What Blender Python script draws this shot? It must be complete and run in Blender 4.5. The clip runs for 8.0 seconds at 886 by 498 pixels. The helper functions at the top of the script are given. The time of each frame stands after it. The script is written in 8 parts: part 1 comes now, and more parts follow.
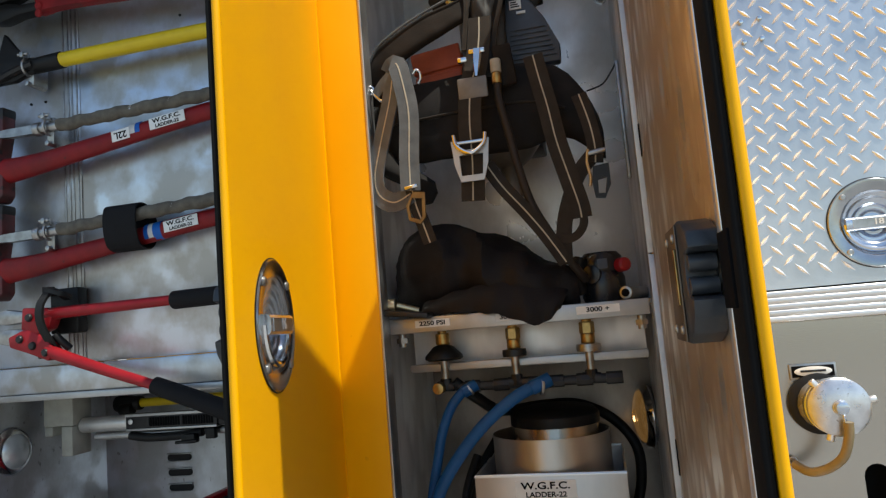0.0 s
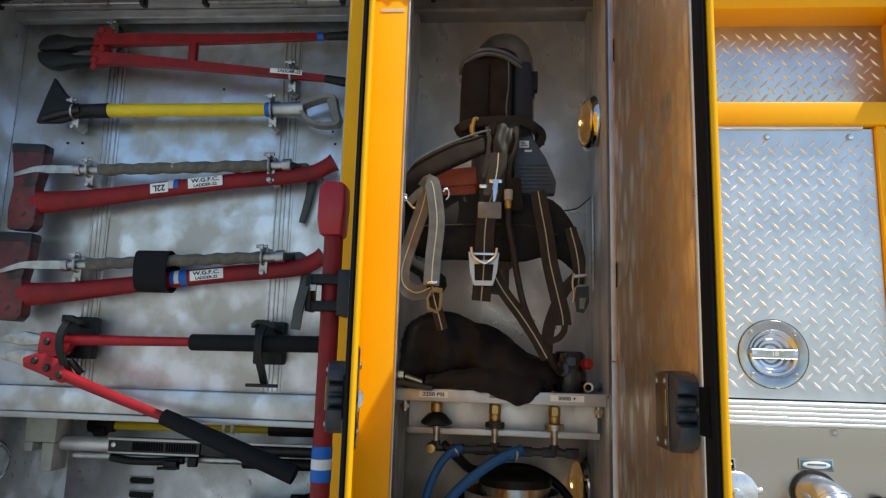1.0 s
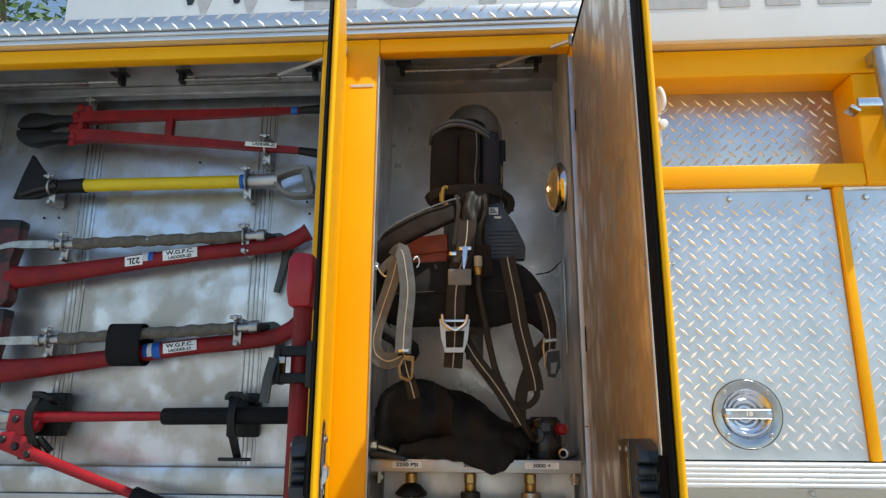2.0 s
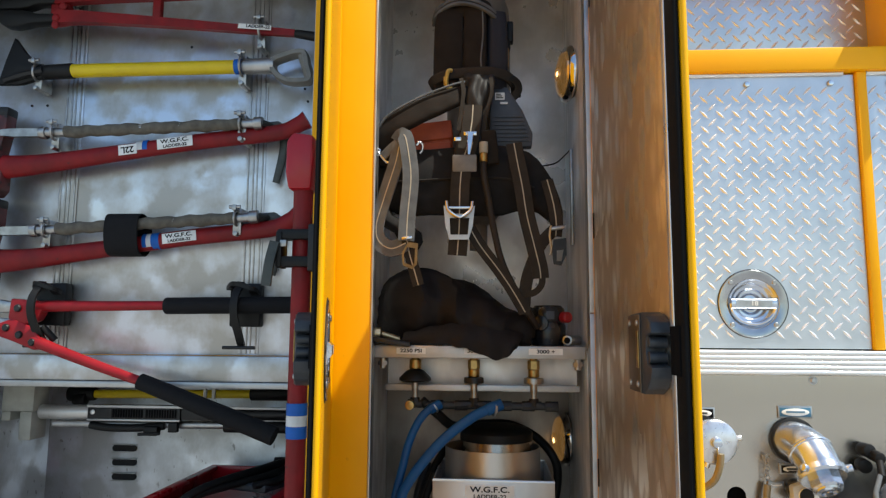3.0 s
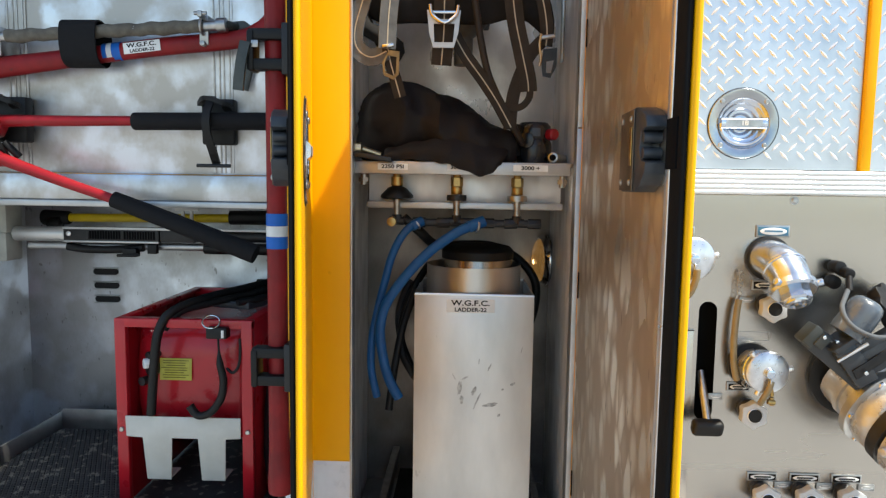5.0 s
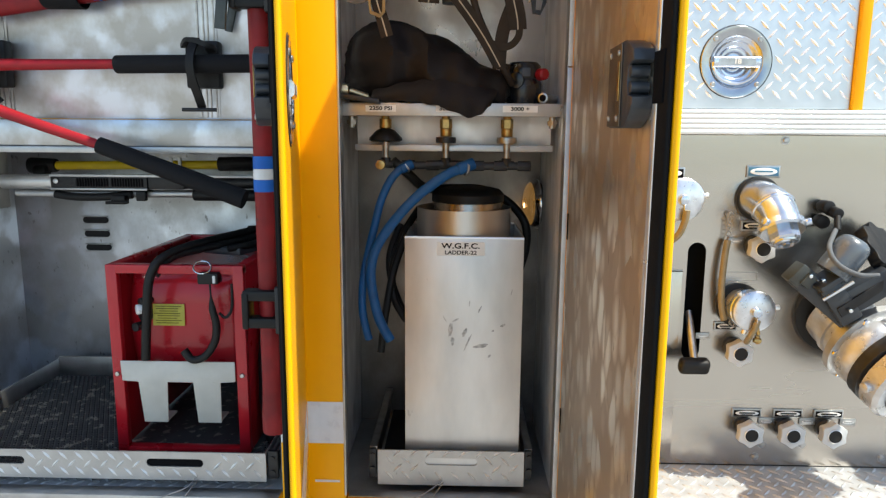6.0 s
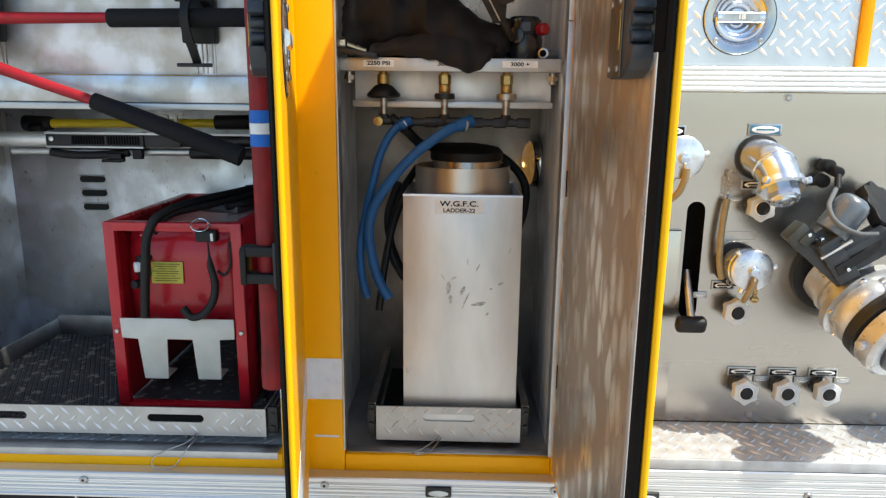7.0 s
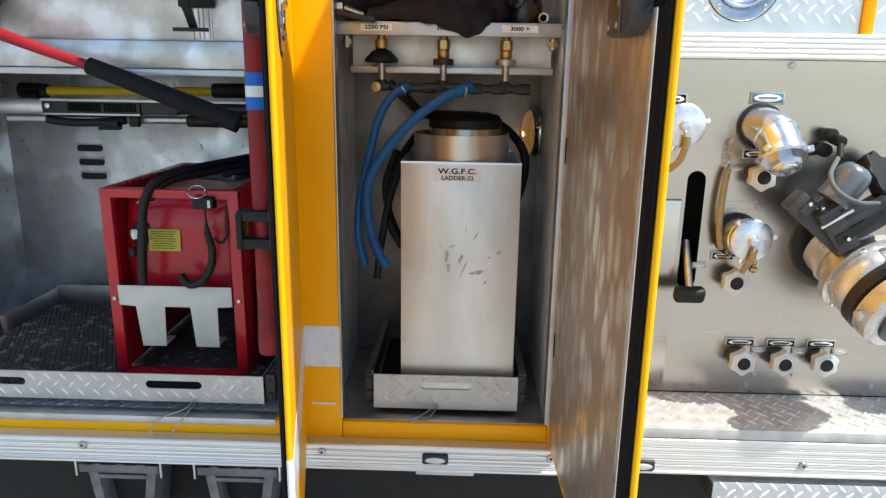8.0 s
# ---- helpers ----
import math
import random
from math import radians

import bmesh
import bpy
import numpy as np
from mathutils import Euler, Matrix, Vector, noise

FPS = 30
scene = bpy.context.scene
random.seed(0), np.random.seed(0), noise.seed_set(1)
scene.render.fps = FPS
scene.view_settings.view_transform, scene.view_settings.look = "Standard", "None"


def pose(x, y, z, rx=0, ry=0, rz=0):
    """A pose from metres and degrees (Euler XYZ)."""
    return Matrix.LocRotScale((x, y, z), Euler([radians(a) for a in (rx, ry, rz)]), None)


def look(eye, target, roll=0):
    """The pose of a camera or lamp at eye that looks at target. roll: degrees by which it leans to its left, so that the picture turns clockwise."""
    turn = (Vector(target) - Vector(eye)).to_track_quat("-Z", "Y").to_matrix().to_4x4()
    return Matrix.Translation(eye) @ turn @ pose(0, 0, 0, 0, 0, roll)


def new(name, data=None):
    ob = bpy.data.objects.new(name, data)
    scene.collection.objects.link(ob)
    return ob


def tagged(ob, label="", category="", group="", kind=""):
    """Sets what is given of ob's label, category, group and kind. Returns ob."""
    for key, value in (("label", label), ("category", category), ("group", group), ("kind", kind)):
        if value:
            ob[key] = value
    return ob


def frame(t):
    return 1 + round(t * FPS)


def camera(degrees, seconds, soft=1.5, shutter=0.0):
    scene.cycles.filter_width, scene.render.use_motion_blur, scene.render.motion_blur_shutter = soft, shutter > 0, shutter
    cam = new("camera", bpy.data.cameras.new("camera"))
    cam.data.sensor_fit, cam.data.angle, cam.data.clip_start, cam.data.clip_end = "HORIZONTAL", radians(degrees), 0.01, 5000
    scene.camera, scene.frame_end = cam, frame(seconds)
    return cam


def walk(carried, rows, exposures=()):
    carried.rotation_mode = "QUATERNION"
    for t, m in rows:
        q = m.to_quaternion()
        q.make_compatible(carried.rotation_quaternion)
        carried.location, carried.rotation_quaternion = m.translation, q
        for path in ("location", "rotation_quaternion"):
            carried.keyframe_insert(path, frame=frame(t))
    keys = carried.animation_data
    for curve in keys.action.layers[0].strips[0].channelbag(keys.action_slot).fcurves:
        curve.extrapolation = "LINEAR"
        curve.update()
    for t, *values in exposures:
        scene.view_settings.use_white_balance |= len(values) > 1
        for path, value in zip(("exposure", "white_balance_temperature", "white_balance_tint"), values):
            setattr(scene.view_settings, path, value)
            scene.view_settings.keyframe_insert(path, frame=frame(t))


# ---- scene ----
cam = camera(66.0, 8.0, soft=1.3)
PATH = [
    (0, (0.565, -0.001, 1.676), (0.124, 1.937, 1.901), -4.8),
    (0.5, (0.503, -0.21, 1.728), (0.127, 1.736, 1.989), 1.7),
    (0.7, (0.44, -0.291, 1.742), (0.179, 1.67, 2.035), 3.6),
    (0.8, (0.418, -0.322, 1.75), (0.196, 1.64, 2.062), 3.0),
    (1, (0.378, -0.378, 1.763), (0.217, 1.588, 2.091), 1.7),
    (1.2, (0.369, -0.403, 1.777), (0.305, 1.562, 2.149), 1.0),
    (2.3, (0.441, -0.389, 1.781), (0.295, 1.54, 2.289), 0.1),
    (2.5, (0.433, -0.379, 1.771), (0.293, 1.566, 2.215), 0.2),
    (3, (0.413, -0.34, 1.726), (0.281, 1.64, 1.973), 0.4),
    (3.5, (0.411, -0.316, 1.71), (0.281, 1.677, 1.819), 0.2),
    (4, (0.41, -0.293, 1.69), (0.293, 1.703, 1.647), 0.5),
    (4.5, (0.4, -0.288, 1.678), (0.312, 1.704, 1.522), 0.9),
    (5.8, (0.408, -0.301, 1.613), (0.361, 1.677, 1.326), 0.5),
    (6, (0.413, -0.293, 1.633), (0.365, 1.677, 1.292), 0.4),
    (6.5, (0.413, -0.295, 1.625), (0.369, 1.665, 1.229), 0.2),
    (7, (0.416, -0.293, 1.612), (0.371, 1.658, 1.174), 0.6),
    (7.5, (0.424, -0.282, 1.605), (0.376, 1.66, 1.13), 0.6),
    (8, (0.425, -0.291, 1.583), (0.377, 1.645, 1.086), 0.9),
]
walk(cam, [(t, look(eye, target, roll)) for t, eye, target, roll in PATH],
     exposures=[(0.0, 0.28, 6750, 4), (1.0, 0.38, 6750, 4), (2.5, 0.46, 6750, 4), (3.5, 0.58, 6750, 4), (4.5, 0.80, 6750, 4), (6.0, 0.96, 6750, 4), (8.0, 0.96, 6750, 4)])

# ---- daylight ----
SUN_WAY = Vector((-0.59, 0.27, -1.14)).normalized()
world = bpy.data.worlds.new("daylight")
scene.world = world
world.use_nodes = True
wn, wl = world.node_tree.nodes, world.node_tree.links
sky = wn.new("ShaderNodeTexSky")
sky.sky_type, sky.sun_disc = "NISHITA", False
sky.sun_elevation = math.asin(-SUN_WAY.z)
sky.sun_rotation = math.atan2(-SUN_WAY.x, -SUN_WAY.y)
sky.air_density, sky.dust_density = 1.0, 0.7
background = wn["Background"]
background.inputs["Strength"].default_value = 0.14
wl.new(sky.outputs["Color"], background.inputs["Color"])
sun_data = bpy.data.lights.new("sun", "SUN")
sun_data.energy, sun_data.angle, sun_data.color = 4.0, radians(0.6), (1.0, 0.955, 0.88)
sun = new("sun", sun_data)
sun.matrix_world = look((3.0, -1.5, 6.0), Vector((3.0, -1.5, 6.0)) + SUN_WAY)

# ---- materials ----
def surface(name, col, rough=0.5, metal=0.0, col2=None, scale=25.0, bump=0.08, bump_scale=160.0, stretch=(1, 1, 1),
            rough_var=0.12, coat=0.0, broad=0.0, broad_scale=9.0, spec=0.5, speck=None, speck_scale=60.0, speck_at=0.66):
    """Paint, metal, cloth or rubber with stains at two scales, uneven gloss and fine relief."""
    m = bpy.data.materials.new(name)
    m.use_nodes = True
    n, l = m.node_tree.nodes, m.node_tree.links
    b = n["Principled BSDF"]
    tc, mp = n.new("ShaderNodeTexCoord"), n.new("ShaderNodeMapping")
    mp.inputs["Scale"].default_value = stretch
    l.new(tc.outputs["Object"], mp.inputs["Vector"])
    big, fine = n.new("ShaderNodeTexNoise"), n.new("ShaderNodeTexNoise")
    big.inputs["Scale"].default_value, big.inputs["Detail"].default_value = scale, 5.0
    fine.inputs["Scale"].default_value, fine.inputs["Detail"].default_value = bump_scale, 3.0
    l.new(mp.outputs["Vector"], big.inputs["Vector"])
    l.new(mp.outputs["Vector"], fine.inputs["Vector"])
    ramp = n.new("ShaderNodeValToRGB")
    col2 = col2 or tuple(c * 0.8 for c in col)
    ramp.color_ramp.elements[0].position, ramp.color_ramp.elements[1].position = 0.32, 0.68
    ramp.color_ramp.elements[0].color, ramp.color_ramp.elements[1].color = (*col2, 1), (*col, 1)
    l.new(big.outputs["Fac"], ramp.inputs["Fac"])
    shade = ramp.outputs["Color"]
    if speck:
        dots, step, mix = n.new("ShaderNodeTexNoise"), n.new("ShaderNodeValToRGB"), n.new("ShaderNodeMix")
        dots.inputs["Scale"].default_value, dots.inputs["Detail"].default_value = speck_scale, 4.0
        step.color_ramp.elements[0].position, step.color_ramp.elements[1].position = speck_at, speck_at + 0.05
        mix.data_type = "RGBA"
        l.new(mp.outputs["Vector"], dots.inputs["Vector"])
        l.new(dots.outputs["Fac"], step.inputs["Fac"])
        l.new(step.outputs["Color"], mix.inputs["Factor"])
        l.new(shade, mix.inputs[6])
        mix.inputs[7].default_value = (*speck, 1)
        shade = mix.outputs[2]
    l.new(shade, b.inputs["Base Color"])
    rng = n.new("ShaderNodeMapRange")
    rng.inputs["To Min"].default_value, rng.inputs["To Max"].default_value = max(0.02, rough - rough_var), min(1.0, rough + rough_var)
    l.new(big.outputs["Fac"], rng.inputs["Value"])
    l.new(rng.outputs["Result"], b.inputs["Roughness"])
    bp = n.new("ShaderNodeBump")
    bp.inputs["Strength"].default_value, bp.inputs["Distance"].default_value = bump, 0.002
    l.new(fine.outputs["Fac"], bp.inputs["Height"])
    if broad:
        wide, wb = n.new("ShaderNodeTexNoise"), n.new("ShaderNodeBump")
        wide.inputs["Scale"].default_value, wide.inputs["Detail"].default_value = broad_scale, 0.6
        l.new(mp.outputs["Vector"], wide.inputs["Vector"])
        wb.inputs["Strength"].default_value, wb.inputs["Distance"].default_value = broad, 0.01
        l.new(wide.outputs["Fac"], wb.inputs["Height"])
        l.new(wb.outputs["Normal"], bp.inputs["Normal"])
    l.new(bp.outputs["Normal"], b.inputs["Normal"])
    b.inputs["Metallic"].default_value = metal
    b.inputs["Specular IOR Level"].default_value = spec
    b.inputs["Coat Weight"].default_value = coat
    b.inputs["Coat Roughness"].default_value = 0.12
    return m


def swirled(name, light, dark, cell=34.0, tall=0.24, rough=0.42, metal=1.0, warp=0.35, tilt=0.35, streak=0.5, cloud=7.0, soft=0.35, pits=None, marks=False):
    """Sheet metal ground with a disc: overlapping leaf-shaped marks, streaks, broad clouds and dark pits."""
    m = bpy.data.materials.new(name)
    m.use_nodes = True
    n, l = m.node_tree.nodes, m.node_tree.links
    b = n["Principled BSDF"]
    tc, mp = n.new("ShaderNodeTexCoord"), n.new("ShaderNodeMapping")
    mp.inputs["Scale"].default_value = (1, 1, tall)
    l.new(tc.outputs["Object"], mp.inputs["Vector"])
    bend, add = n.new("ShaderNodeTexNoise"), n.new("ShaderNodeVectorMath")
    bend.inputs["Scale"].default_value, bend.inputs["Detail"].default_value = 26.0, 3.0
    l.new(mp.outputs["Vector"], bend.inputs["Vector"])
    add.operation = "MULTIPLY_ADD"
    add.inputs[1].default_value = (warp / cell,) * 3
    l.new(bend.outputs["Color"], add.inputs[0])
    l.new(mp.outputs["Vector"], add.inputs[2])
    leaf = n.new("ShaderNodeTexVoronoi")
    leaf.inputs["Scale"].default_value = cell
    if not marks:
        leaf.feature = "SMOOTH_F1"
        leaf.inputs["Smoothness"].default_value = soft
    l.new(add.outputs["Vector"], leaf.inputs["Vector"])
    tone = n.new("ShaderNodeSeparateColor")
    l.new(leaf.outputs["Color"], tone.inputs["Color"])
    broad, fine = n.new("ShaderNodeTexNoise"), n.new("ShaderNodeTexNoise")
    broad.inputs["Scale"].default_value, broad.inputs["Detail"].default_value = cloud, 4.0
    l.new(tc.outputs["Object"], broad.inputs["Vector"])
    thin = n.new("ShaderNodeMapping")
    thin.inputs["Scale"].default_value = (1, 1, tall * 0.6)
    l.new(tc.outputs["Object"], thin.inputs["Vector"])
    fine.inputs["Scale"].default_value, fine.inputs["Detail"].default_value = 110.0, 4.0
    l.new(thin.outputs["Vector"], fine.inputs["Vector"])
    s1, s2 = n.new("ShaderNodeMath"), n.new("ShaderNodeMath")
    s1.operation = s2.operation = "MULTIPLY_ADD"
    l.new(broad.outputs["Fac"], s1.inputs[0])
    s1.inputs[1].default_value = 1.1
    l.new(tone.outputs["Red"], s1.inputs[2])
    if marks:
        # each mark fades out towards its rim
        fade, mark = n.new("ShaderNodeMapRange"), n.new("ShaderNodeMath")
        fade.interpolation_type = "SMOOTHSTEP"
        fade.inputs["From Min"].default_value, fade.inputs["From Max"].default_value = 0.78, 0.12
        fade.inputs["To Min"].default_value, fade.inputs["To Max"].default_value = 0.10, 2.5
        l.new(leaf.outputs["Distance"], fade.inputs["Value"])
        mark.operation = "MULTIPLY"
        l.new(tone.outputs["Red"], mark.inputs[0])
        l.new(fade.outputs["Result"], mark.inputs[1])
        l.new(mark.outputs["Value"], s1.inputs[2])
    l.new(fine.outputs["Fac"], s2.inputs[0])
    s2.inputs[1].default_value = streak
    l.new(s1.outputs["Value"], s2.inputs[2])
    ramp = n.new("ShaderNodeMapRange")
    ramp.inputs["From Min"].default_value, ramp.inputs["From Max"].default_value = 0.70 + streak * 0.42, (1.85 if marks else 1.40) + streak * 0.58
    l.new(s2.outputs["Value"], ramp.inputs["Value"])
    mix = n.new("ShaderNodeMix")
    mix.data_type = "RGBA"
    mix.inputs[6].default_value, mix.inputs[7].default_value = (*dark, 1), (*light, 1)
    l.new(ramp.outputs["Result"], mix.inputs["Factor"])
    shade = mix.outputs[2]
    if pits:
        dots, step_, worn = n.new("ShaderNodeTexNoise"), n.new("ShaderNodeMapRange"), n.new("ShaderNodeMix")
        dots.inputs["Scale"].default_value, dots.inputs["Detail"].default_value = 55.0, 3.0
        l.new(thin.outputs["Vector"], dots.inputs["Vector"])
        step_.inputs["From Min"].default_value, step_.inputs["From Max"].default_value = 0.66, 0.74
        l.new(dots.outputs["Fac"], step_.inputs["Value"])
        worn.data_type = "RGBA"
        worn.inputs[7].default_value = (*pits, 1)
        l.new(step_.outputs["Result"], worn.inputs["Factor"])
        l.new(shade, worn.inputs[6])
        shade = worn.outputs[2]
    l.new(shade, b.inputs["Base Color"])
    rr = n.new("ShaderNodeMapRange")
    rr.inputs["To Min"].default_value, rr.inputs["To Max"].default_value = rough + 0.10, rough - 0.08
    l.new(ramp.outputs["Result"], rr.inputs["Value"])
    l.new(rr.outputs["Result"], b.inputs["Roughness"])
    bp, bf = n.new("ShaderNodeBump"), n.new("ShaderNodeBump")
    bp.inputs["Strength"].default_value, bp.inputs["Distance"].default_value = tilt, 0.006
    l.new(leaf.outputs["Distance"] if marks else tone.outputs["Green"], bp.inputs["Height"])
    bf.inputs["Strength"].default_value, bf.inputs["Distance"].default_value = 0.08, 0.001
    l.new(fine.outputs["Fac"], bf.inputs["Height"])
    l.new(bp.outputs["Normal"], bf.inputs["Normal"])
    l.new(bf.outputs["Normal"], b.inputs["Normal"])
    b.inputs["Metallic"].default_value = metal
    return m


# ground marks whose colours hold the gold-brown reflection of yellow paint
ALU_DOOR = swirled("gold_tinted_pan_aluminium", (1.0, 0.95, 0.84), (0.52, 0.445, 0.36), 25, 0.46, 0.38, 0.93, warp=0.6, tilt=0.10, streak=0.16, cloud=9.0, pits=(0.28, 0.22, 0.17), marks=True)
ALU_BACK = swirled("compartment_back_aluminium", (1.0, 1.0, 1.0), (0.74, 0.72, 0.70), 15, 0.8, 0.32, 0.5, warp=0.45, tilt=0.10, streak=0.25, cloud=10.0, soft=0.9)
ALU_WALL = swirled("scuffed_wall_aluminium", (0.67, 0.71, 0.77), (0.45, 0.455, 0.465), 13, 0.9, 0.40, 0.9, warp=0.6, tilt=0.20, streak=0.3, cloud=9.0, soft=0.9, pits=(0.26, 0.26, 0.26))
ALU_LOW = swirled("darker_lower_aluminium", (0.42, 0.385, 0.35), (0.25, 0.225, 0.20), 14, 0.7, 0.45, 0.7, warp=0.3, tilt=0.15, streak=0.3, cloud=8.0, soft=0.9)
ALU_SIDE = swirled("compartment_side_aluminium", (0.96, 0.955, 0.95), (0.74, 0.73, 0.72), 26, 0.45, 0.44, 0.5, tilt=0.10, streak=0.3, soft=0.8)
YELLOW = surface("chrome_yellow_paint", (0.90, 0.43, 0.002), 0.42, 0, (0.86, 0.395, 0.002), 4, 0.03, 500, coat=0.03, rough_var=0.06, spec=0.22, speck=(0.62, 0.27, 0.004), speck_scale=22, speck_at=0.76)
# reflected sky blue and ground tan are put into the patch colours
ALU = swirled("swirled_sky_tint_aluminium", (0.66, 0.71, 0.79), (0.46, 0.445, 0.42), 16, 1.0, 0.38, 0.92, warp=0.9, tilt=0.15, streak=0.25, cloud=11.0, soft=1.0)
ALU_DULL = surface("dull_aluminium", (0.55, 0.55, 0.55), 0.45, 1, (0.42, 0.42, 0.42), 18, 0.15, 220, rough_var=0.1, broad=0.08, broad_scale=12)
ALU_CAN = surface("scuffed_sheet_aluminium", (0.71, 0.70, 0.69), 0.40, 0.7, (0.51, 0.505, 0.50), 9, 0.08, 200, (1, 1, 0.35), 0.08, broad=0.11, broad_scale=12,
                  speck=(0.32, 0.31, 0.30), speck_scale=26, speck_at=0.71)
ALU_BRIGHT = surface("bright_aluminium", (0.80, 0.805, 0.81), 0.30, 0.75, (0.68, 0.685, 0.69), 30, 0.06, 300, (0.1, 1, 1), 0.08)
RAIL_ALU = surface("extruded_rail_aluminium", (0.74, 0.745, 0.75), 0.30, 0.7, (0.58, 0.585, 0.59), 8, 0.08, 300, (0.08, 1, 1), 0.1)
PLATE = surface("tread_plate_aluminium", (0.60, 0.64, 0.69), 0.32, 0.85, (0.48, 0.515, 0.56), 8, 0.10, 260, rough_var=0.06, broad=0.08, broad_scale=6)
# bars worn bright, with the sun's glint put into their lighter colour
PLATE_LUG = surface("polished_glint_tread_bars", (0.88, 0.91, 0.96), 0.26, 0.45, (0.78, 0.81, 0.86), 20, 0.05, 260, rough_var=0.05)
PLATE_TRAY = surface("brushed_tread_plate", (0.50, 0.49, 0.475), 0.42, 0.6, (0.40, 0.39, 0.38), 16, 0.15, 260, rough_var=0.1, speck=(0.28, 0.27, 0.26), speck_scale=40, speck_at=0.70)
TRAY_LUG = surface("scuffed_tread_bars", (0.78, 0.77, 0.75), 0.36, 0.4, (0.64, 0.63, 0.61), 20, 0.06, 260, rough_var=0.08)
PLATE_DULL = surface("worn_tread_plate", (0.54, 0.55, 0.57), 0.42, 0.35, (0.38, 0.385, 0.39), 22, 0.2, 260, rough_var=0.1)
INOX = surface("stainless_panel", (0.51, 0.475, 0.43), 0.25, 1, (0.42, 0.39, 0.35), 3.5, 0.07, 700, (0.12, 1, 1), 0.09, broad=0.34, broad_scale=4.5)
CHROME = surface("chrome", (0.80, 0.81, 0.83), 0.11, 1.0, (0.62, 0.63, 0.65), 30, 0.03, 200, rough_var=0.05)
SATIN_CHROME = surface("satin_chrome_plate", (0.63, 0.70, 0.81), 0.20, 0.85, (0.47, 0.52, 0.60), 26, 0.10, 160, rough_var=0.08)
FLANGE = surface("grey_polished_flange", (0.44, 0.455, 0.48), 0.20, 1.0, (0.34, 0.35, 0.37), 24, 0.05, 260, rough_var=0.06)
MACHINED = surface("machined_cap_metal", (0.70, 0.73, 0.78), 0.30, 0.85, (0.52, 0.54, 0.58), 45, 0.2, 260, rough_var=0.1, speck=(0.36, 0.36, 0.37), speck_scale=90, speck_at=0.64)
CAST = surface("worn_cast_metal", (0.62, 0.64, 0.67), 0.30, 0.55, (0.42, 0.42, 0.42), 25, 0.15, 200, rough_var=0.12)
STEEL = surface("bare_steel", (0.50, 0.50, 0.50), 0.35, 1, (0.32, 0.31, 0.30), 40, 0.15, 300, rough_var=0.12)
STEEL_DARK = surface("dark_steel", (0.020, 0.020, 0.022), 0.45, 0.2, (0.010, 0.010, 0.011), 40, 0.2, 250)
JAW_BLACK = surface("blackened_forged_steel", (0.010, 0.010, 0.011), 0.5, 0, (0.006, 0.006, 0.006), 40, 0.2, 250, spec=0.3)
STEEL_WORN = surface("weathered_steel", (0.075, 0.082, 0.078), 0.5, 0.4, (0.045, 0.050, 0.047), 30, 0.2, 250)
BRASS = surface("old_brass", (0.52, 0.36, 0.14), 0.35, 1, (0.32, 0.21, 0.08), 60, 0.1, 300)
SEAL = surface("matte_black_seal", (0.0075, 0.0075, 0.008), 0.8, 0, (0.0055, 0.0055, 0.006), 30, 0.2, 300, spec=0.12)
RUBBER = surface("black_rubber", (0.009, 0.009, 0.010), 0.5, 0, (0.006, 0.006, 0.006), 30, 0.2, 300, spec=0.3)
FOAM = surface("black_foam_grip", (0.010, 0.010, 0.012), 0.8, 0, (0.006, 0.006, 0.007), 60, 0.4, 500, spec=0.25)
KNOB_GREY = surface("pale_grey_knob", (0.52, 0.53, 0.54), 0.38, 0, (0.45, 0.46, 0.47), 25, 0.05, 300)
PLASTIC_GREY = surface("grey_plastic", (0.036, 0.042, 0.051), 0.38, 0, (0.025, 0.029, 0.036), 30, 0.1, 300)
PLASTIC_WHITE = surface("white_enamel", (0.80, 0.80, 0.79), 0.4, 0, (0.70, 0.70, 0.68), 25, 0.05, 300)
RED = surface("red_enamel", (0.44, 0.010, 0.020), 0.30, 0, (0.36, 0.008, 0.016), 9, 0.05, 250, coat=0.3, spec=0.35)
RED_DARK = surface("worn_dark_red_paint", (0.25, 0.011, 0.014), 0.46, 0, (0.16, 0.009, 0.011), 20, 0.15, 200, spec=0.28, speck=(0.09, 0.022, 0.022), speck_scale=35, speck_at=0.70)
RED_BRIGHT = surface("bright_red_paint", (0.31, 0.009, 0.015), 0.4, 0, (0.25, 0.007, 0.012), 20, 0.08, 200, coat=0.06, spec=0.3)
YELLOW_GRIP = surface("yellow_fibreglass", (0.75, 0.56, 0.010), 0.4, 0, (0.66, 0.47, 0.010), 15, 0.08, 250, speck=(0.30, 0.22, 0.05), speck_scale=40, speck_at=0.74)
ROPE = surface("dirty_cloth_wrap", (0.15, 0.135, 0.11), 0.85, 0, (0.09, 0.08, 0.065), 45, 0.8, 130)
WEB_DARK = surface("dark_webbing", (0.040, 0.034, 0.029), 0.85, 0, (0.026, 0.022, 0.019), 30, 0.5, 700, spec=0.2)
WEB_GREY = surface("grey_webbing", (0.135, 0.146, 0.160), 0.8, 0, (0.090, 0.098, 0.108), 30, 0.5, 700, spec=0.2)
SATIN = surface("shiny_black_webbing", (0.030, 0.028, 0.029), 0.58, 0, (0.015, 0.014, 0.014), 40, 0.4, 500, spec=0.3)
STITCH = surface("cream_stripe", (0.46, 0.42, 0.34), 0.7, 0, None, 60, 0.2, 500)
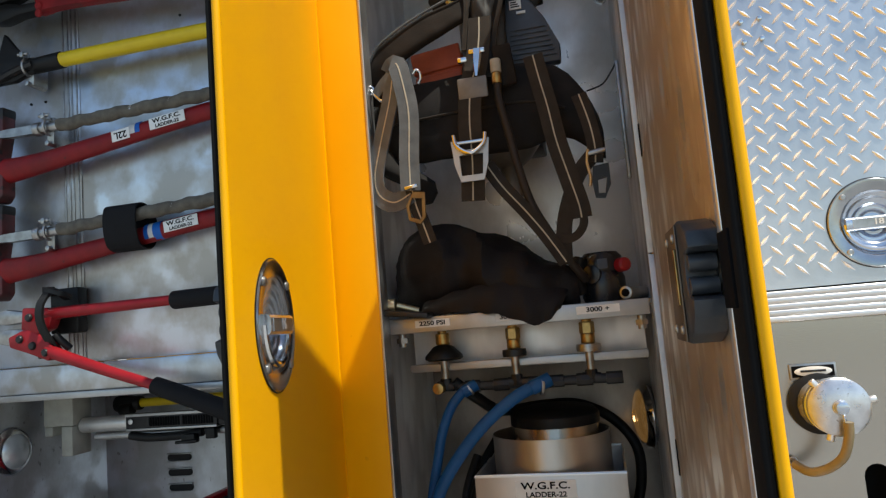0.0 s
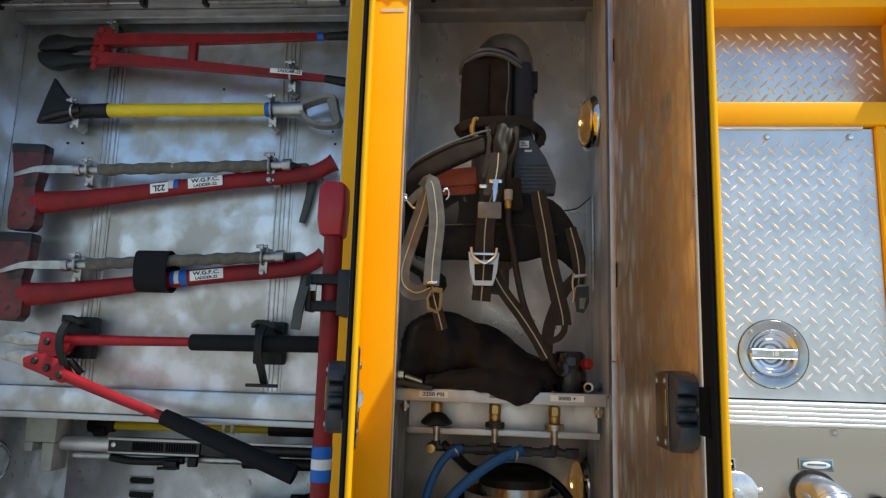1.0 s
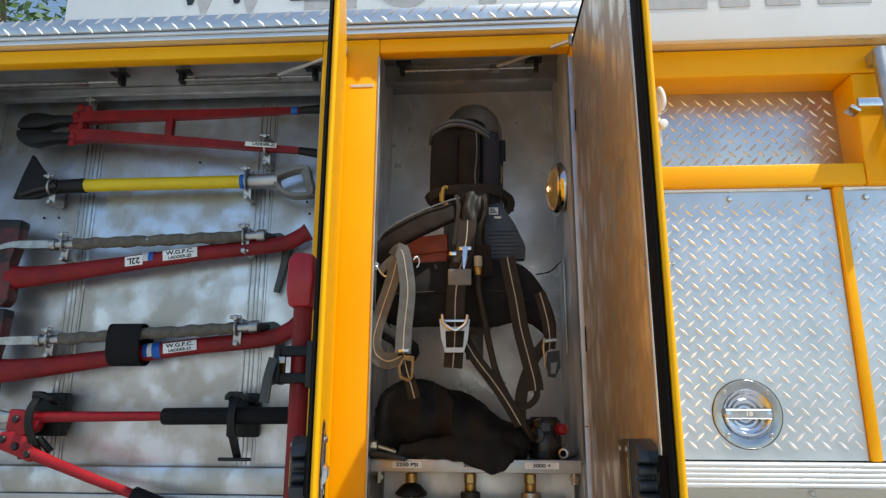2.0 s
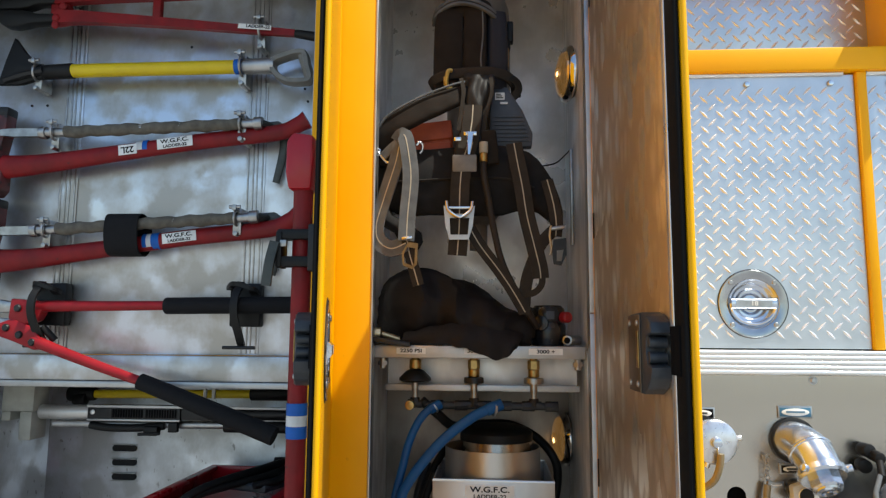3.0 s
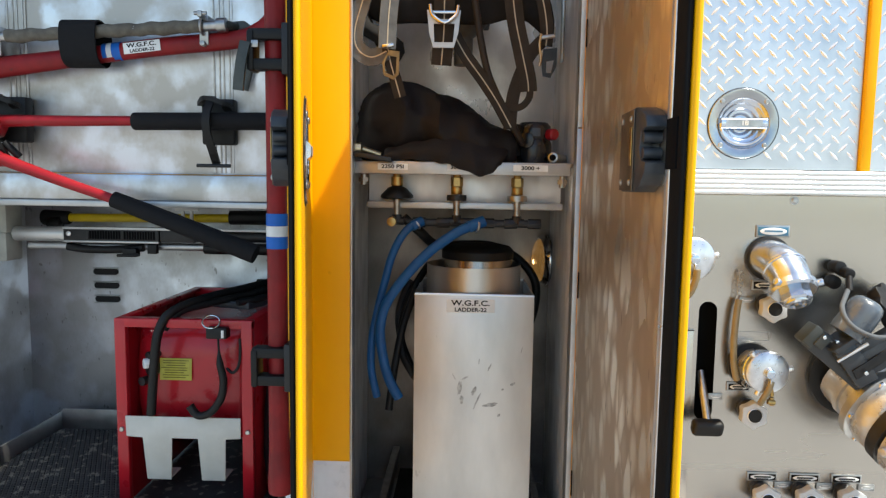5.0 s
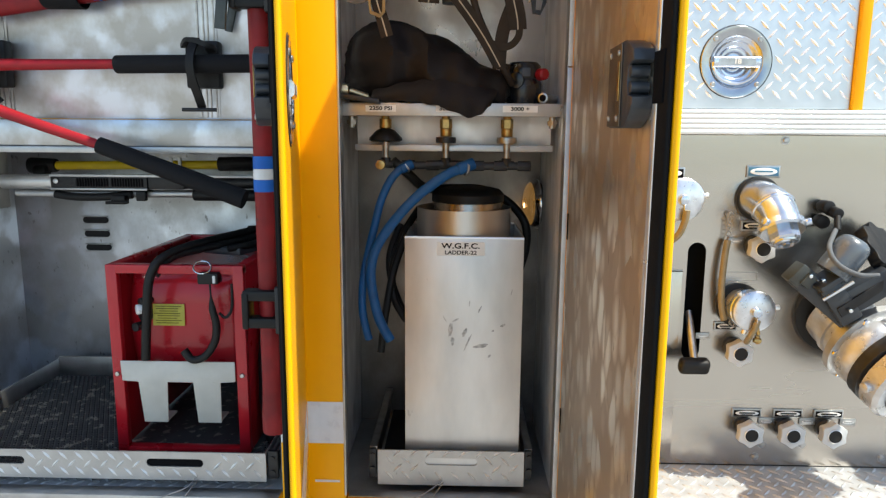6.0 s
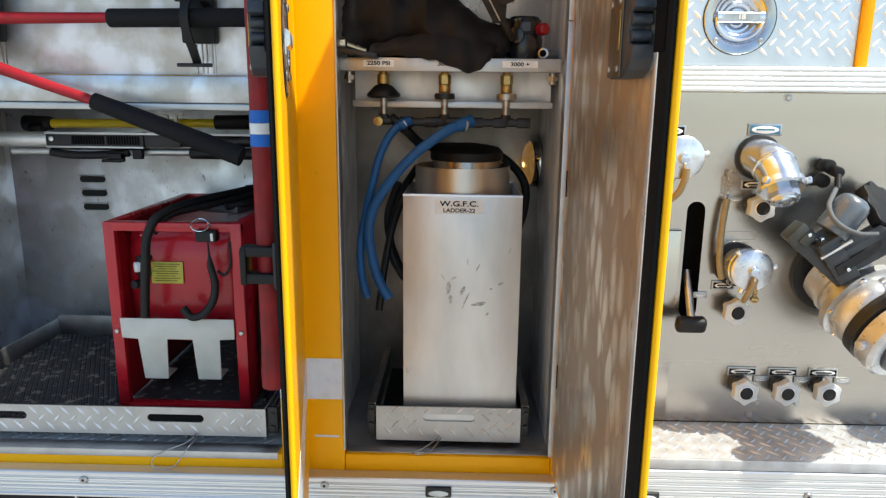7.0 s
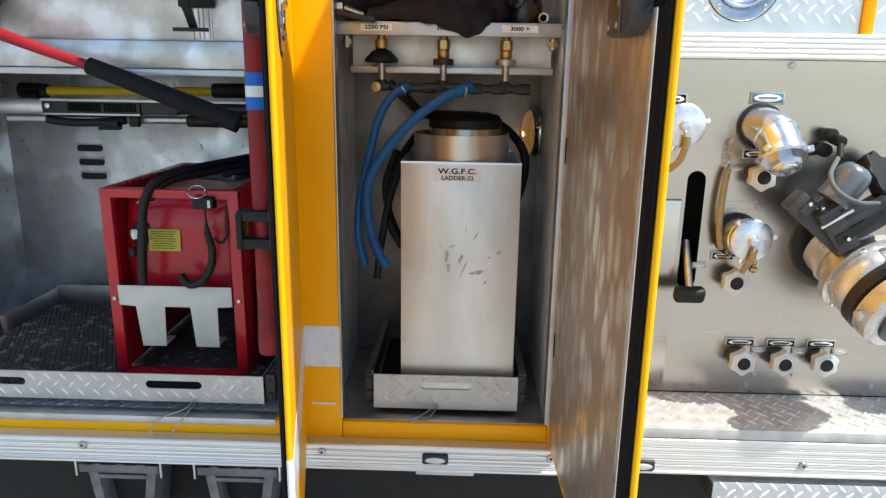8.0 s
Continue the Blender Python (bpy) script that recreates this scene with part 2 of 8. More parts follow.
CLOTH_BLACK = surface("black_nylon", (0.0115, 0.0095, 0.0105), 0.6, 0, (0.007, 0.006, 0.0068), 20, 0.35, 240, broad=0.6, broad_scale=22, spec=0.22)
CLOTH_PAD = surface("padded_dark_cloth", (0.026, 0.024, 0.024), 0.85, 0, (0.016, 0.015, 0.015), 20, 0.4, 500, broad=0.4, broad_scale=24, spec=0.14)
CLOTH_BROWN = surface("charcoal_brown_cloth", (0.026, 0.021, 0.018), 0.85, 0, (0.016, 0.013, 0.011), 22, 0.4, 500, broad=0.4, broad_scale=26, spec=0.14)
ORANGE = surface("faded_orange_nylon", (0.42, 0.075, 0.022), 0.55, 0, (0.28, 0.045, 0.016), 25, 0.3, 400)
BLUE_PLATE = surface("slate_blue_plate", (0.065, 0.080, 0.105), 0.5, 0, (0.045, 0.055, 0.075), 25, 0.15, 300)
BOTTLE = surface("grey_bottle", (0.20, 0.195, 0.19), 0.4, 0.3, (0.10, 0.095, 0.09), 16, 0.1, 200)
HOSE_BROWN = surface("dark_brown_rubber", (0.030, 0.022, 0.018), 0.55, 0, (0.020, 0.015, 0.012), 30, 0.2, 300, spec=0.3)
HOSE_BLUE = surface("blue_hose", (0.009, 0.085, 0.25), 0.4, 0, (0.007, 0.065, 0.20), 30, 0.1, 300, spec=0.3)
BLUE_TAPE = surface("blue_tape", (0.010, 0.12, 0.48), 0.4, 0, (0.008, 0.095, 0.40), 30, 0.05, 300, spec=0.3)
WHITE_TAPE = surface("white_tape", (0.70, 0.70, 0.70), 0.4, 0, (0.58, 0.58, 0.57), 30, 0.05, 300)
STRIPE = surface("white_reflective_stripe", (0.72, 0.75, 0.80), 0.3, 0, (0.66, 0.69, 0.74), 40, 0.1, 600, coat=0.3)
LABEL = surface("label_white", (0.86, 0.86, 0.85), 0.5, 0, (0.74, 0.74, 0.72), 40, 0.03, 300, speck=(0.40, 0.38, 0.35), speck_scale=70, speck_at=0.74)
LABEL_YELLOW = surface("label_yellow", (0.46, 0.41, 0.045), 0.45, 0, (0.36, 0.31, 0.04), 60, 0.03, 300)
INK = surface("black_ink", (0.006, 0.006, 0.007), 0.9, 0, None, 60, 0.0, 300, spec=0.08)
AXE_HEAD = surface("blackened_red_paint", (0.15, 0.024, 0.028), 0.45, 0.1, (0.045, 0.018, 0.018), 18, 0.2, 180, speck=(0.02, 0.015, 0.015), speck_scale=24, speck_at=0.60)
OLIVE_INK = surface("dark_olive_ink", (0.10, 0.085, 0.02), 0.8, 0, None, 60, 0.0, 300, spec=0.1)
INK_BLUE = surface("blue_ink", (0.05, 0.17, 0.28), 0.4, 0, None, 60, 0.0, 300)
WHITE_BODY = surface("white_body_paint", (0.80, 0.80, 0.79), 0.35, 0, (0.76, 0.76, 0.75), 5, 0.03, 300, coat=0.4)
# near black that puts shade into gaps, pockets, recesses and the underbody
DARK_VOID = surface("black_gap_shade", (0.008, 0.008, 0.009), 0.8, 0, (0.005, 0.005, 0.005), 20, 0.4, 120)
HOLDER_GREY = surface("dirty_grey_steel", (0.17, 0.18, 0.19), 0.5, 0.3, (0.09, 0.095, 0.10), 25, 0.15, 250)
MAT_BLACK = surface("black_rubber_matting", (0.068, 0.066, 0.064), 0.5, 0, (0.038, 0.037, 0.036), 30, 0.3, 250, speck=(0.26, 0.235, 0.20), speck_scale=38, speck_at=0.58)
TAN_TUBE = surface("yellowed_plastic_tube", (0.28, 0.22, 0.12), 0.38, 0, (0.21, 0.16, 0.08), 40, 0.05, 300, coat=0.15)
GROUND_MAT = surface("pale_concrete", (0.36, 0.352, 0.342), 0.85, 0, (0.27, 0.265, 0.255), 3, 0.5, 60, speck=(0.16, 0.155, 0.15), speck_scale=12, speck_at=0.66)
LEAF = surface("green_leaves", (0.07, 0.14, 0.03), 0.55, 0, (0.035, 0.08, 0.015), 3, 0.1, 60)
BARK = surface("bark", (0.13, 0.10, 0.075), 0.85, 0, (0.07, 0.055, 0.04), 14, 0.8, 40)
BULB = surface("warm_reflector", (0.72, 0.58, 0.42), 0.2, 0.9, (0.52, 0.40, 0.27), 30, 0.08, 120)
dome = BULB.node_tree.nodes["Principled BSDF"]
dome.inputs["Emission Color"].default_value, dome.inputs["Emission Strength"].default_value = (1.0, 0.50, 0.14, 1), 0.08
lamp_glow = bpy.data.materials.new("lit_bulb")
lamp_glow.use_nodes = True
lamp_glow.node_tree.nodes["Principled BSDF"].inputs["Base Color"].default_value = (1, 0.8, 0.5, 1)
lamp_glow.node_tree.nodes["Principled BSDF"].inputs["Emission Color"].default_value = (1, 0.62, 0.26, 1)
lamp_glow.node_tree.nodes["Principled BSDF"].inputs["Emission Strength"].default_value = 2.5


# ---- building helpers ----
PLACE = {}


def thing(name, at, label, category, group="", kind="", turn=0.0):
    """An Empty at the thing's base."""
    ob = new(name)
    m = pose(*at, 0, 0, turn)
    ob.matrix_world = m
    PLACE[ob.name] = m
    return tagged(ob, label, category, group, kind)


def part(name, bm, material, parent=None, label="", local=False, smooth=True, kind=""):
    """One mesh from a bmesh in world metres (or, with local, in the parent's own)."""
    if parent is not None and not local:
        bm.transform(PLACE[parent.name].inverted())
    me = bpy.data.meshes.new(name)
    bm.to_mesh(me)
    bm.free()
    if smooth:
        me.shade_smooth()
        me.set_sharp_from_angle(angle=radians(38))
    me.materials.append(material)
    ob = new(name, me)
    if parent is not None:
        ob.parent = parent
        PLACE[ob.name] = PLACE[parent.name]
    else:
        PLACE[ob.name] = Matrix.Identity(4)
    return tagged(ob, label=label, kind=kind)


def structure(name, bm, material, label, category, smooth=True):
    return tagged(part(name, bm, material, smooth=smooth), label, category, kind="structure")


def join(*many):
    out = bmesh.new()
    for b in many:
        me = bpy.data.meshes.new("tmp")
        b.to_mesh(me)
        b.free()
        out.from_mesh(me)
        bpy.data.meshes.remove(me)
    return out


def box(lo, hi, bevel=0.002, segments=2):
    b = bmesh.new()
    c = [(a + d) / 2 for a, d in zip(lo, hi)]
    s = [max(abs(d - a), 1e-4) for a, d in zip(lo, hi)]
    bmesh.ops.create_cube(b, size=1.0, matrix=Matrix.Translation(c) @ Matrix.Diagonal((*s, 1)))
    if bevel > 0:
        bmesh.ops.bevel(b, geom=b.edges[:], offset=min(bevel, min(s) * 0.45), segments=segments, profile=0.5, affect="EDGES")
    return b


def turned_box(centre, size, rot=(0, 0, 0), bevel=0.002, segments=2):
    b = box([-s / 2 for s in size], [s / 2 for s in size], bevel, segments)
    b.transform(pose(*centre, *rot))
    return b


def rod(p0, p1, r0, r1=None, seg=16, bevel=0.0):
    p0, p1 = Vector(p0), Vector(p1)
    b = bmesh.new()
    bmesh.ops.create_cone(b, cap_ends=True, segments=seg, radius1=r0, radius2=r0 if r1 is None else r1, depth=(p1 - p0).length)
    if bevel:
        rims = [e for e in b.edges if abs(e.verts[0].co.z - e.verts[1].co.z) < 1e-6]
        bmesh.ops.bevel(b, geom=rims, offset=bevel, segments=2, profile=0.5, affect="EDGES")
    b.transform(Matrix.Translation((p0 + p1) / 2) @ (p1 - p0).to_track_quat("Z", "Y").to_matrix().to_4x4())
    return b


def glide(points, per=6, closed=False):
    """A smooth line through the points."""
    p = [Vector(q) for q in points]
    if len(p) < 3 and not closed:
        return [p[0].lerp(p[-1], i / per) for i in range(per + 1)]
    out, n = [], len(p)
    for i in range(n if closed else n - 1):
        a, b, c, d = (p[(i + k) % n] if closed else p[min(max(i + k, 0), n - 1)] for k in (-1, 0, 1, 2))
        for j in range(per):
            t = j / per
            out.append(0.5 * ((2 * b) + (c - a) * t + (2 * a - 5 * b + 4 * c - d) * t * t + (3 * b - a - 3 * c + d) * t ** 3))
    if not closed:
        out.append(p[-1])
    return out


def sweep(line, section, closed=False, facing=None, sizes=None):
    """A section (list of 2D points) drawn along a line; facing keeps its second axis towards a direction."""
    b = bmesh.new()
    rings, n = [], len(line)
    side = None
    for i, q in enumerate(line):
        ahead = (line[(i + 1) % n] - line[i - 1]) if closed else (line[min(i + 1, n - 1)] - line[max(i - 1, 0)])
        ahead = ahead.normalized() if ahead.length > 1e-9 else Vector((0, 0, 1))
        if facing is not None:
            face = Vector(facing)
            face = (face - ahead * face.dot(ahead))
            face = face.normalized() if face.length > 1e-4 else ahead.orthogonal().normalized()
            side = ahead.cross(face).normalized()
        else:
            if side is None:
                side = ahead.orthogonal().normalized()
            side = (side - ahead * side.dot(ahead)).normalized()
            face = side.cross(ahead)
        k = 1.0 if sizes is None else sizes[min(int(i * len(sizes) / n), len(sizes) - 1)] if len(sizes) != n else sizes[i]
        rings.append([b.verts.new(q + side * (u * k) + face * (v * k)) for u, v in section])
    m = len(section)
    for i in range(n if closed else n - 1):
        r0, r1 = rings[i], rings[(i + 1) % n]
        for j in range(m):
            b.faces.new((r0[j], r0[(j + 1) % m], r1[(j + 1) % m], r1[j]))
    if not closed:
        b.faces.new(rings[0][::-1])
        b.faces.new(rings[-1])
    bmesh.ops.recalc_face_normals(b, faces=b.faces[:])
    return b


def disc(r, seg=12, flat=1.0):
    return [(r * math.cos(2 * math.pi * i / seg), r * flat * math.sin(2 * math.pi * i / seg)) for i in range(seg)]


def tube(points, r, seg=12, per=6, closed=False, sizes=None):
    line = glide(points, per, closed)
    if sizes:
        k = len(sizes) - 1
        n = len(line) - 1
        sizes = [sizes[min(int(i * k / n), k - 1)] * (1 - (i * k / n - min(int(i * k / n), k - 1))) + sizes[min(int(i * k / n), k - 1) + 1] * (i * k / n - min(int(i * k / n), k - 1)) for i in range(n + 1)]
    return sweep(line, disc(r, seg), closed, sizes=sizes)


def strap(points, width, thick=0.003, facing=(0, -1, 0), per=6, closed=False):
    w, h = width / 2, thick / 2
    return sweep(glide(points, per, closed), [(-w, -h), (w, -h), (w, h), (-w, h)], closed, facing)


def ring(centre, r, wire, normal=(0, -1, 0), seg=28, sx=1.0, sz=1.0):
    q = Vector(normal).to_track_quat("Z", "Y")
    return sweep([Vector(centre) + q @ Vector((r * sx * math.cos(2 * math.pi * i / seg), r * sz * math.sin(2 * math.pi * i / seg), 0)) for i in range(seg)], disc(wire, 8), True)


def lathe(profile, at, axis=(0, 0, 1), seg=32, caps=True):
    """(radius, height) pairs turned about an axis through a point."""
    b = bmesh.new()
    rows = []
    for r, h in profile:
        if r < 1e-5:
            rows.append([b.verts.new((0, 0, h))])
        else:
            rows.append([b.verts.new((r * math.cos(2 * math.pi * i / seg), r * math.sin(2 * math.pi * i / seg), h)) for i in range(seg)])
    for a, c in zip(rows, rows[1:]):
        for i in range(seg):
            j = (i + 1) % seg
            if len(a) == 1 and len(c) > 1:
                b.faces.new((a[0], c[i], c[j]))
            elif len(c) == 1 and len(a) > 1:
                b.faces.new((a[i], a[j], c[0]))
            elif len(a) > 1:
                b.faces.new((a[i], a[j], c[j], c[i]))
    for row in (rows[0], rows[-1]):
        if caps and len(row) > 2:
            b.faces.new(row)
    bmesh.ops.recalc_face_normals(b, faces=b.faces[:])
    b.transform(Matrix.Translation(at) @ Vector(axis).to_track_quat("Z", "Y").to_matrix().to_4x4())
    return b


def slab(outline, y0, y1, bevel=0.002, hole=None):
    """An (x, z) outline stood up between two depths."""
    b = bmesh.new()
    f = b.faces.new([b.verts.new((x, y0, z)) for x, z in outline])
    r = bmesh.ops.extrude_face_region(b, geom=[f])
    for v in r["geom"]:
        if isinstance(v, bmesh.types.BMVert):
            v.co.y = y1
    bmesh.ops.recalc_face_normals(b, faces=b.faces[:])
    if bevel:
        bmesh.ops.bevel(b, geom=b.edges[:], offset=bevel, segments=2, profile=0.5, affect="EDGES")
    return b


def cushion(points, width, thick, facing=(0, -1, 0), per=6, sizes=None, soft=0.5):
    """A flat padded band with rounded edges along a smooth line; sizes scale it from end to end."""
    line = glide(points, per)
    n = len(line)
    if sizes:
        k = len(sizes) - 1
        pick = lambda t: sizes[min(int(t * k), k - 1)] * (1 - (t * k - min(int(t * k), k - 1))) + sizes[min(int(t * k), k - 1) + 1] * (t * k - min(int(t * k), k - 1))
        sizes = [pick(i / (n - 1)) for i in range(n)]
    w, h = width / 2, thick / 2
    section = []
    for i in range(20):
        a = 2 * math.pi * i / 20
        c, s = math.cos(a), math.sin(a)
        section.append((w * math.copysign(abs(c) ** soft, c), h * math.copysign(abs(s) ** soft, s)))
    return sweep(line, section, False, facing, sizes)


def run_x(outline, x0, x1):
    """A (y, z) outline drawn out along x."""
    b = bmesh.new()
    f = b.faces.new([b.verts.new((x0, y, z)) for y, z in outline])
    r = bmesh.ops.extrude_face_region(b, geom=[f])
    for v in r["geom"]:
        if isinstance(v, bmesh.types.BMVert):
            v.co.x = x1
    bmesh.ops.recalc_face_normals(b, faces=b.faces[:])
    return b


def fluted(y_front, y_back, z0, count, pitch, proud=0.0028):
    """Outline of a moulding with rounded flutes on its front."""
    out = [(y_back, z0), (y_front, z0)]
    for i in range(count):
        z = z0 + i * pitch
        for t, d in ((0.06, 0.35), (0.2, 0.8), (0.4, 1.0), (0.6, 1.0), (0.8, 0.8), (0.94, 0.35)):
            out.append((y_front - proud * d, z + pitch * t))
        out.append((y_front, z + pitch))
    out.append((y_back, z0 + count * pitch))
    return out


def grooved(y_front, y_back, z0, z1, cuts):
    """Outline of a flat extruded rail with a rounded lower lip and narrow grooves (share of height, width)."""
    h = z1 - z0
    out = [(y_back, z0), (y_front + 0.004, z0), (y_front - 0.002, z0 + 0.003), (y_front - 0.003, z0 + 0.009), (y_front, z0 + 0.012)]
    for c, wide in cuts:
        z = z0 + c * h
        out += [(y_front, z - wide), (y_front + wide * 1.2, z - wide * 0.35), (y_front + wide * 1.2, z + wide * 0.35), (y_front - 0.0006, z + wide)]
    return out + [(y_front, z1 - 0.003), (y_front + 0.003, z1), (y_back, z1)]


RAIL_CUTS = ((0.22, 0.0014), (0.29, 0.0022), (0.38, 0.0012), (0.44, 0.0022), (0.54, 0.0012), (0.59, 0.0020), (0.66, 0.0012), (0.76, 0.0020), (0.82, 0.0012))


def crumple(bm, amp, scale, seed=0.0):
    """Push the surface in and out in sharp soft-cloth folds."""
    bm.normal_update()
    for v in bm.verts:
        p = v.co * scale + Vector((seed, seed * 0.7, 0))
        ridge = 1 - abs(noise.noise(Vector((p.x, p.y, p.z * 0.6)))) * 3.2
        fine = noise.noise(p * 2.3)
        v.co += v.normal * amp * (0.75 * ridge + 0.35 * fine)
    return bm


def oval(w, h, n=20, cx=0.0, cz=0.0):
    return [(cx + w / 2 * math.cos(2 * math.pi * i / n), cz + h / 2 * math.sin(2 * math.pi * i / n)) for i in range(n)]


def pill(w, h, cx=0.0, cz=0.0, n=8):
    """Outline of a slot with round ends."""
    out, flat = [], w >= h
    r, s = min(w, h) / 2, abs(w - h) / 2
    for k in range(2):
        a0 = (-90 if k == 0 else 90) if flat else (0 if k == 0 else 180)
        for i in range(n + 1):
            a = radians(a0 + 180 * i / n)
            ox, oz = ((s if k == 0 else -s), 0) if flat else (0, (s if k == 0 else -s))
            out.append((cx + ox + r * math.cos(a), cz + oz + r * math.sin(a)))
    return out


def holed_plate(x0, x1, z0, z1, y0, y1, holes):
    """A plate with holes (outlines) cut right through it."""
    b = bmesh.new()
    loops = [[(x0, z0), (x1, z0), (x1, z1), (x0, z1)]] + holes
    edges = []
    for outline in loops:
        vs = [b.verts.new((x, y0, z)) for x, z in outline]
        edges += [b.edges.new((vs[i], vs[(i + 1) % len(vs)])) for i in range(len(vs))]
    bmesh.ops.triangle_fill(b, use_beauty=True, use_dissolve=False, edges=edges)
    r = bmesh.ops.extrude_face_region(b, geom=b.faces[:])
    for v in r["geom"]:
        if isinstance(v, bmesh.types.BMVert):
            v.co.y = y1
    bmesh.ops.recalc_face_normals(b, faces=b.faces[:])
    return b


def lugs(x0, x1, z0, z1, pitch=0.0427, length=0.036, width=0.0076, height=0.0032, skip=None, phase=(1.049, 2.371), cut=None):
    """Raised diamond bars on a plane (u, v), height along w: verts and faces in (u, v, w)."""
    verts, faces = [], []
    i0, j0 = math.floor((x0 - phase[0]) / pitch), math.floor((z0 - phase[1]) / pitch)
    for i in range(i0, i0 + int((x1 - x0) / pitch) + 3):
        for j in range(j0, j0 + int((z1 - z0) / pitch) + 3):
            for k in range(2):
                u, v = phase[0] + (i + 0.5 * k) * pitch, phase[1] + (j + 0.5 * k) * pitch
                if not (x0 + 0.012 < u < x1 - 0.012 and z0 + 0.012 < v < z1 - 0.012) or (skip and skip(u, v)):
                    continue
                a = radians(45 if k else -45)
                e, f = (math.cos(a), math.sin(a)), (-math.sin(a), math.cos(a))
                base = len(verts)
                for s, t, h in ((-0.5, 0, 0), (-0.12, 0.5, 0), (0.12, 0.5, 0), (0.5, 0, 0), (0.12, -0.5, 0), (-0.12, -0.5, 0), (-0.28, 0, 1), (0.28, 0, 1)):
                    p, q = u + e[0] * s * length + f[0] * t * width, v + e[1] * s * length + f[1] * t * width
                    if cut:
                        p, q = min(max(p, cut[0]), cut[1]), min(max(q, cut[2]), cut[3])
                    verts.append((p, q, h * height))
                for q in ((0, 6, 1), (1, 6, 7, 2), (2, 7, 3), (3, 7, 4), (4, 7, 6, 5), (5, 6, 0)):
                    faces.append([base + n for n in q])
    return verts, faces


def lug_sheet(name, parent, material, origin, u, v, w, *args, **kw):
    verts, faces = lugs(*args, **kw)
    o, u, v, w = Vector(origin), Vector(u), Vector(v), Vector(w)
    inv = PLACE[parent.name].inverted()
    me = bpy.data.meshes.new(name)
    me.from_pydata([inv @ (o + u * a + v * b + w * c) for a, b, c in verts], [], faces)
    bm = bmesh.new()
    bm.from_mesh(me)
    bmesh.ops.recalc_face_normals(bm, faces=bm.faces[:])
    bm.to_mesh(me)
    bm.free()
    me.materials.append(material)
    ob = new(name, me)
    ob.parent = parent
    PLACE[ob.name] = PLACE[parent.name]
    return tagged(ob, kind="stuff")


def lettering(name, text, parent, material, at, size, turn=(90, 0, 0), wide=1.0):
    """Flat raised letters in the built-in font, centred."""
    cu = bpy.data.curves.new("letters", "FONT")
    cu.offset = 0.02 * size
    cu.body, cu.size, cu.align_x, cu.align_y, cu.extrude = text, size, "CENTER", "CENTER", 0.0004
    tmp = bpy.data.objects.new("letters", cu)
    me = bpy.data.meshes.new_from_object(tmp)
    bpy.data.objects.remove(tmp)
    me.transform(PLACE[parent.name].inverted() @ pose(*at, *turn) @ Matrix.Diagonal((wide, 1, 1, 1)))
    me.materials.clear()
    me.materials.append(material)
    ob = new(name, me)
    ob.parent = parent
    PLACE[ob.name] = PLACE[parent.name]
    return ob


def bolt(at, r=0.006, axis=(0, -1, 0), h=0.004):
    return lathe([(r, 0), (r, h * 0.4), (r * 0.75, h * 0.85), (0.0, h)], at, axis, 12)


# ---- ground ----
g = bmesh.new()
bmesh.ops.create_grid(g, x_segments=8, y_segments=8, size=300)
structure("ground", g, GROUND_MAT, "pale worn concrete yard beside the truck", "ground", smooth=False)

# ---- truck body round the compartments ----
FACE = 1.30
CL, CR, LL, LR = 0.132, 0.660, -1.19, -0.030      # centre and left openings
Z0, Z1 = 0.705, 2.79


def wall(name, lo, hi, material, label, bevel=0.003):
    return structure(name, box(lo, hi, bevel), material, label, "truck body")


pillar = wall("wall_pillar", (LR, FACE, 0.640), (CL, 1.345, 2.832), YELLOW, "chrome yellow painted body pillar between two compartments", 0.006)
wall("wall_sill_left", (LL - 0.10, FACE + 0.002, 0.640), (LR, 1.342, 0.705), YELLOW, "yellow painted sill under the tool compartment", 0.005)
wall("wall_sill_centre", (CL, FACE + 0.002, 0.640), (CR, 1.342, 0.708), YELLOW, "yellow painted sill under the narrow compartment", 0.005)
wall("wall_header_left", (LL - 0.10, FACE + 0.002, Z1), (LR, 1.342, 2.832), YELLOW, "yellow painted header over the tool compartment", 0.005)
wall("wall_header_centre", (CL, FACE + 0.002, Z1 - 0.002), (CR, 1.342, 2.832), YELLOW, "yellow painted header over the narrow compartment", 0.005)
wall("wall_jamb", (CR, FACE, 0.655), (0.725, 1.505, 2.832), YELLOW, "yellow painted jamb behind the open door", 0.004)
wall("wall_end", (LL - 0.60, FACE, 0.655), (LL - 0.102, 1.345, 2.832), YELLOW, "yellow painted body beyond the tool compartment", 0.004)

# inside of the tool compartment
wall("wall_left_inner", (LL - 0.02, 1.345, 0.69), (LL, 2.12, 2.86), ALU_WALL, "swirled bare aluminium side wall of the tool compartment", 0.001)
wall("wall_right_inner", (LR - 0.012, 1.3455, 0.71), (LR + 0.01, 2.12, 2.86), ALU_DULL, "dull aluminium side wall of the tool compartment", 0.001)
wall("wall_back_low", (LL - 0.02, 2.12, 0.69), (LR + 0.01, 2.14, 1.64), ALU_WALL, "scuffed bare aluminium back wall", 0.001)
floor_left = wall("floor_left", (LL, 1.343, 0.68), (LR - 0.012, 2.119, 0.7025), PLATE_DULL, "dark worn tread plate floor of the tool compartment", 0.001)
lug_sheet("raised_tread", floor_left, PLATE_DULL, (0, 0, 0.7025), (1, 0, 0), (0, 1, 0), (0, 0, 1), -1.15, -0.06, 1.345, 1.55, skip=lambda u, v: v > 1.5)
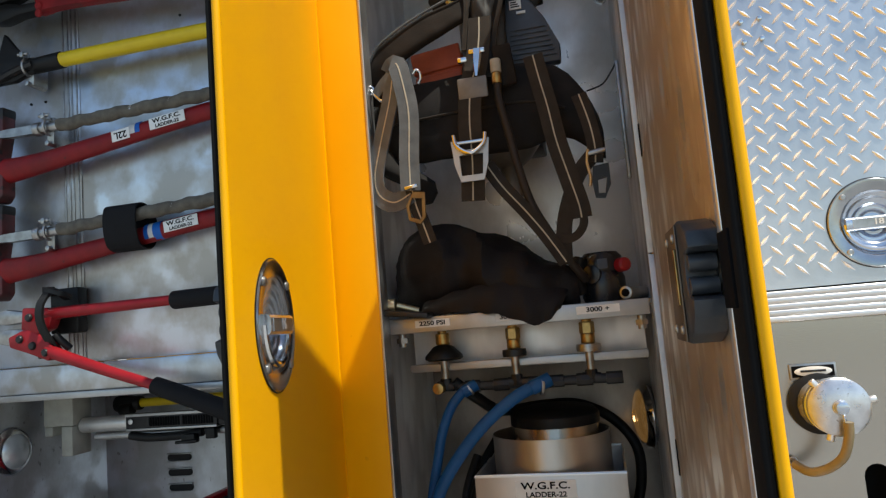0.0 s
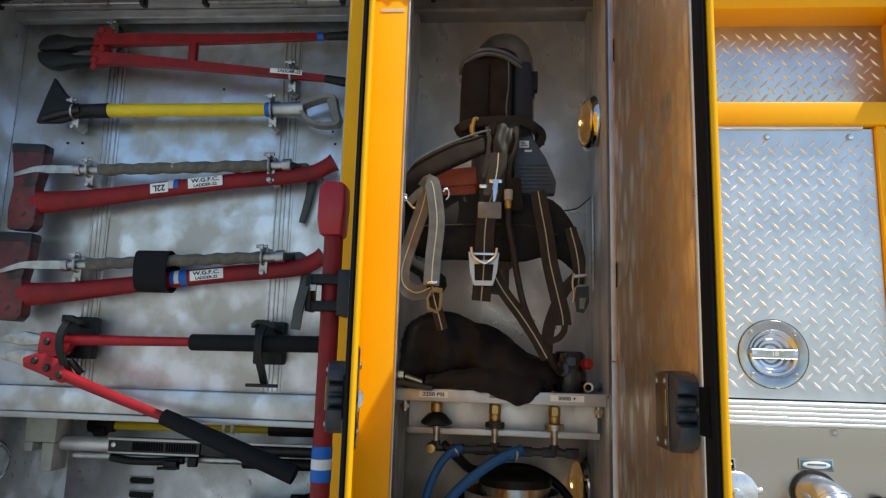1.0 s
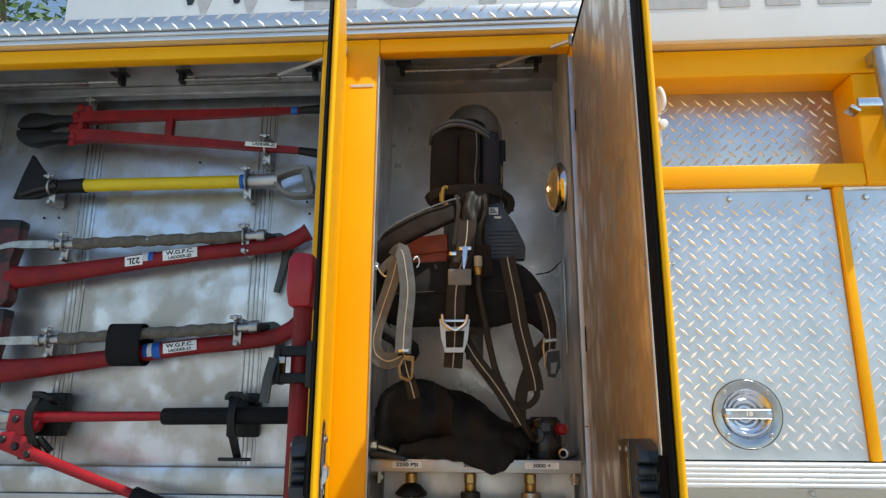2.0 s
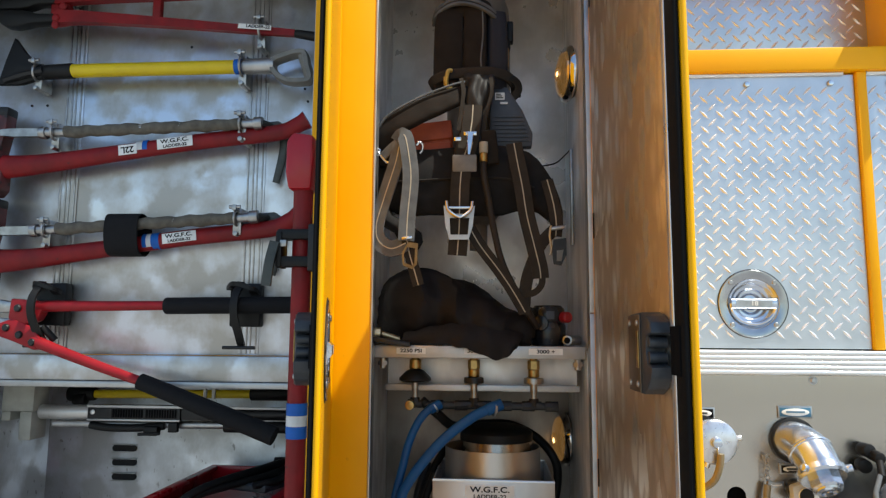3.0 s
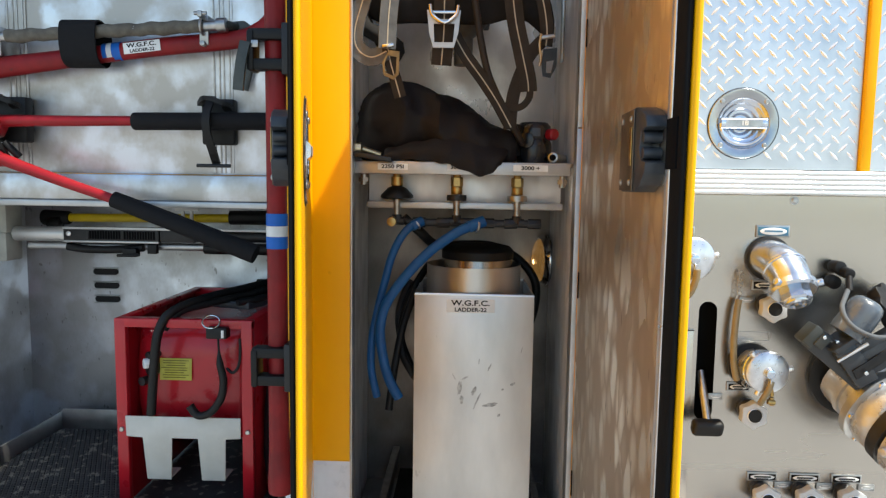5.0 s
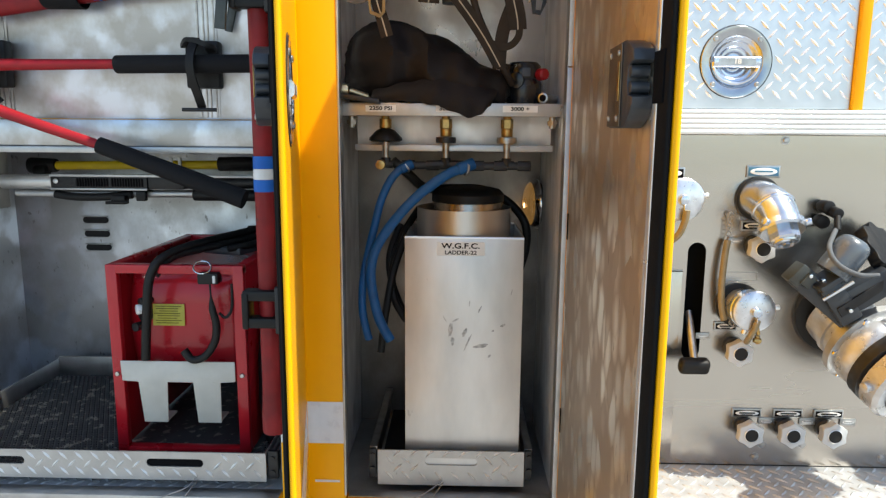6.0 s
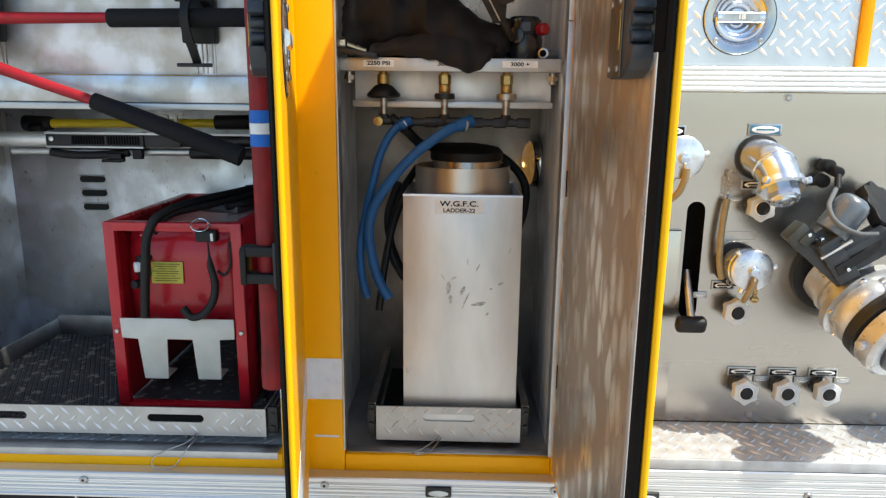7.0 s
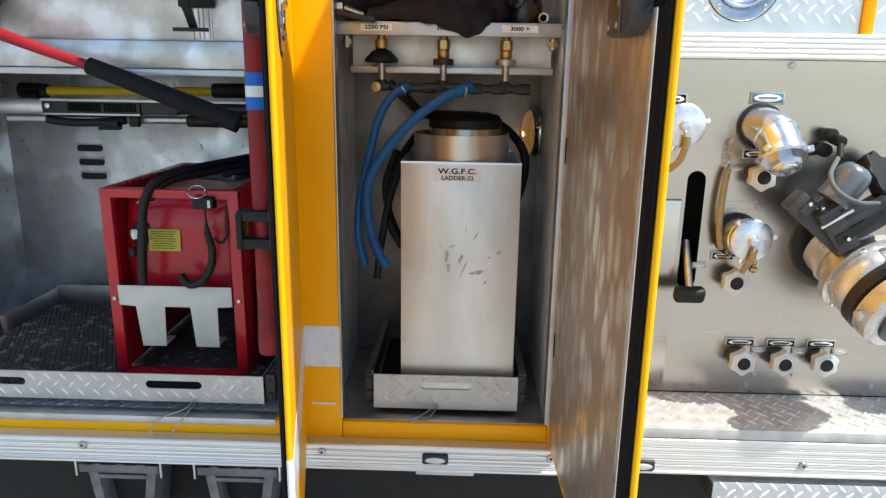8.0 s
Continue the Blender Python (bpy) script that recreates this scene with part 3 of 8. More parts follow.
structure("floor_edge_left", join(box((LL, FACE + 0.0005, 0.7053), (LR - 0.012, 1.3428, 0.7088), 0.001), box((LL, FACE - 0.0025, 0.690), (LR - 0.012, FACE + 0.0003, 0.7088), 0.001)), ALU_DULL, "pale worn aluminium floor edge over the sill", "trim")
c = structure("ceiling_left", box((LL - 0.02, 1.343, 2.846), (LR, 2.14, 2.862), 0.001), ALU_DULL, "dull aluminium compartment ceiling", "ceiling")
structure("ceiling_lip_left", join(box((LL, 1.343, 2.80), (LR, 1.350, 2.846), 0.001), box((LL, 1.56, 2.815), (LR - 0.012, 1.60, 2.845), 0.004)), ALU_DULL, "folded aluminium edge of the compartment ceiling", "trim")

board = thing("tool_board", (-0.6, 1.62, 1.58), "upright swirled aluminium tool board with slotted tracks", "tool board")
part("sheet", box((LL + 0.001, 1.62, 1.66), (LR - 0.013, 1.628, 2.845), 0.001), ALU, board)
part("bottom_flange", box((LL + 0.001, 1.598, 1.585), (LR - 0.013, 1.63, 1.658), 0.004), ALU, board, "bright folded lower edge")
part("edge_strip", box((LL + 0.001, 1.592, 1.566), (LR - 0.013, 1.66, 1.584), 0.003), ALU_DULL, board)
for x in (-0.862, -0.282):
    part("track", join(*[box((x + d - w, 1.6135, 1.665), (x + d + w, 1.6195, 2.80), 0.001) for d, w in ((-0.022, 0.0022), (-0.006, 0.0022), (0.006, 0.0022), (0.022, 0.0022))]), STEEL, board, "slotted aluminium mounting track")
    part("track_base", box((x - 0.03, 1.6165, 1.665), (x + 0.03, 1.6198, 2.80), 0.0005), ALU, board)
for x, z in ((-0.585, 1.655), (-0.13, 2.42), (-0.14, 2.46), (-0.95, 2.42), (-1.0, 2.42), (-0.50, 2.60)):
    part("rivet", bolt((x, 1.6199, z), 0.004), STEEL_DARK, board)
wall("wall_shelf_under", (LL, 1.66, 1.572), (LR - 0.013, 2.12, 1.64), ALU_DULL, "aluminium underside behind the tool board", 0.001)

louvre_at = [(-0.900, 1.312), (-0.898, 1.262), (-0.896, 1.212)]
for x, z in louvre_at:
    lv = thing("louvre", (x, 2.12, z), "pressed louvre slot in the aluminium back wall", "vent", "louvres in the back wall")
    # black pill on the wall paints the shaded inside of the slot
    part("slot", slab(pill(0.092, 0.023, x, z - 0.004), 2.1165, 2.1195, 0), DARK_VOID, lv)
    part("hood", join(box((x - 0.046, 2.108, z + 0.008), (x + 0.046, 2.1195, z + 0.0105), 0.001), box((x - 0.050, 2.1165, z - 0.020), (x + 0.050, 2.1198, z - 0.0175), 0.001)), ALU_DULL, lv)

# inside of the narrow compartment
BK = 1.80
wall("wall_centre_left", (0.085, 1.3455, 0.70), (0.100, BK, 2.93), ALU_SIDE, "dull grey aluminium side wall of the narrow compartment", 0.001)
wall("wall_centre_right", (0.6575, 1.343, 0.70), (0.672, BK, 2.93), ALU_SIDE, "dull grey aluminium side wall of the narrow compartment", 0.001)
wall("wall_centre_back", (0.085, BK, 1.692), (0.686, BK + 0.015, 2.93), ALU_BACK, "swirled aluminium back wall of the narrow compartment", 0.001)
# coloured darker and browner than the back wall above the shelf
wall("wall_centre_back_low", (0.085, BK, 0.70), (0.686, BK + 0.015, 1.6915), ALU_LOW, "darker dull aluminium back wall under the shelf", 0.001)
wall("floor_centre", (0.101, 1.343, 0.685), (0.657, BK - 0.001, 0.706), ALU_DULL, "scuffed aluminium compartment floor", 0.001)
structure("floor_edge_centre", box((CL + 0.004, FACE + 0.012, 0.7083), (CR - 0.006, 1.3428, 0.7112), 0.001), ALU_DULL, "worn grey aluminium floor edge over the sill", "trim")
structure("ceiling_centre", box((0.085, 1.343, 2.915), (0.686, BK, 2.93), 0.001), ALU_DULL, "dull aluminium compartment ceiling", "ceiling")
structure("ceiling_lip_centre", join(box((0.100, 1.343, 2.80), (0.657, 1.350, 2.915), 0.001), box((0.1005, 1.598, 2.860), (0.657, 1.602, 2.915), 0.001), box((0.1005, 1.598, 2.856), (0.657, 1.625, 2.8595), 0.001)), ALU_DULL, "folded aluminium ceiling edge", "trim")
# strip added to draw the highlight on the pillar's edge
structure("pillar_highlight_strip", box((CL - 0.003, FACE - 0.0015, 0.72), (CL + 0.0025, 1.343, 2.775), 0.001), ALU_DULL, "thin strip added for the highlight along the pillar edge", "trim")
structure("jamb_strip", join(box((0.652, FACE - 0.005, 0.715), (0.677, FACE - 0.0005, 1.776), 0.0015), box((0.652, FACE - 0.005, 1.778), (0.677, FACE - 0.0005, 2.755), 0.0015), box((0.652, FACE, 0.715), (0.6545, 1.342, 2.755), 0.0008)), ALU_DULL, "bright aluminium strip beside the door hinge", "trim")

# moulding, tread plate lip and white upper body
structure("trim_moulding", join(box((LL - 0.6, FACE - 0.024, 2.834), (0.80, 1.34, 2.848), 0.003), box((LL - 0.6, FACE - 0.030, 2.849), (0.80, 1.34, 2.859), 0.003)), ALU_BRIGHT, "bright aluminium moulding along the top of the body", "trim")
lip = structure("tread_plate_lip", box((LL - 0.6, FACE - 0.036, 2.861), (0.80, 1.44, 2.905), 0.004), PLATE, "tread plate edge of the walkway above", "trim")
lug_sheet("raised_tread", lip, PLATE_LUG, (0, FACE - 0.036, 0), (1, 0, 0), (0, 0, 1), (0, -1, 0), LL - 0.6, 0.80, 2.852, 2.918, pitch=0.05)
wall("wall_upper_white", (-0.91, 1.44, 2.88), (2.2, 1.47, 3.75), WHITE_BODY, "white painted upper body panel", 0.003)
wall("wall_body_top", (LL - 0.6, 1.472, 2.935), (2.2, 3.0, 2.96), PLATE_DULL, "walkway on top of the body", 0.003)
wall("wall_body_rear", (LL - 0.6, 3.0, 0.5), (2.2, 3.02, 2.96), YELLOW, "far side of the truck body", 0.003)
letters = thing("painted_letters", (0.2, 1.438, 3.03), "large dark painted shapes with grey shadows", "lettering")
letter_grey = surface("letter_grey", (0.42, 0.42, 0.43))
letter_dark = surface("letter_dark_paint", (0.018, 0.026, 0.034), 0.35, 0, None, 20, 0.02, 200)
for ch, x, wide in (("W", -0.425, 0.80), ("E", -0.105, 0.95), ("S", 0.142, 0.92), ("T", 0.392, 0.95)):
    lettering("letter_shadow", ch, letters, letter_grey, (x + 0.045, 1.4385, 3.155), 0.40, (90, 0, 0), wide)
    lettering("letter", ch, letters, letter_dark, (x, 1.4368, 3.188), 0.40, (90, 0, 0), wide)
for x0, x1 in ((0.885, 1.02), (1.097, 1.143), (1.230, 1.288), (1.38, 1.49)):
    part("shadow_bar", box((x0 + 0.03, 1.4375, 2.985), (x1 + 0.07, 1.4388, 3.30), 0), letter_grey, letters)
    part("bar", box((x0, 1.4345, 3.030), (x1, 1.4365, 3.30), 0), letter_dark, letters)

# ---- pump side: recess, tread plate doors, moulding, steel panel and step ----
RX0, RX1 = 0.727, 2.2
wall("wall_frame_top", (RX0, 1.495, 2.788), (RX1, 1.62, 2.878), YELLOW, "yellow painted frame over the recess", 0.006)
wall("wall_frame_low", (RX0, 1.495, 2.442), (1.498, 1.62, 2.508), YELLOW, "yellow painted frame under the recess", 0.006)
wall("wall_frame_side", (1.500, 1.495, 2.442), (RX1, 1.62, 2.786), YELLOW, "yellow painted frame beside the recess", 0.006)
rb = wall("wall_recess_back", (RX0, 1.605, 2.50), (1.52, 1.625, 2.80), PLATE, "tread plate back of the recess", 0.001)
lug_sheet("raised_tread", rb, PLATE_LUG, (0, 1.605, 0), (1, 0, 0), (0, 0, 1), (0, -1, 0), RX0, 1.498, 2.51, 2.786)
structure("trim_upper_right", join(box((RX0, 1.455, 2.880), (RX1, 1.60, 2.893), 0.004), box((RX0, 1.448, 2.894), (RX1, 1.60, 2.908), 0.005)), ALU_BRIGHT, "bright aluminium rail along the frame top", "trim")
wall("wall_strip", (1.409, 1.505, 1.692), (1.436, 1.545, 2.4415), YELLOW, "yellow painted strip between tread plate doors", 0.004)
wall("wall_behind_plates", (RX0, 1.548, 1.66), (RX1, 1.57, 2.44), DARK_VOID, "shade-black sheet in the gap behind the tread plate doors", 0)

for x0, x1, tag in ((RX0 + 0.004, 1.407, "door_plate_1"), (1.438, 2.19, "door_plate_2")):
    ring_hole = [[(1.111 + 0.066 * math.cos(2 * math.pi * i / 40), 1.811 + 0.066 * math.sin(2 * math.pi * i / 40)) for i in range(40)]] if x0 < 1 else []
    dp = structure(tag, holed_plate(x0, x1, 1.694, 2.436, 1.518, 1.545, ring_hole), PLATE, "bright tread plate access door", "door", smooth=False)
    lug_sheet("raised_tread", dp, PLATE_LUG, (0, 1.518, 0), (1, 0, 0), (0, 0, 1), (0, -1, 0), x0, x1, 1.70, 2.42,
              skip=(lambda u, v: (u - 1.111) ** 2 + (v - 1.811) ** 2 < 0.095 ** 2))
    part("piano_hinge", rod((x0, 1.514, 2.438), (x1 - 0.03, 1.514, 2.438), 0.006), ALU_BRIGHT, dp)
    for x in ((0.86, 1.123, 1.345) if x0 < 1 else (1.50, 1.75)):
        part("bolt", bolt((x, 1.517, 2.412), 0.009, h=0.008), CHROME, dp)
    if x0 < 1:
        for x, z in ((0.912, 2.267), (0.949, 2.269), (0.914, 2.222), (0.949, 2.224)):
            part("bolt", bolt((x, 1.517, z), 0.006, h=0.008), CHROME, dp)

structure("trim_fluted_moulding", run_x(fluted(1.453, 1.54, 1.629, 5, 0.0122), RX0, RX1), ALU_BRIGHT, "bright fluted aluminium moulding", "trim")

slot_hole = pill(0.047, 0.315, 1.031, 1.195)
panel = structure("wall_pump_panel", holed_plate(RX0, RX1, 0.738, 1.628, 1.470, 1.474, [slot_hole]), INOX, "brushed stainless steel pump panel", "panel", smooth=False)
structure("wall_panel_overlay", box((RX0 + 0.001, 1.4675, 0.75), (0.997, 1.4695, 1.28), 0.001), INOX, "stainless steel cover sheet on the panel", "panel")
wall("wall_behind_panel", (RX0, 1.62, 0.60), (RX1, 1.64, 1.66), DARK_VOID, "shade-black sheet in the space behind the pump panel", 0)
wall("wall_panel_end", (RX1, 1.45, 0.60), (RX1 + 0.02, 1.64, 2.9), INOX, "stainless steel edge beyond the pump panel", 0.003)
for x, z in ((1.232, 1.616), (1.226, 0.762), (1.565, 0.765), (1.242, 0.797), (1.350, 0.799), (0.80, 0.762), (1.9, 0.762)):
    b_ = thing("panel_screw", (x, 1.470, z), "small steel screw in the pump panel", "screw", "screws of the pump panel")
    part("head", bolt((x, 1.4697, z), 0.0075, h=0.005), STEEL, b_)
    part("washer", lathe([(0.011, 0), (0.011, 0.001), (0.006, 0.0012)], (x, 1.4698, z), (0, -1, 0), 16), STEEL, b_)

step = structure("step_plate", join(box((RX0, 1.270, 0.728), (RX1, 1.4695, 0.736), 0.002), box((RX0, 1.262, 0.708), (RX1, 1.2695, 0.7362), 0.003)), PLATE_DULL, "worn tread plate step under the pump panel", "step")
lug_sheet("raised_tread", step, PLATE_DULL, (0, 0, 0.736), (1, 0, 0), (0, 1, 0), (0, 0, 1), RX0, RX1, 1.262, 1.475)

# rub rail
structure("rub_rail_left", run_x(grooved(1.2615, 1.30, 0.592, 0.664, RAIL_CUTS), LL - 0.6, 0.716), RAIL_ALU, "bright fluted aluminium rub rail along the body", "trim")
structure("rub_rail_right", run_x(grooved(1.2615, 1.30, 0.606, 0.706, RAIL_CUTS), 0.718, RX1), RAIL_ALU, "bright fluted aluminium rub rail under the step", "trim")
for x in (-0.535, 0.085, 0.668, 1.30):
    bl = thing("rail_bolt", (x, 1.261, 0.643), "round steel bolt in the rub rail", "bolt", "bolts of the rub rail")
    part("head", bolt((x, 1.2610, 0.643), 0.011, h=0.006), STEEL, bl)
    part("socket", lathe([(0.004, 0.0), (0.004, 0.0062), (0.0, 0.0062)], (x, 1.2610, 0.643), (0, -1, 0), 6), STEEL_DARK, bl)
for x in (0.375, 0.897):
    ml = thing("marker_lamp", (x, 1.261, 0.628), "small clear marker lamp in a steel bezel on the rub rail", "lamp", "marker lamps")
    part("bezel", box((x - 0.033, 1.252, 0.619), (x + 0.033, 1.2635, 0.647), 0.004), STEEL_DARK, ml)
    part("lens", slab(oval(0.052, 0.017, 24, x, 0.633), 1.248, 1.2518, 0.0015), surface("clear_lens", (0.55, 0.58, 0.60), 0.15, 0.4) if x < 0.5 else bpy.data.materials["clear_lens"], ml)
# shade under the body is put into its near-black colour
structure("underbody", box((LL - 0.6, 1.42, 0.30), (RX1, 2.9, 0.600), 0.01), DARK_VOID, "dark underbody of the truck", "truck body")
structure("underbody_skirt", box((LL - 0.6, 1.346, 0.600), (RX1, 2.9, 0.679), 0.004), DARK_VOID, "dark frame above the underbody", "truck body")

for x in (-0.455, -0.142):
    hg = thing("chock_holder", (x, 1.33, 0.38), "grey steel wheel chock holder under the body", "bracket", "holders under the body")
    part("top_flange", join(box((x - 0.105, 1.275, 0.556), (x + 0.105, 1.40, 0.564), 0.002), box((x - 0.105, 1.272, 0.556), (x + 0.105, 1.277, 0.578), 0.001)), HOLDER_GREY, hg)
    for s_ in (-1, 1):
        part("hanger", box((x + s_ * 0.112 - 0.003, 1.27, 0.545), (x + s_ * 0.112 + 0.003, 1.276, 0.590), 0.001), ALU_DULL, hg, "thin pale hanger")
        leg = [(x + s_ * 0.092, 0.556), (x + s_ * 0.066, 0.556), (x + s_ * 0.040, 0.37), (x + s_ * 0.066, 0.37)]
        part("leg", slab(leg if s_ < 0 else leg[::-1], 1.286, 1.40, 0.003), HOLDER_GREY, hg)
    for k in (-0.06, 0.0, 0.06):
        part("rib", slab([(x + k - 0.012, 0.579), (x + k + 0.012, 0.579), (x + k, 0.565)], 1.274, 1.278, 0.001), ALU_DULL, hg)
    part("crossbar", box((x - 0.070, 1.288, 0.528), (x + 0.070, 1.40, 0.540), 0.002), HOLDER_GREY, hg)
    # solid black block paints the shade between the legs
    part("recess", slab([(x - 0.064, 0.527), (x + 0.064, 0.527), (x + 0.042, 0.37), (x - 0.042, 0.37)], 1.34, 1.40, 0.002), DARK_VOID, hg, "solid black block painted as the shaded pocket")
ub = thing("light_strip", (0.40, 1.28, 0.583), "thin aluminium strip lamp under the rub rail", "lamp")
part("body", box((0.325, 1.268, 0.579), (0.475, 1.296, 0.5895), 0.003), ALU_DULL, ub)
fs = thing("folding_step", (1.45, 1.2, 0.55), "tread plate folding step hung under the rub rail", "step")
part("tread", box((1.085, 1.2705, 0.578), (1.9, 1.41, 0.588), 0.003), PLATE_DULL, fs)
part("front_edge", box((1.085, 1.264, 0.515), (1.9, 1.270, 0.588), 0.003), PLATE, fs)
part("side_bracket", box((1.088, 1.2705, 0.52), (1.096, 1.40, 0.5775), 0.002), STEEL, fs)
lug_sheet("raised_tread", fs, PLATE_LUG, (0, 1.264, 0), (1, 0, 0), (0, 0, 1), (0, -1, 0), 1.09, 1.9, 0.505, 0.600, phase=(1.11, 0.535))


# ---- doors ----
LATCH_STEEL = surface("brown_stained_steel", (0.20, 0.165, 0.13), 0.45, 0.8, (0.12, 0.095, 0.07), 30, 0.15, 240)


def door_latch(d, x0, x1, z):
    """Grey catch block with a screwed steel cover and two rollers on the inner face, near the free edge."""
    blk = [(x0, z - 0.066), (x1 - 0.050, z - 0.066), (x1 - 0.024, z - 0.056), (x1 - 0.006, z - 0.040), (x1, z - 0.024), (x1 - 0.026, z - 0.020), (x1 - 0.034, z), (x1 - 0.026, z + 0.020), (x1, z + 0.024), (x1 - 0.006, z + 0.040), (x1 - 0.028, z + 0.050), (x1 - 0.054, z + 0.056), (x0, z + 0.054)]
    block = part("latch_block", slab(blk, -0.048, -0.0168, 0.003), PLASTIC_GREY, d, "grey plastic rotary latch", local=True)
    part("cover", box((x0 - 0.002, -0.0505, z - 0.064), (x1 - 0.056, -0.0483, z + 0.052), 0.001), LATCH_STEEL, block, "brown stained steel cover", local=True)
    part("tongue", box((x1 - 0.070, -0.0530, z - 0.028), (x1 - 0.058, -0.0507, z + 0.028), 0.001), BRASS, block, local=True)
    for s in (-1, 1):
        part("roller", rod((x1 - 0.022, -0.046, z + s * 0.011), (x1 - 0.022, -0.020, z + s * 0.011), 0.0085, bevel=0.001), PLASTIC_GREY, block, local=True)
        for x in (x0 + 0.010, x1 - 0.068):
            part("screw", bolt((x, -0.0506, z - 0.006 + s * 0.046), 0.005, h=0.003), STEEL, block, local=True)
    # black block paints the shaded cutout
    part("latch_cutout", box((x1 + 0.002, -0.0215, z - 0.034), (x1 + 0.045, -0.0165, z + 0.034), 0.001), INK, d, local=True)


def body_door(name, hinge, deg, w, label, handle=None):
    d = thing(name, (*hinge, 0), label, "door", kind="structure", turn=deg)
    lo, hi = 0.662, 2.80
    holes = [[(handle[0] + 0.066 * math.cos(2 * math.pi * i / 40), handle[1] + 0.066 * math.sin(2 * math.pi * i / 40)) for i in range(40)]] if handle else []
    skin = holed_plate(0.0, w - 0.005, lo, hi, 0.0, -0.010, holes)
    part("outer_skin", join(skin, rod((w - 0.0055, -0.005, lo), (w - 0.0055, -0.005, hi), 0.0052, seg=12)), YELLOW, d, local=True)
    part("inner_pan", box((0.022, -0.0165, lo + 0.03), (w - 0.071, -0.0105, hi - 0.03), 0.0025), ALU_DOOR, d, "swirled bare aluminium inner pan", local=True)
    part("pan_edge", box((w - 0.070, -0.020, lo + 0.03), (w - 0.052, -0.011, hi - 0.03), 0.005), ALU_BRIGHT, d, "bright aluminium pan edge", local=True)
    part("seal", box((w - 0.051, -0.019, lo + 0.012), (w - 0.006, -0.0108, hi - 0.012), 0.009, 3), SEAL, d, "black hollow rubber door seal", local=True)
    part("seal_end", box((0.022, -0.019, hi - 0.029), (w - 0.053, -0.0112, hi - 0.017), 0.005), SEAL, d, local=True)
    part("hinge", rod((0.004, -0.006, lo + 0.01), (0.004, -0.006, hi - 0.01), 0.008), YELLOW, d, "long painted piano hinge", local=True)
    for z in (0.95, 1.42, 1.98, 2.55):
        part("drain_slot", box((0.030, -0.0185, z - 0.030), (0.037, -0.0166, z + 0.030), 0.0006), INK, d, local=True)
    part("reflective_stripe", join(box((0.008, 0.0004, 0.861), (w - 0.006, 0.0012, 0.970), 0), sweep([Vector((w - 0.0055, -0.005, 0.861)), Vector((w - 0.0055, -0.005, 0.970))], disc(0.0058, 12))), STRIPE, d, "white reflective stripe", local=True)
    door_latch(d, w - 0.192 if w > 0.65 else w - 0.150, w - 0.066, 1.705)
    return d


def d_handle(parent, at, axis, local=False):
    """Round recessed chrome D-ring handle."""
    deep = 0.0098 if local else 0.0208
    cup = part("handle_flange", lathe([(0.0655, -0.006), (0.066, 0.0015), (0.068, 0.003), (0.088, 0.0035), (0.090, 0.001), (0.090, -0.0005)], at, axis, 48, False), FLANGE, parent, "chrome flange of the recessed handle", local=local)
    part("handle_cup", lathe([(0.0656 * k_ / 40, -deep + (deep + 0.001) * (k_ / 40) ** 2.6 + 0.03 * deep * math.sin(k_ * 0.78) * min(1.0, (40 - k_) / 5)) for k_ in range(41)], at, axis, 40, False), SATIN_CHROME, cup, "polished chrome cup", local=local)
    # across the handle: the bar lies level
    level = Vector((0, 0, 1)).cross(Vector(axis)).normalized()
    up, out = Vector((0, 0, 1)), Vector(axis)
    at = Vector(at)
    bar = sweep([at + level * s + out * 0.004 for s in (-0.058, -0.03, 0.0, 0.03, 0.058)], [(-0.013, -0.004), (0.013, -0.004), (0.0138, 0.001), (0.011, 0.005), (0.007, 0.0065), (-0.007, 0.0065), (-0.011, 0.005), (-0.0138, 0.001)], False, out)
    part("handle_bar", bar, SATIN_CHROME, cup, "chrome pull bar", local=local)
    field = sweep([at + level * s + out * 0.0106 for s in (-0.046, 0.0, 0.046)], [(-0.0085, -0.0004), (0.0085, -0.0004), (0.0085, 0.0004), (-0.0085, 0.0004)], False, out)
    part("bar_field", field, STEEL, cup, "grey inset field of the bar", local=local)
    # black ring paints the shadow line at the flange edge
    part("shadow_gap", lathe([(0.0903, -0.0006), (0.0916, -0.0004), (0.0916, 0.0008), (0.0903, 0.0012)], at, axis, 48, False), RUBBER, cup, "dark ring drawn for the shadow line round the flange", local=local)
    bail = sweep(glide([at + level * (0.058 * math.cos(a)) + up * (0.054 * math.sin(a)) + out * 0.001 for a in [math.pi + math.pi * i / 10 for i in range(11)]], 2), disc(0.005, 8))
    part("handle_ring", bail, CHROME, cup, local=local)
    for k in range(4):
        a = radians(45 + 90 * k)
        part("screw", bolt(at + level * (0.079 * math.cos(a)) + up * (0.079 * math.sin(a)) + out * 0.003, 0.0065, axis), STEEL, cup, local=local)
    return cup


left_door = body_door("door_left", (0.040, 1.292), math.degrees(math.atan2(-0.602, 0.122)), 0.614, "open yellow compartment door with a recessed chrome handle", (0.447, 1.697))
d_handle(left_door, (0.447, 0.0005, 1.697), (0, 1, 0), local=True)
lettering("number", "16", left_door, LABEL, PLACE[left_door.name] @ Vector((0.447, 0.0125, 1.697)), 0.021, (90, 0, math.degrees(math.atan2(-0.602, 0.122)) + 180), 1.15)
body_door("door_right", (0.676, 1.292), math.degrees(math.atan2(-0.700, 0.0175)), 0.700, "open yellow door with a swirled aluminium inner side")
plate_door = bpy.data.objects["door_plate_1"]
d_handle(plate_door, (1.111, 1.5165, 1.811), (0, -1, 0))
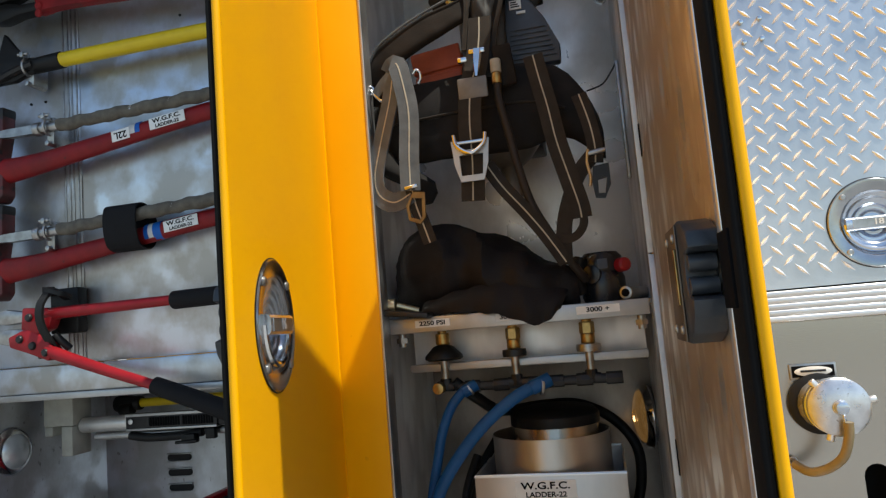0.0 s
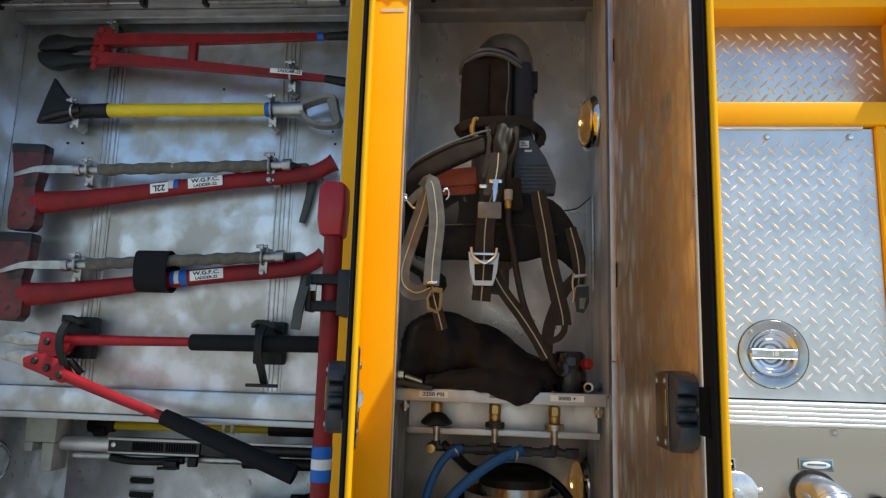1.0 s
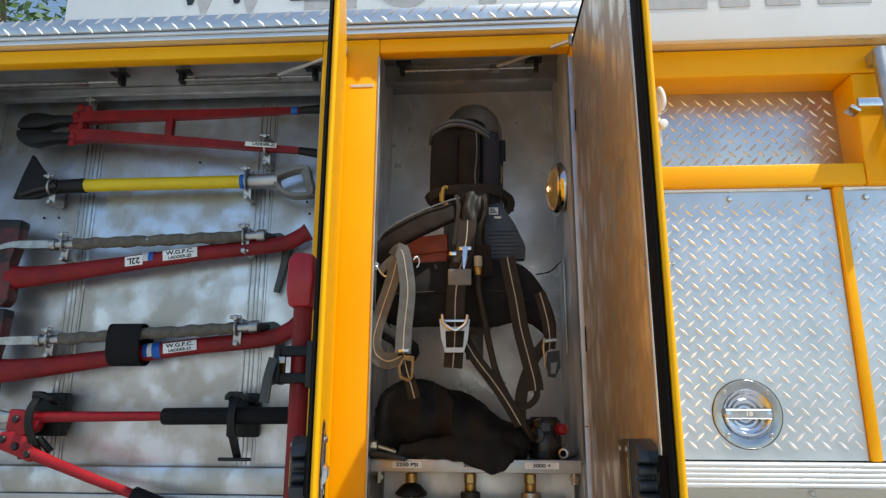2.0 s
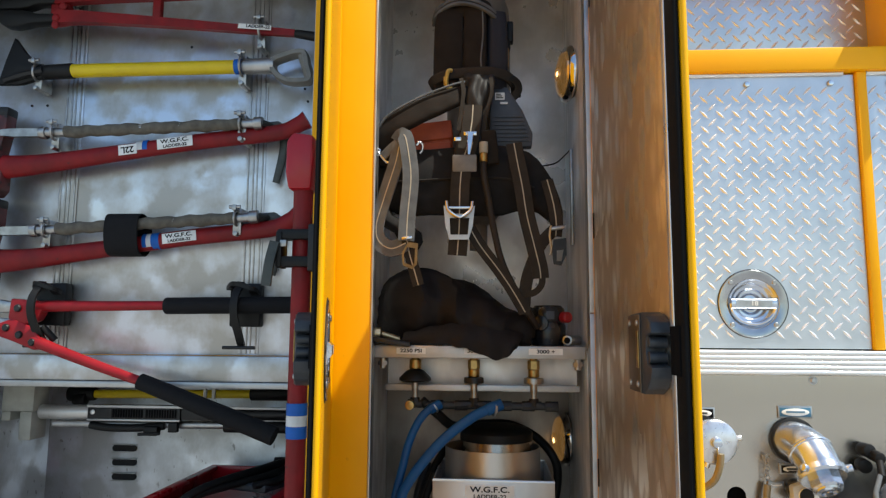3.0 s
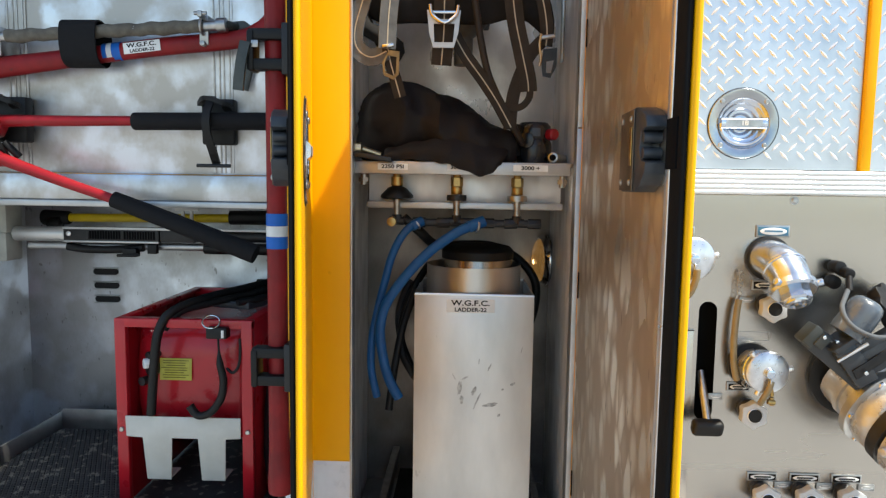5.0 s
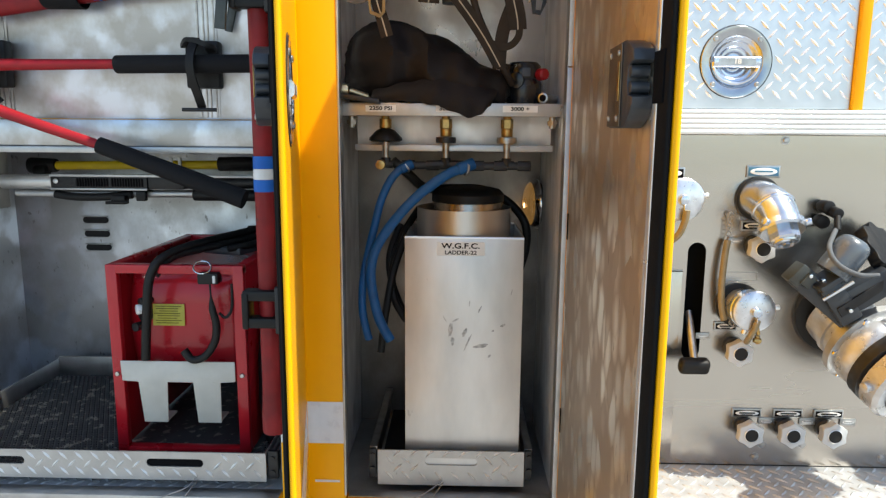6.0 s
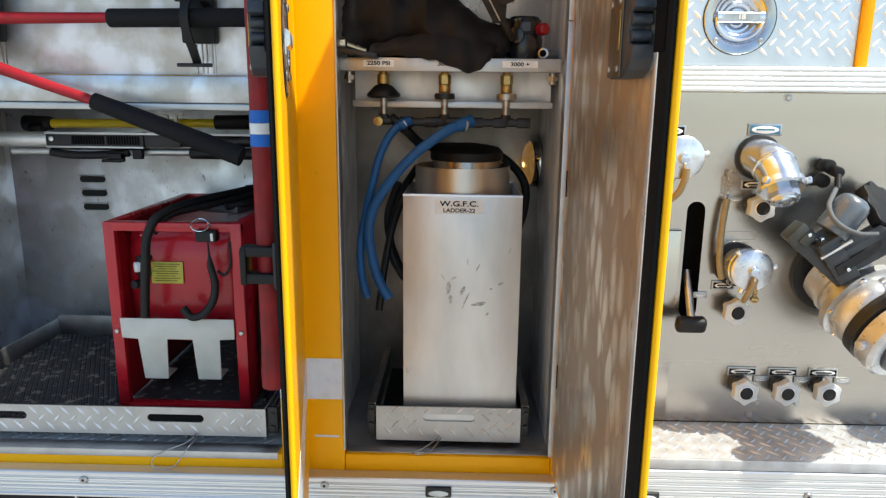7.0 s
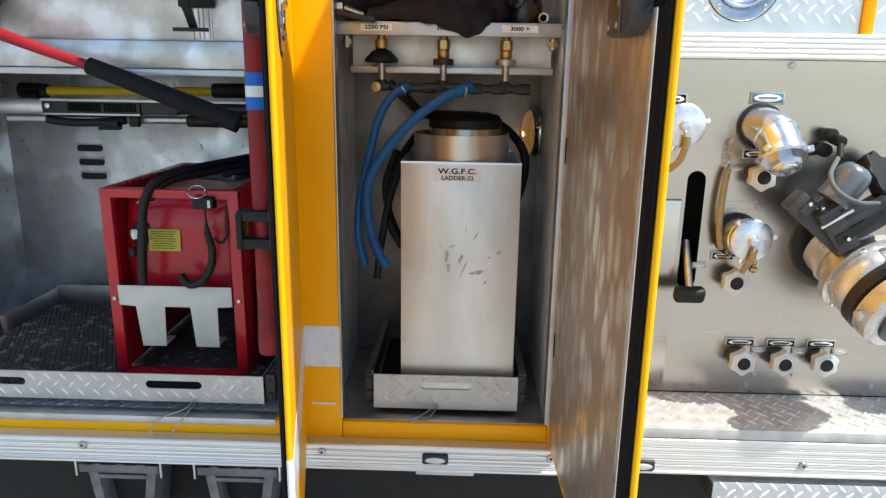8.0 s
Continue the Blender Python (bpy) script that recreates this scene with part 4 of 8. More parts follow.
lettering("number", "18", plate_door, LABEL, (1.111, 1.5045, 1.811), 0.017, (90, 0, 0), 1.15)
structure("pillar_stripe", box((LR + 0.002, FACE - 0.0012, 0.861), (CL - 0.001, FACE - 0.0003, 0.970), 0), STRIPE, "white reflective stripe across the pillar", "stripe")
structure("pillar_tape", join(box((0.055, FACE - 0.0012, 2.683), (0.118, FACE - 0.0003, 2.692), 0), box((0.055, FACE - 0.0012, 0.756), (0.118, FACE - 0.0003, 0.762), 0)), WHITE_TAPE, "thin strips of pale tape on the pillar", "tape")

# ---- tools on the board ----
def name_label(parent, x, y, z, w, tilt=0.0, lines=("W.G.F.C.", "LADDER-22")):
    """White two-line tape label on a front facing the camera side."""
    lb = part("label", turned_box((x, y, z), (w, 0.0012, w * 0.29), (0, tilt, 0), 0.0003), LABEL, parent, "white name label")
    rot = pose(x, y, z, 0, tilt, 0)
    for text, dz, k, wd in ((lines[0], 0.058, 0.155, 1.35), (lines[1], -0.082, 0.115, 1.15)):
        p = rot @ Vector((0, -0.0012, dz * w))
        lettering("text", text, lb, INK, p, k * w, (90, tilt, 0), wd)
    return lb


def clip(parent, at, r, name="clip"):
    """Small steel spring clip with a toggle, on a track."""
    x, y, z = at
    part(name, join(box((x - 0.012, y + 0.004, z - r - 0.030), (x + 0.012, 1.6125, z + r + 0.012), 0.002),
                    ring((x, y, z), r + 0.004, 0.004, (1, 0, 0)), rod((x - 0.016, y - r, z + r + 0.012), (x + 0.016, y - r, z + r + 0.012), 0.005),
                    rod((x, 1.61, z - r - 0.028), (x, y - 0.01, z - r - 0.028), 0.007, bevel=0.001), box((x - 0.006, y - r - 0.008, z + r + 0.002), (x + 0.006, y, z + r + 0.018), 0.002)), STEEL, parent, "plated steel spring clip")


def axe(x0, z0, x1, z1, y, head_lo, head_hi, labels):
    """Fire axe lying level on the board: head at its left end."""
    a = thing("fire_axe", ((x0 + x1) / 2, y, (z0 + z1) / 2), labels[0], "axe", "axes on the board")
    d = Vector((x1 - x0, 0, z1 - z0))
    p = lambda t, up=0.0: Vector((x0, y, z0)) + d * t + Vector((0, 0, up))
    line = glide([p(-0.03), p(0.1, -0.006), p(0.35, -0.004), p(0.65, 0.0), p(0.85, -0.004), p(0.93, -0.001), p(0.975, 0.014), p(1.0, 0.024)], 6)
    n = len(line)
    sizes = [0.93 + 0.55 * max(0.0, 1 - i / (n * 0.36)) ** 1.6 + 0.24 * max(0, (i / n - 0.86) / 0.14) for i in range(n)]
    part("handle", sweep(line, disc(0.026, 14, 0.72), False, (0, -1, 0), sizes), RED_DARK, a, "dark red painted handle")
    hx = x0 - 0.050
    top, bot = head_hi, head_lo
    mid = z0
    outline = [(hx - 0.060, top), (hx + 0.050, top - 0.004), (hx + 0.048, top - 0.075), (hx + 0.034, mid + 0.04), (hx + 0.046, mid - 0.02), (hx + 0.046, bot + 0.02), (hx + 0.03, bot), (hx - 0.04, bot + 0.004), (hx - 0.046, mid - 0.03), (hx - 0.038, mid + 0.05)]
    part("head", slab(outline, y - 0.024, y + 0.022, 0.006), AXE_HEAD, a, "blackened dark red steel head")
    part("bit", slab([(hx - 0.061, top + 0.001), (hx + 0.052, top - 0.003), (hx + 0.050, top - 0.035), (hx - 0.057, top - 0.035)], y - 0.0255, y + 0.0235, 0.008), STEEL_DARK, a, "dark bare cutting edge")
    tilt = -math.degrees(math.atan2(d.z, d.x))

    def band(t0, t1, mat, nm, k=1.03):
        pts = [p(t0), p(t1)]
        part(nm, sweep(glide(pts, 2), disc(0.0245 * k, 14, 0.72), False, (0, -1, 0)), mat, a)
    return a, p, tilt, band


a1, p1, tilt1, band1 = axe(-1.010, 2.212, -0.112, 2.318, 1.555, 2.118, 2.392, ("dark red fire axe with blue tape and white labels",))
band1(0.462, 0.478, BLUE_TAPE, "blue_band")
band1(0.440, 0.461, WHITE_TAPE, "white_band", 1.02)
part("label", turned_box(p1(0.415) + Vector((0, -0.0195, -0.002)), (0.055, 0.0012, 0.030), (0, tilt1, 0), 0.0003), LABEL, a1, "white number label upside down")
lettering("text", "22L", a1, INK, p1(0.415) + Vector((0, -0.0206, -0.002)), 0.026, (90, 180 + tilt1, 0), 1.0)
q = p1(0.572)
name_label(a1, q.x, q.y - 0.0195, q.z + 0.001, 0.106, tilt1)
a2, p2, tilt2, band2 = axe(-1.015, 1.930, -0.130, 2.034, 1.555, 1.845, 2.114, ("dark red fire axe with blue and white tape",))
band2(0.522, 0.548, BLUE_TAPE, "blue_band")
band2(0.506, 0.5215, WHITE_TAPE, "white_band", 1.02)
band2(0.492, 0.5055, BLUE_TAPE, "blue_band")
q = p2(0.618)
name_label(a2, q.x, q.y - 0.0195, q.z + 0.001, 0.100, tilt2)

def pry_bar(z0, z1, y, label):
    """Forged entry bar: fork, wrapped shaft, adze and spike."""
    b = thing("entry_bar", (-0.6, y, (z0 + z1) / 2), label, "pry bar", "entry bars on the board")
    zz = lambda x: z0 + (z1 - z0) * (x + 1.09) / 0.85
    part("shaft", rod((-0.90, y, zz(-0.90)), (-0.24, y, zz(-0.24)), 0.0135), STEEL, b, "steel shaft")
    wrap = [Vector((x, y + 0.002 * math.sin(x * 61), zz(x) + 0.0016 * math.sin(x * 97))) for x in np.linspace(-0.83, -0.30, 60)]
    part("cloth_wrap", sweep(wrap, disc(0.0165, 12), False, None, [1.02 + 0.035 * math.sin(i * 1.9) + 0.05 * math.sin(i * 0.43) for i in range(60)]), ROPE, b, "dirty brown cloth wrapped round the shaft")
    fork = [Vector((-1.095, y - 0.006, zz(-1.09) - 0.012)), Vector((-1.03, y - 0.003, zz(-1.03) + 0.004)), Vector((-0.97, y, zz(-0.97) + 0.003)), Vector((-0.89, y, zz(-0.89)))]
    part("fork", join(sweep(glide(fork, 5), [(-0.011, -0.008), (0.011, -0.008), (0.011, 0.008), (-0.011, 0.008)], False, (0, -1, 0), [0.45 + 0.65 * min(1, i / 9) for i in range(16)]),
                      rod((-0.905, y, zz(-0.905)), (-0.885, y, zz(-0.885)), 0.019, bevel=0.002)), STEEL, b, "bare steel fork end")
    part("collar", rod((-0.262, y, zz(-0.262)), (-0.236, y, zz(-0.236)), 0.019, bevel=0.002), STEEL, b)
    adze = slab([(-0.255, zz(-0.25) + 0.018), (-0.205, zz(-0.2) + 0.020), (-0.165, zz(-0.16) - 0.012), (-0.150, zz(-0.16) - 0.032), (-0.185, zz(-0.16) - 0.018), (-0.23, zz(-0.2) - 0.012)], y + 0.042, y + 0.068, 0.005)
    part("adze", join(adze, rod((-0.246, y, zz(-0.24)), (-0.226, y + 0.056, zz(-0.22) + 0.004), 0.013, bevel=0.002)), STEEL_WORN, b, "weathered steel adze")
    spike = sweep(glide([Vector((-0.188, y + 0.056, zz(-0.18) - 0.005)), Vector((-0.190, y + 0.056, zz(-0.18) - 0.07)), Vector((-0.210, y + 0.056, zz(-0.18) - 0.165))], 6), disc(0.0165, 10, 0.6), False, (0, -1, 0), [1 - 0.35 * i / 12 for i in range(13)])
    part("spike", spike, STEEL_WORN, b, "dark steel spike")
    clip(b, (-0.862, y, zz(-0.862)), 0.017)
    clip(b, (-0.300, y, zz(-0.30)), 0.017)
    return b


pry_bar(2.300, 2.327, 1.535, "bare steel entry bar wrapped in dirty cloth")
pry_bar(2.003, 2.052, 1.530, "steel entry bar held by a black strap to an axe")
vs = thing("hook_strap", (-0.625, 1.535, 1.94), "black hook-and-loop strap round an axe and bar", "strap")
loop = [(1.512, 2.050), (1.506, 2.00), (1.520, 1.955), (1.56, 1.945), (1.588, 1.97), (1.588, 2.03), (1.55, 2.058)]
bm_ = bmesh.new()
cy_, cz_ = 1.548, 2.0
curve_ = [(v.x, v.y) for v in glide([(a_, b_, 0) for a_, b_ in loop], 6, True)]
rows_ = []
for k_, x_ in ((1.0, -0.676), (1.06, -0.674), (1.06, -0.578), (1.0, -0.576)):
    rows_.append([bm_.verts.new((x_, cy_ + (a_ - cy_) * k_, cz_ + (b_ - cz_) * k_)) for a_, b_ in curve_])
for i_ in range(4):
    for j_ in range(len(curve_)):
        bm_.faces.new((rows_[i_][j_], rows_[i_][(j_ + 1) % len(curve_)], rows_[(i_ + 1) % 4][(j_ + 1) % len(curve_)], rows_[(i_ + 1) % 4][j_]))
bmesh.ops.recalc_face_normals(bm_, faces=bm_.faces[:])
part("band", bm_, FOAM, vs, "wide black webbing band")

# large bolt cutter at the top
bc = thing("bolt_cutter", (-0.6, 1.55, 2.60), "long red bolt cutter with black jaws", "bolt cutter")
y = 1.555
for s, nm in ((1, 1), (-1, -1)):
    jaw = [(-1.082, 2.696 + s * 0.002), (-1.080, 2.696 + s * 0.022), (-1.070, 2.696 + s * 0.040), (-1.050, 2.696 + s * 0.053), (-1.020, 2.696 + s * 0.057), (-0.990, 2.696 + s * 0.052), (-0.965, 2.696 + s * 0.046), (-0.890, 2.696 + s * 0.044), (-0.885, 2.696 + s * 0.016), (-0.955, 2.696 + s * 0.014), (-0.975, 2.696 + s * 0.006), (-1.0, 2.696 + s * 0.002), (-1.04, 2.696 + s * 0.001)]
    part("jaw", slab(jaw if s < 0 else jaw[::-1], y - 0.022, y + 0.018, 0.008), JAW_BLACK, bc, "black forged jaw")
part("yoke", slab([(-0.912, 2.742), (-0.895, 2.750), (-0.862, 2.748), (-0.852, 2.700), (-0.862, 2.650), (-0.895, 2.646), (-0.912, 2.654)], y - 0.012, y + 0.012, 0.004), RED_DARK, bc, "red pivot links")
arms = (((-0.90, 2.728), (-0.80, 2.733), (-0.45, 2.734), (-0.16, 2.740)), ((-0.90, 2.668), (-0.80, 2.667), (-0.55, 2.645), (-0.155, 2.603)))
for pts in arms:
    line = glide([(px, y - 0.008, pz) for px, pz in pts], 8)
    part("arm", sweep(line, [(-0.017, -0.013), (0.017, -0.013), (0.017, 0.013), (-0.017, 0.013)], False, (0, -1, 0), [min(0.85 + 5.0 * i / (len(line) - 1), 1.25 - 0.68 * i / (len(line) - 1)) for i in range(len(line))]), RED_DARK, bc, "dark red painted arm")
for p0, p1_ in (((-0.16, y - 0.008, 2.740), (-0.055, y - 0.008, 2.744)), ((-0.155, y - 0.008, 2.603), (-0.045, y - 0.008, 2.583))):
    part("grip", rod(p0, p1_, 0.012, 0.016, bevel=0.004), RUBBER, bc, "black rubber grip")
part("blue_band", rod((-0.185, y - 0.008, 2.7395), (-0.165, y - 0.008, 2.740), 0.0135), BLUE_TAPE, bc)
part("stop_link", join(box((-0.590, y - 0.018, 2.642), (-0.565, y + 0.006, 2.735), 0.004)), RED_DARK, bc)
for px, pz in ((-0.885, 2.735), (-0.885, 2.662), (-0.865, 2.699), (-0.845, 2.757), (-0.872, 2.762), (-0.885, 2.640)):
    part("pivot_bolt", bolt((px, y - 0.022, pz), 0.012, h=0.008), RED_DARK, bc)
part("label", turned_box((-0.272, y - 0.024, 2.6195), (0.100, 0.0012, 0.015), (0, 5.5, 0), 0.0002), LABEL, bc, "white name label")
lettering("text", "LADDER-22", bc, INK, (-0.262, y - 0.0252, 2.619), 0.013, (90, 5.5, 0), 1.1)
clip(bc, (-0.262, y + 0.005, 2.62), 0.022)
clip(bc, (-0.862, y + 0.02, 2.78), 0.012)

# scoop with yellow handle
sh = thing("debris_shovel", (-0.6, 1.56, 2.45), "short black bladed shovel with a yellow handle", "shovel")
y = 1.56
part("blade", slab([(-1.065, 2.463), (-1.045, 2.54), (-1.022, 2.612), (-0.985, 2.565), (-0.945, 2.528), (-0.915, 2.522), (-0.915, 2.484), (-0.95, 2.476), (-0.99, 2.463)], y - 0.012, y + 0.006, 0.004), JAW_BLACK, sh, "black fan-shaped blade")
part("blade_rib", sweep(glide([(-1.04, y - 0.012, 2.475), (-0.98, y - 0.018, 2.49), (-0.92, y - 0.016, 2.503)], 5), disc(0.012, 8), False), STEEL_DARK, sh)
part("socket", rod((-0.93, y, 2.503), (-0.835, y, 2.506), 0.022, 0.0235, bevel=0.002), JAW_BLACK, sh, "dark steel socket")
part("handle", rod((-0.845, y, 2.506), (-0.33, y, 2.509), 0.0205), YELLOW_GRIP, sh, "yellow fibreglass handle")
part("collar", rod((-0.335, y, 2.509), (-0.312, y, 2.509), 0.0225), BLUE_TAPE, sh, "blue tape collar")
part("ferrule", rod((-0.313, y, 2.509), (-0.215, y, 2.510), 0.0225, 0.024, bevel=0.002), ALU_DULL, sh, "grey ferrule")
GRIP_GREY = surface("grey_moulded_grip", (0.22, 0.215, 0.20), 0.5, 0, (0.15, 0.147, 0.135), 30, 0.1, 300)
grip = [(-0.218, 2.522), (-0.183, 2.537), (-0.144, 2.547), (-0.125, 2.541), (-0.117, 2.504), (-0.108, 2.470), (-0.122, 2.459), (-0.176, 2.461), (-0.208, 2.481), (-0.221, 2.504)]
part("grip_bar", rod((-0.134, y, 2.545), (-0.108, y, 2.466), 0.0155, bevel=0.003), GRIP_GREY, sh, "rounded grip bar")
part("d_grip", sweep(glide([(px, y, pz) for px, pz in grip], 4, True), [(-0.006, -0.021), (0.006, -0.021), (0.009, -0.012), (0.009, 0.012), (0.006, 0.021), (-0.006, 0.021), (-0.009, 0.012), (-0.009, -0.012)], True, (0, -1, 0)), GRIP_GREY, sh, "grey moulded D-shaped grip")
clip(sh, (-0.945, y - 0.004, 2.50), 0.020)
clip(sh, (-0.315, y, 2.509), 0.024)

# lower bolt cutter with long foam sleeves
lc = thing("bolt_cutter", (-0.6, 1.53, 1.46), "open red bolt cutter with long black foam sleeves", "bolt cutter")
y = 1.535
part("jaw", join(slab([(-1.075, 1.800), (-1.0, 1.818), (-0.93, 1.806), (-0.93, 1.780), (-1.0, 1.776), (-1.06, 1.786)], y - 0.014, y + 0.014, 0.005)), STEEL, lc, "bare steel upper jaw")
part("jaw", join(slab([(-1.08, 1.745), (-1.0, 1.765), (-0.93, 1.760), (-0.92, 1.725), (-0.99, 1.720), (-1.06, 1.735)], y - 0.014, y + 0.014, 0.005)), STEEL, lc, "bare steel lower jaw")
part("upper_link", slab([(-0.94, 1.818), (-0.86, 1.812), (-0.845, 1.785), (-0.86, 1.755), (-0.90, 1.742), (-0.945, 1.76)], y - 0.020, y + 0.016, 0.005), RED_BRIGHT, lc, "red upper link")
part("lower_link", slab([(-0.985, 1.742), (-0.93, 1.762), (-0.865, 1.735), (-0.835, 1.690), (-0.86, 1.672), (-0.92, 1.695), (-0.98, 1.715)], y - 0.022, y + 0.014, 0.005), RED_BRIGHT, lc, "red lower link")
for px, pz in ((-0.915, 1.79), (-0.905, 1.715), (-0.945, 1.735), (-0.865, 1.695)):
    part("pivot_bolt", bolt((px, y - 0.022, pz), 0.011, h=0.008), STEEL_DARK, lc)
part("upper_arm", sweep(glide([(-0.87, y - 0.006, 1.795), (-0.80, y - 0.006, 1.797), (-0.66, y - 0.006, 1.798), (-0.49, y - 0.006, 1.800)], 5), disc(0.0145, 12), False, (0, -1, 0), [1.15 - 0.25 * i / 15 for i in range(16)]), RED_BRIGHT, lc, "bright red arm")
part("upper_sleeve", rod((-0.493, y - 0.006, 1.799), (-0.105, y - 0.006, 1.803), 0.0235, bevel=0.004), FOAM, lc, "black foam sleeve")
part("lower_arm", sweep(glide([(-0.87, y - 0.010, 1.700), (-0.80, y - 0.010, 1.674), (-0.68, y - 0.010, 1.632), (-0.545, y - 0.010, 1.588)], 5), disc(0.0145, 12), False, (0, -1, 0), [1.2 - 0.3 * i / 15 for i in range(16)]), RED_BRIGHT, lc, "bright red arm")
part("lower_sleeve", sweep(glide([(-0.552, y - 0.010, 1.590), (-0.36, y - 0.012, 1.520), (-0.165, y - 0.014, 1.448)], 6), disc(0.0235, 14), False, None, [0.95 + 0.18 * i / 12 for i in range(13)]), FOAM, lc, "black foam sleeve")

for x in (-0.862, -0.282):
    hd = thing("tool_holder", (x, 1.60, 1.80), "black rubber tool holder on a track", "bracket", "tool holders")
    part("base", box((x - 0.045, 1.575, 1.742), (x + 0.045, 1.6125, 1.866), 0.006), RUBBER, hd)
    part("upper_jaw", sweep(glide([(x - 0.045, 1.58, 1.852), (x - 0.01, 1.53, 1.862), (x + 0.035, 1.52, 1.848), (x + 0.042, 1.545, 1.835)], 5), [(-0.012, -0.006), (0.012, -0.006), (0.012, 0.006), (-0.012, 0.006)], False, (0, 0, 1)), RUBBER, hd)
    part("latch_strap", sweep(glide([(x + 0.004, 1.53, 1.865), (x + 0.0, 1.495, 1.82), (x + 0.0, 1.495, 1.77), (x + 0.006, 1.52, 1.72), (x + 0.004, 1.55, 1.690)], 5), [(-0.0105, -0.004), (0.0105, -0.004), (0.0105, 0.004), (-0.0105, 0.004)], False, (0, -1, 0)), RUBBER, hd, "black rubber latch strap")
    part("pull_bar", rod((x - 0.044, 1.535, 1.684), (x + 0.048, 1.535, 1.684), 0.005, bevel=0.001), STEEL_DARK, hd)
    if x < -0.5:
        part("strut", rod((x + 0.01, 1.53, 1.74), (x + 0.04, 1.55, 1.70), 0.010), RUBBER, hd)

# maul clipped upright on the inside of the left door
ml = thing("splitting_maul", (0.012, 1.10, 1.0), "red wooden maul clipped upright inside the open door", "maul")
part("handle", tube([(0.016, 1.10, 0.985), (0.016, 1.10, 1.02), (0.013, 1.10, 1.10), (0.012, 1.10, 1.4), (0.012, 1.10, 1.8), (0.011, 1.10, 2.06)], 0.0215, 14, 6, False, [1.25, 1.3, 1.0, 0.96, 0.96, 1.0]), RED_DARK, ml, "dark red handle")
part("head", slab([(-0.016, 2.032), (0.034, 2.032), (0.038, 2.10), (0.036, 2.152), (-0.008, 2.158), (-0.022, 2.140), (-0.023, 2.07)], 1.068, 1.134, 0.008), RED, ml, "bright red steel head")
for z0, z1, mt in ((1.555, 1.580, BLUE_TAPE), (1.533, 1.5545, WHITE_TAPE), (1.508, 1.5325, BLUE_TAPE)):
    part("band", rod((0.012, 1.10, z0), (0.012, 1.10, z1), 0.0222), mt, ml)
for z in (1.905, 1.265):
    hc = thing("handle_clip", (0.03, 1.10, z), "black clamp holding the maul to the door", "bracket", "clamps on the door")
    part("arm", box((-0.035, 1.065, z + 0.018), (0.060, 1.10, z + 0.040), 0.004), RUBBER, hc)
    part("arm", box((-0.035, 1.065, z - 0.040), (0.060, 1.10, z - 0.018), 0.004), RUBBER, hc)
    part("plate", box((0.034, 1.06, z - 0.05), (0.062, 1.14, z + 0.05), 0.003), STEEL_DARK, hc)
    part("jaw", box((-0.036, 1.062, z - 0.042), (-0.022, 1.108, z + 0.036), 0.004), RUBBER, hc)
    if z > 1.5:
        part("lever", sweep(glide([(-0.036, 1.060, z + 0.012), (-0.044, 1.055, z - 0.03), (-0.050, 1.055, z - 0.082)], 4), [(-0.010, -0.004), (0.010, -0.004), (0.010, 0.004), (-0.010, 0.004)], False, (0, -1, 0)), STEEL_WORN, hc, "weathered release lever")
        part("stud", box((-0.026, 1.0615, z + 0.002), (-0.012, 1.0645, z + 0.016), 0.001), STEEL, hc)

# things hung under the board, over the fan
pl = thing("pike_pole", (-0.6, 2.02, 1.51), "yellow pole with a black end under the shelf", "pole")
part("shaft", rod((-0.97, 2.02, 1.508), (-0.10, 2.02, 1.518), 0.0145), YELLOW_GRIP, pl, "yellow fibreglass shaft")
part("head", join(rod((-1.06, 2.02, 1.508), (-0.965, 2.02, 1.508), 0.027, 0.023, bevel=0.005), rod((-1.03, 2.0, 1.49), (-0.985, 2.0, 1.492), 0.020, bevel=0.004)), RUBBER, pl, "black rubber end")
part("grip", rod((-0.40, 2.0, 1.518), (-0.06, 2.0, 1.522), 0.024, bevel=0.003), RUBBER, pl, "black grip")
wh = thing("pole_hook", (-0.52, 1.98, 1.53), "white bent wire hook under the shelf", "hook")
part("plate", join(box((-0.575, 1.965, 1.540), (-0.495, 1.975, 1.550), 0.001), box((-0.555, 1.965, 1.50), (-0.545, 1.975, 1.545), 0.001), box((-0.525, 1.965, 1.50), (-0.515, 1.975, 1.545), 0.001)), PLASTIC_WHITE, wh)
mt = thing("strut_tool", (-0.55, 1.84, 1.46), "long aluminium and black rescue strut hung under the shelf", "strut")
part("tube", rod((-1.040, 1.84, 1.466), (-0.870, 1.84, 1.467), 0.0235, bevel=0.004), ALU_CAN, mt, "bright aluminium tube")
part("lower_tube", rod((-1.00, 1.85, 1.428), (-0.10, 1.85, 1.432), 0.012), ALU_DULL, mt)
part("body", box((-0.872, 1.818, 1.4435), (-0.565, 1.862, 1.491), 0.004), STEEL_DARK, mt, "black slotted body")
part("upper_rail", box((-0.872, 1.815, 1.484), (-0.10, 1.8235, 1.4925), 0.0015), ALU_DULL, mt)
part("lower_rail", box((-0.872, 1.815, 1.4425), (-0.565, 1.8235, 1.449), 0.0015), ALU_DULL, mt)
for i in range(26):
    part("slot", box((-0.795 + i * 0.0085, 1.8155, 1.454), (-0.7895 + i * 0.0085, 1.8178, 1.480), 0), INK if i % 13 else STEEL_DARK, mt)
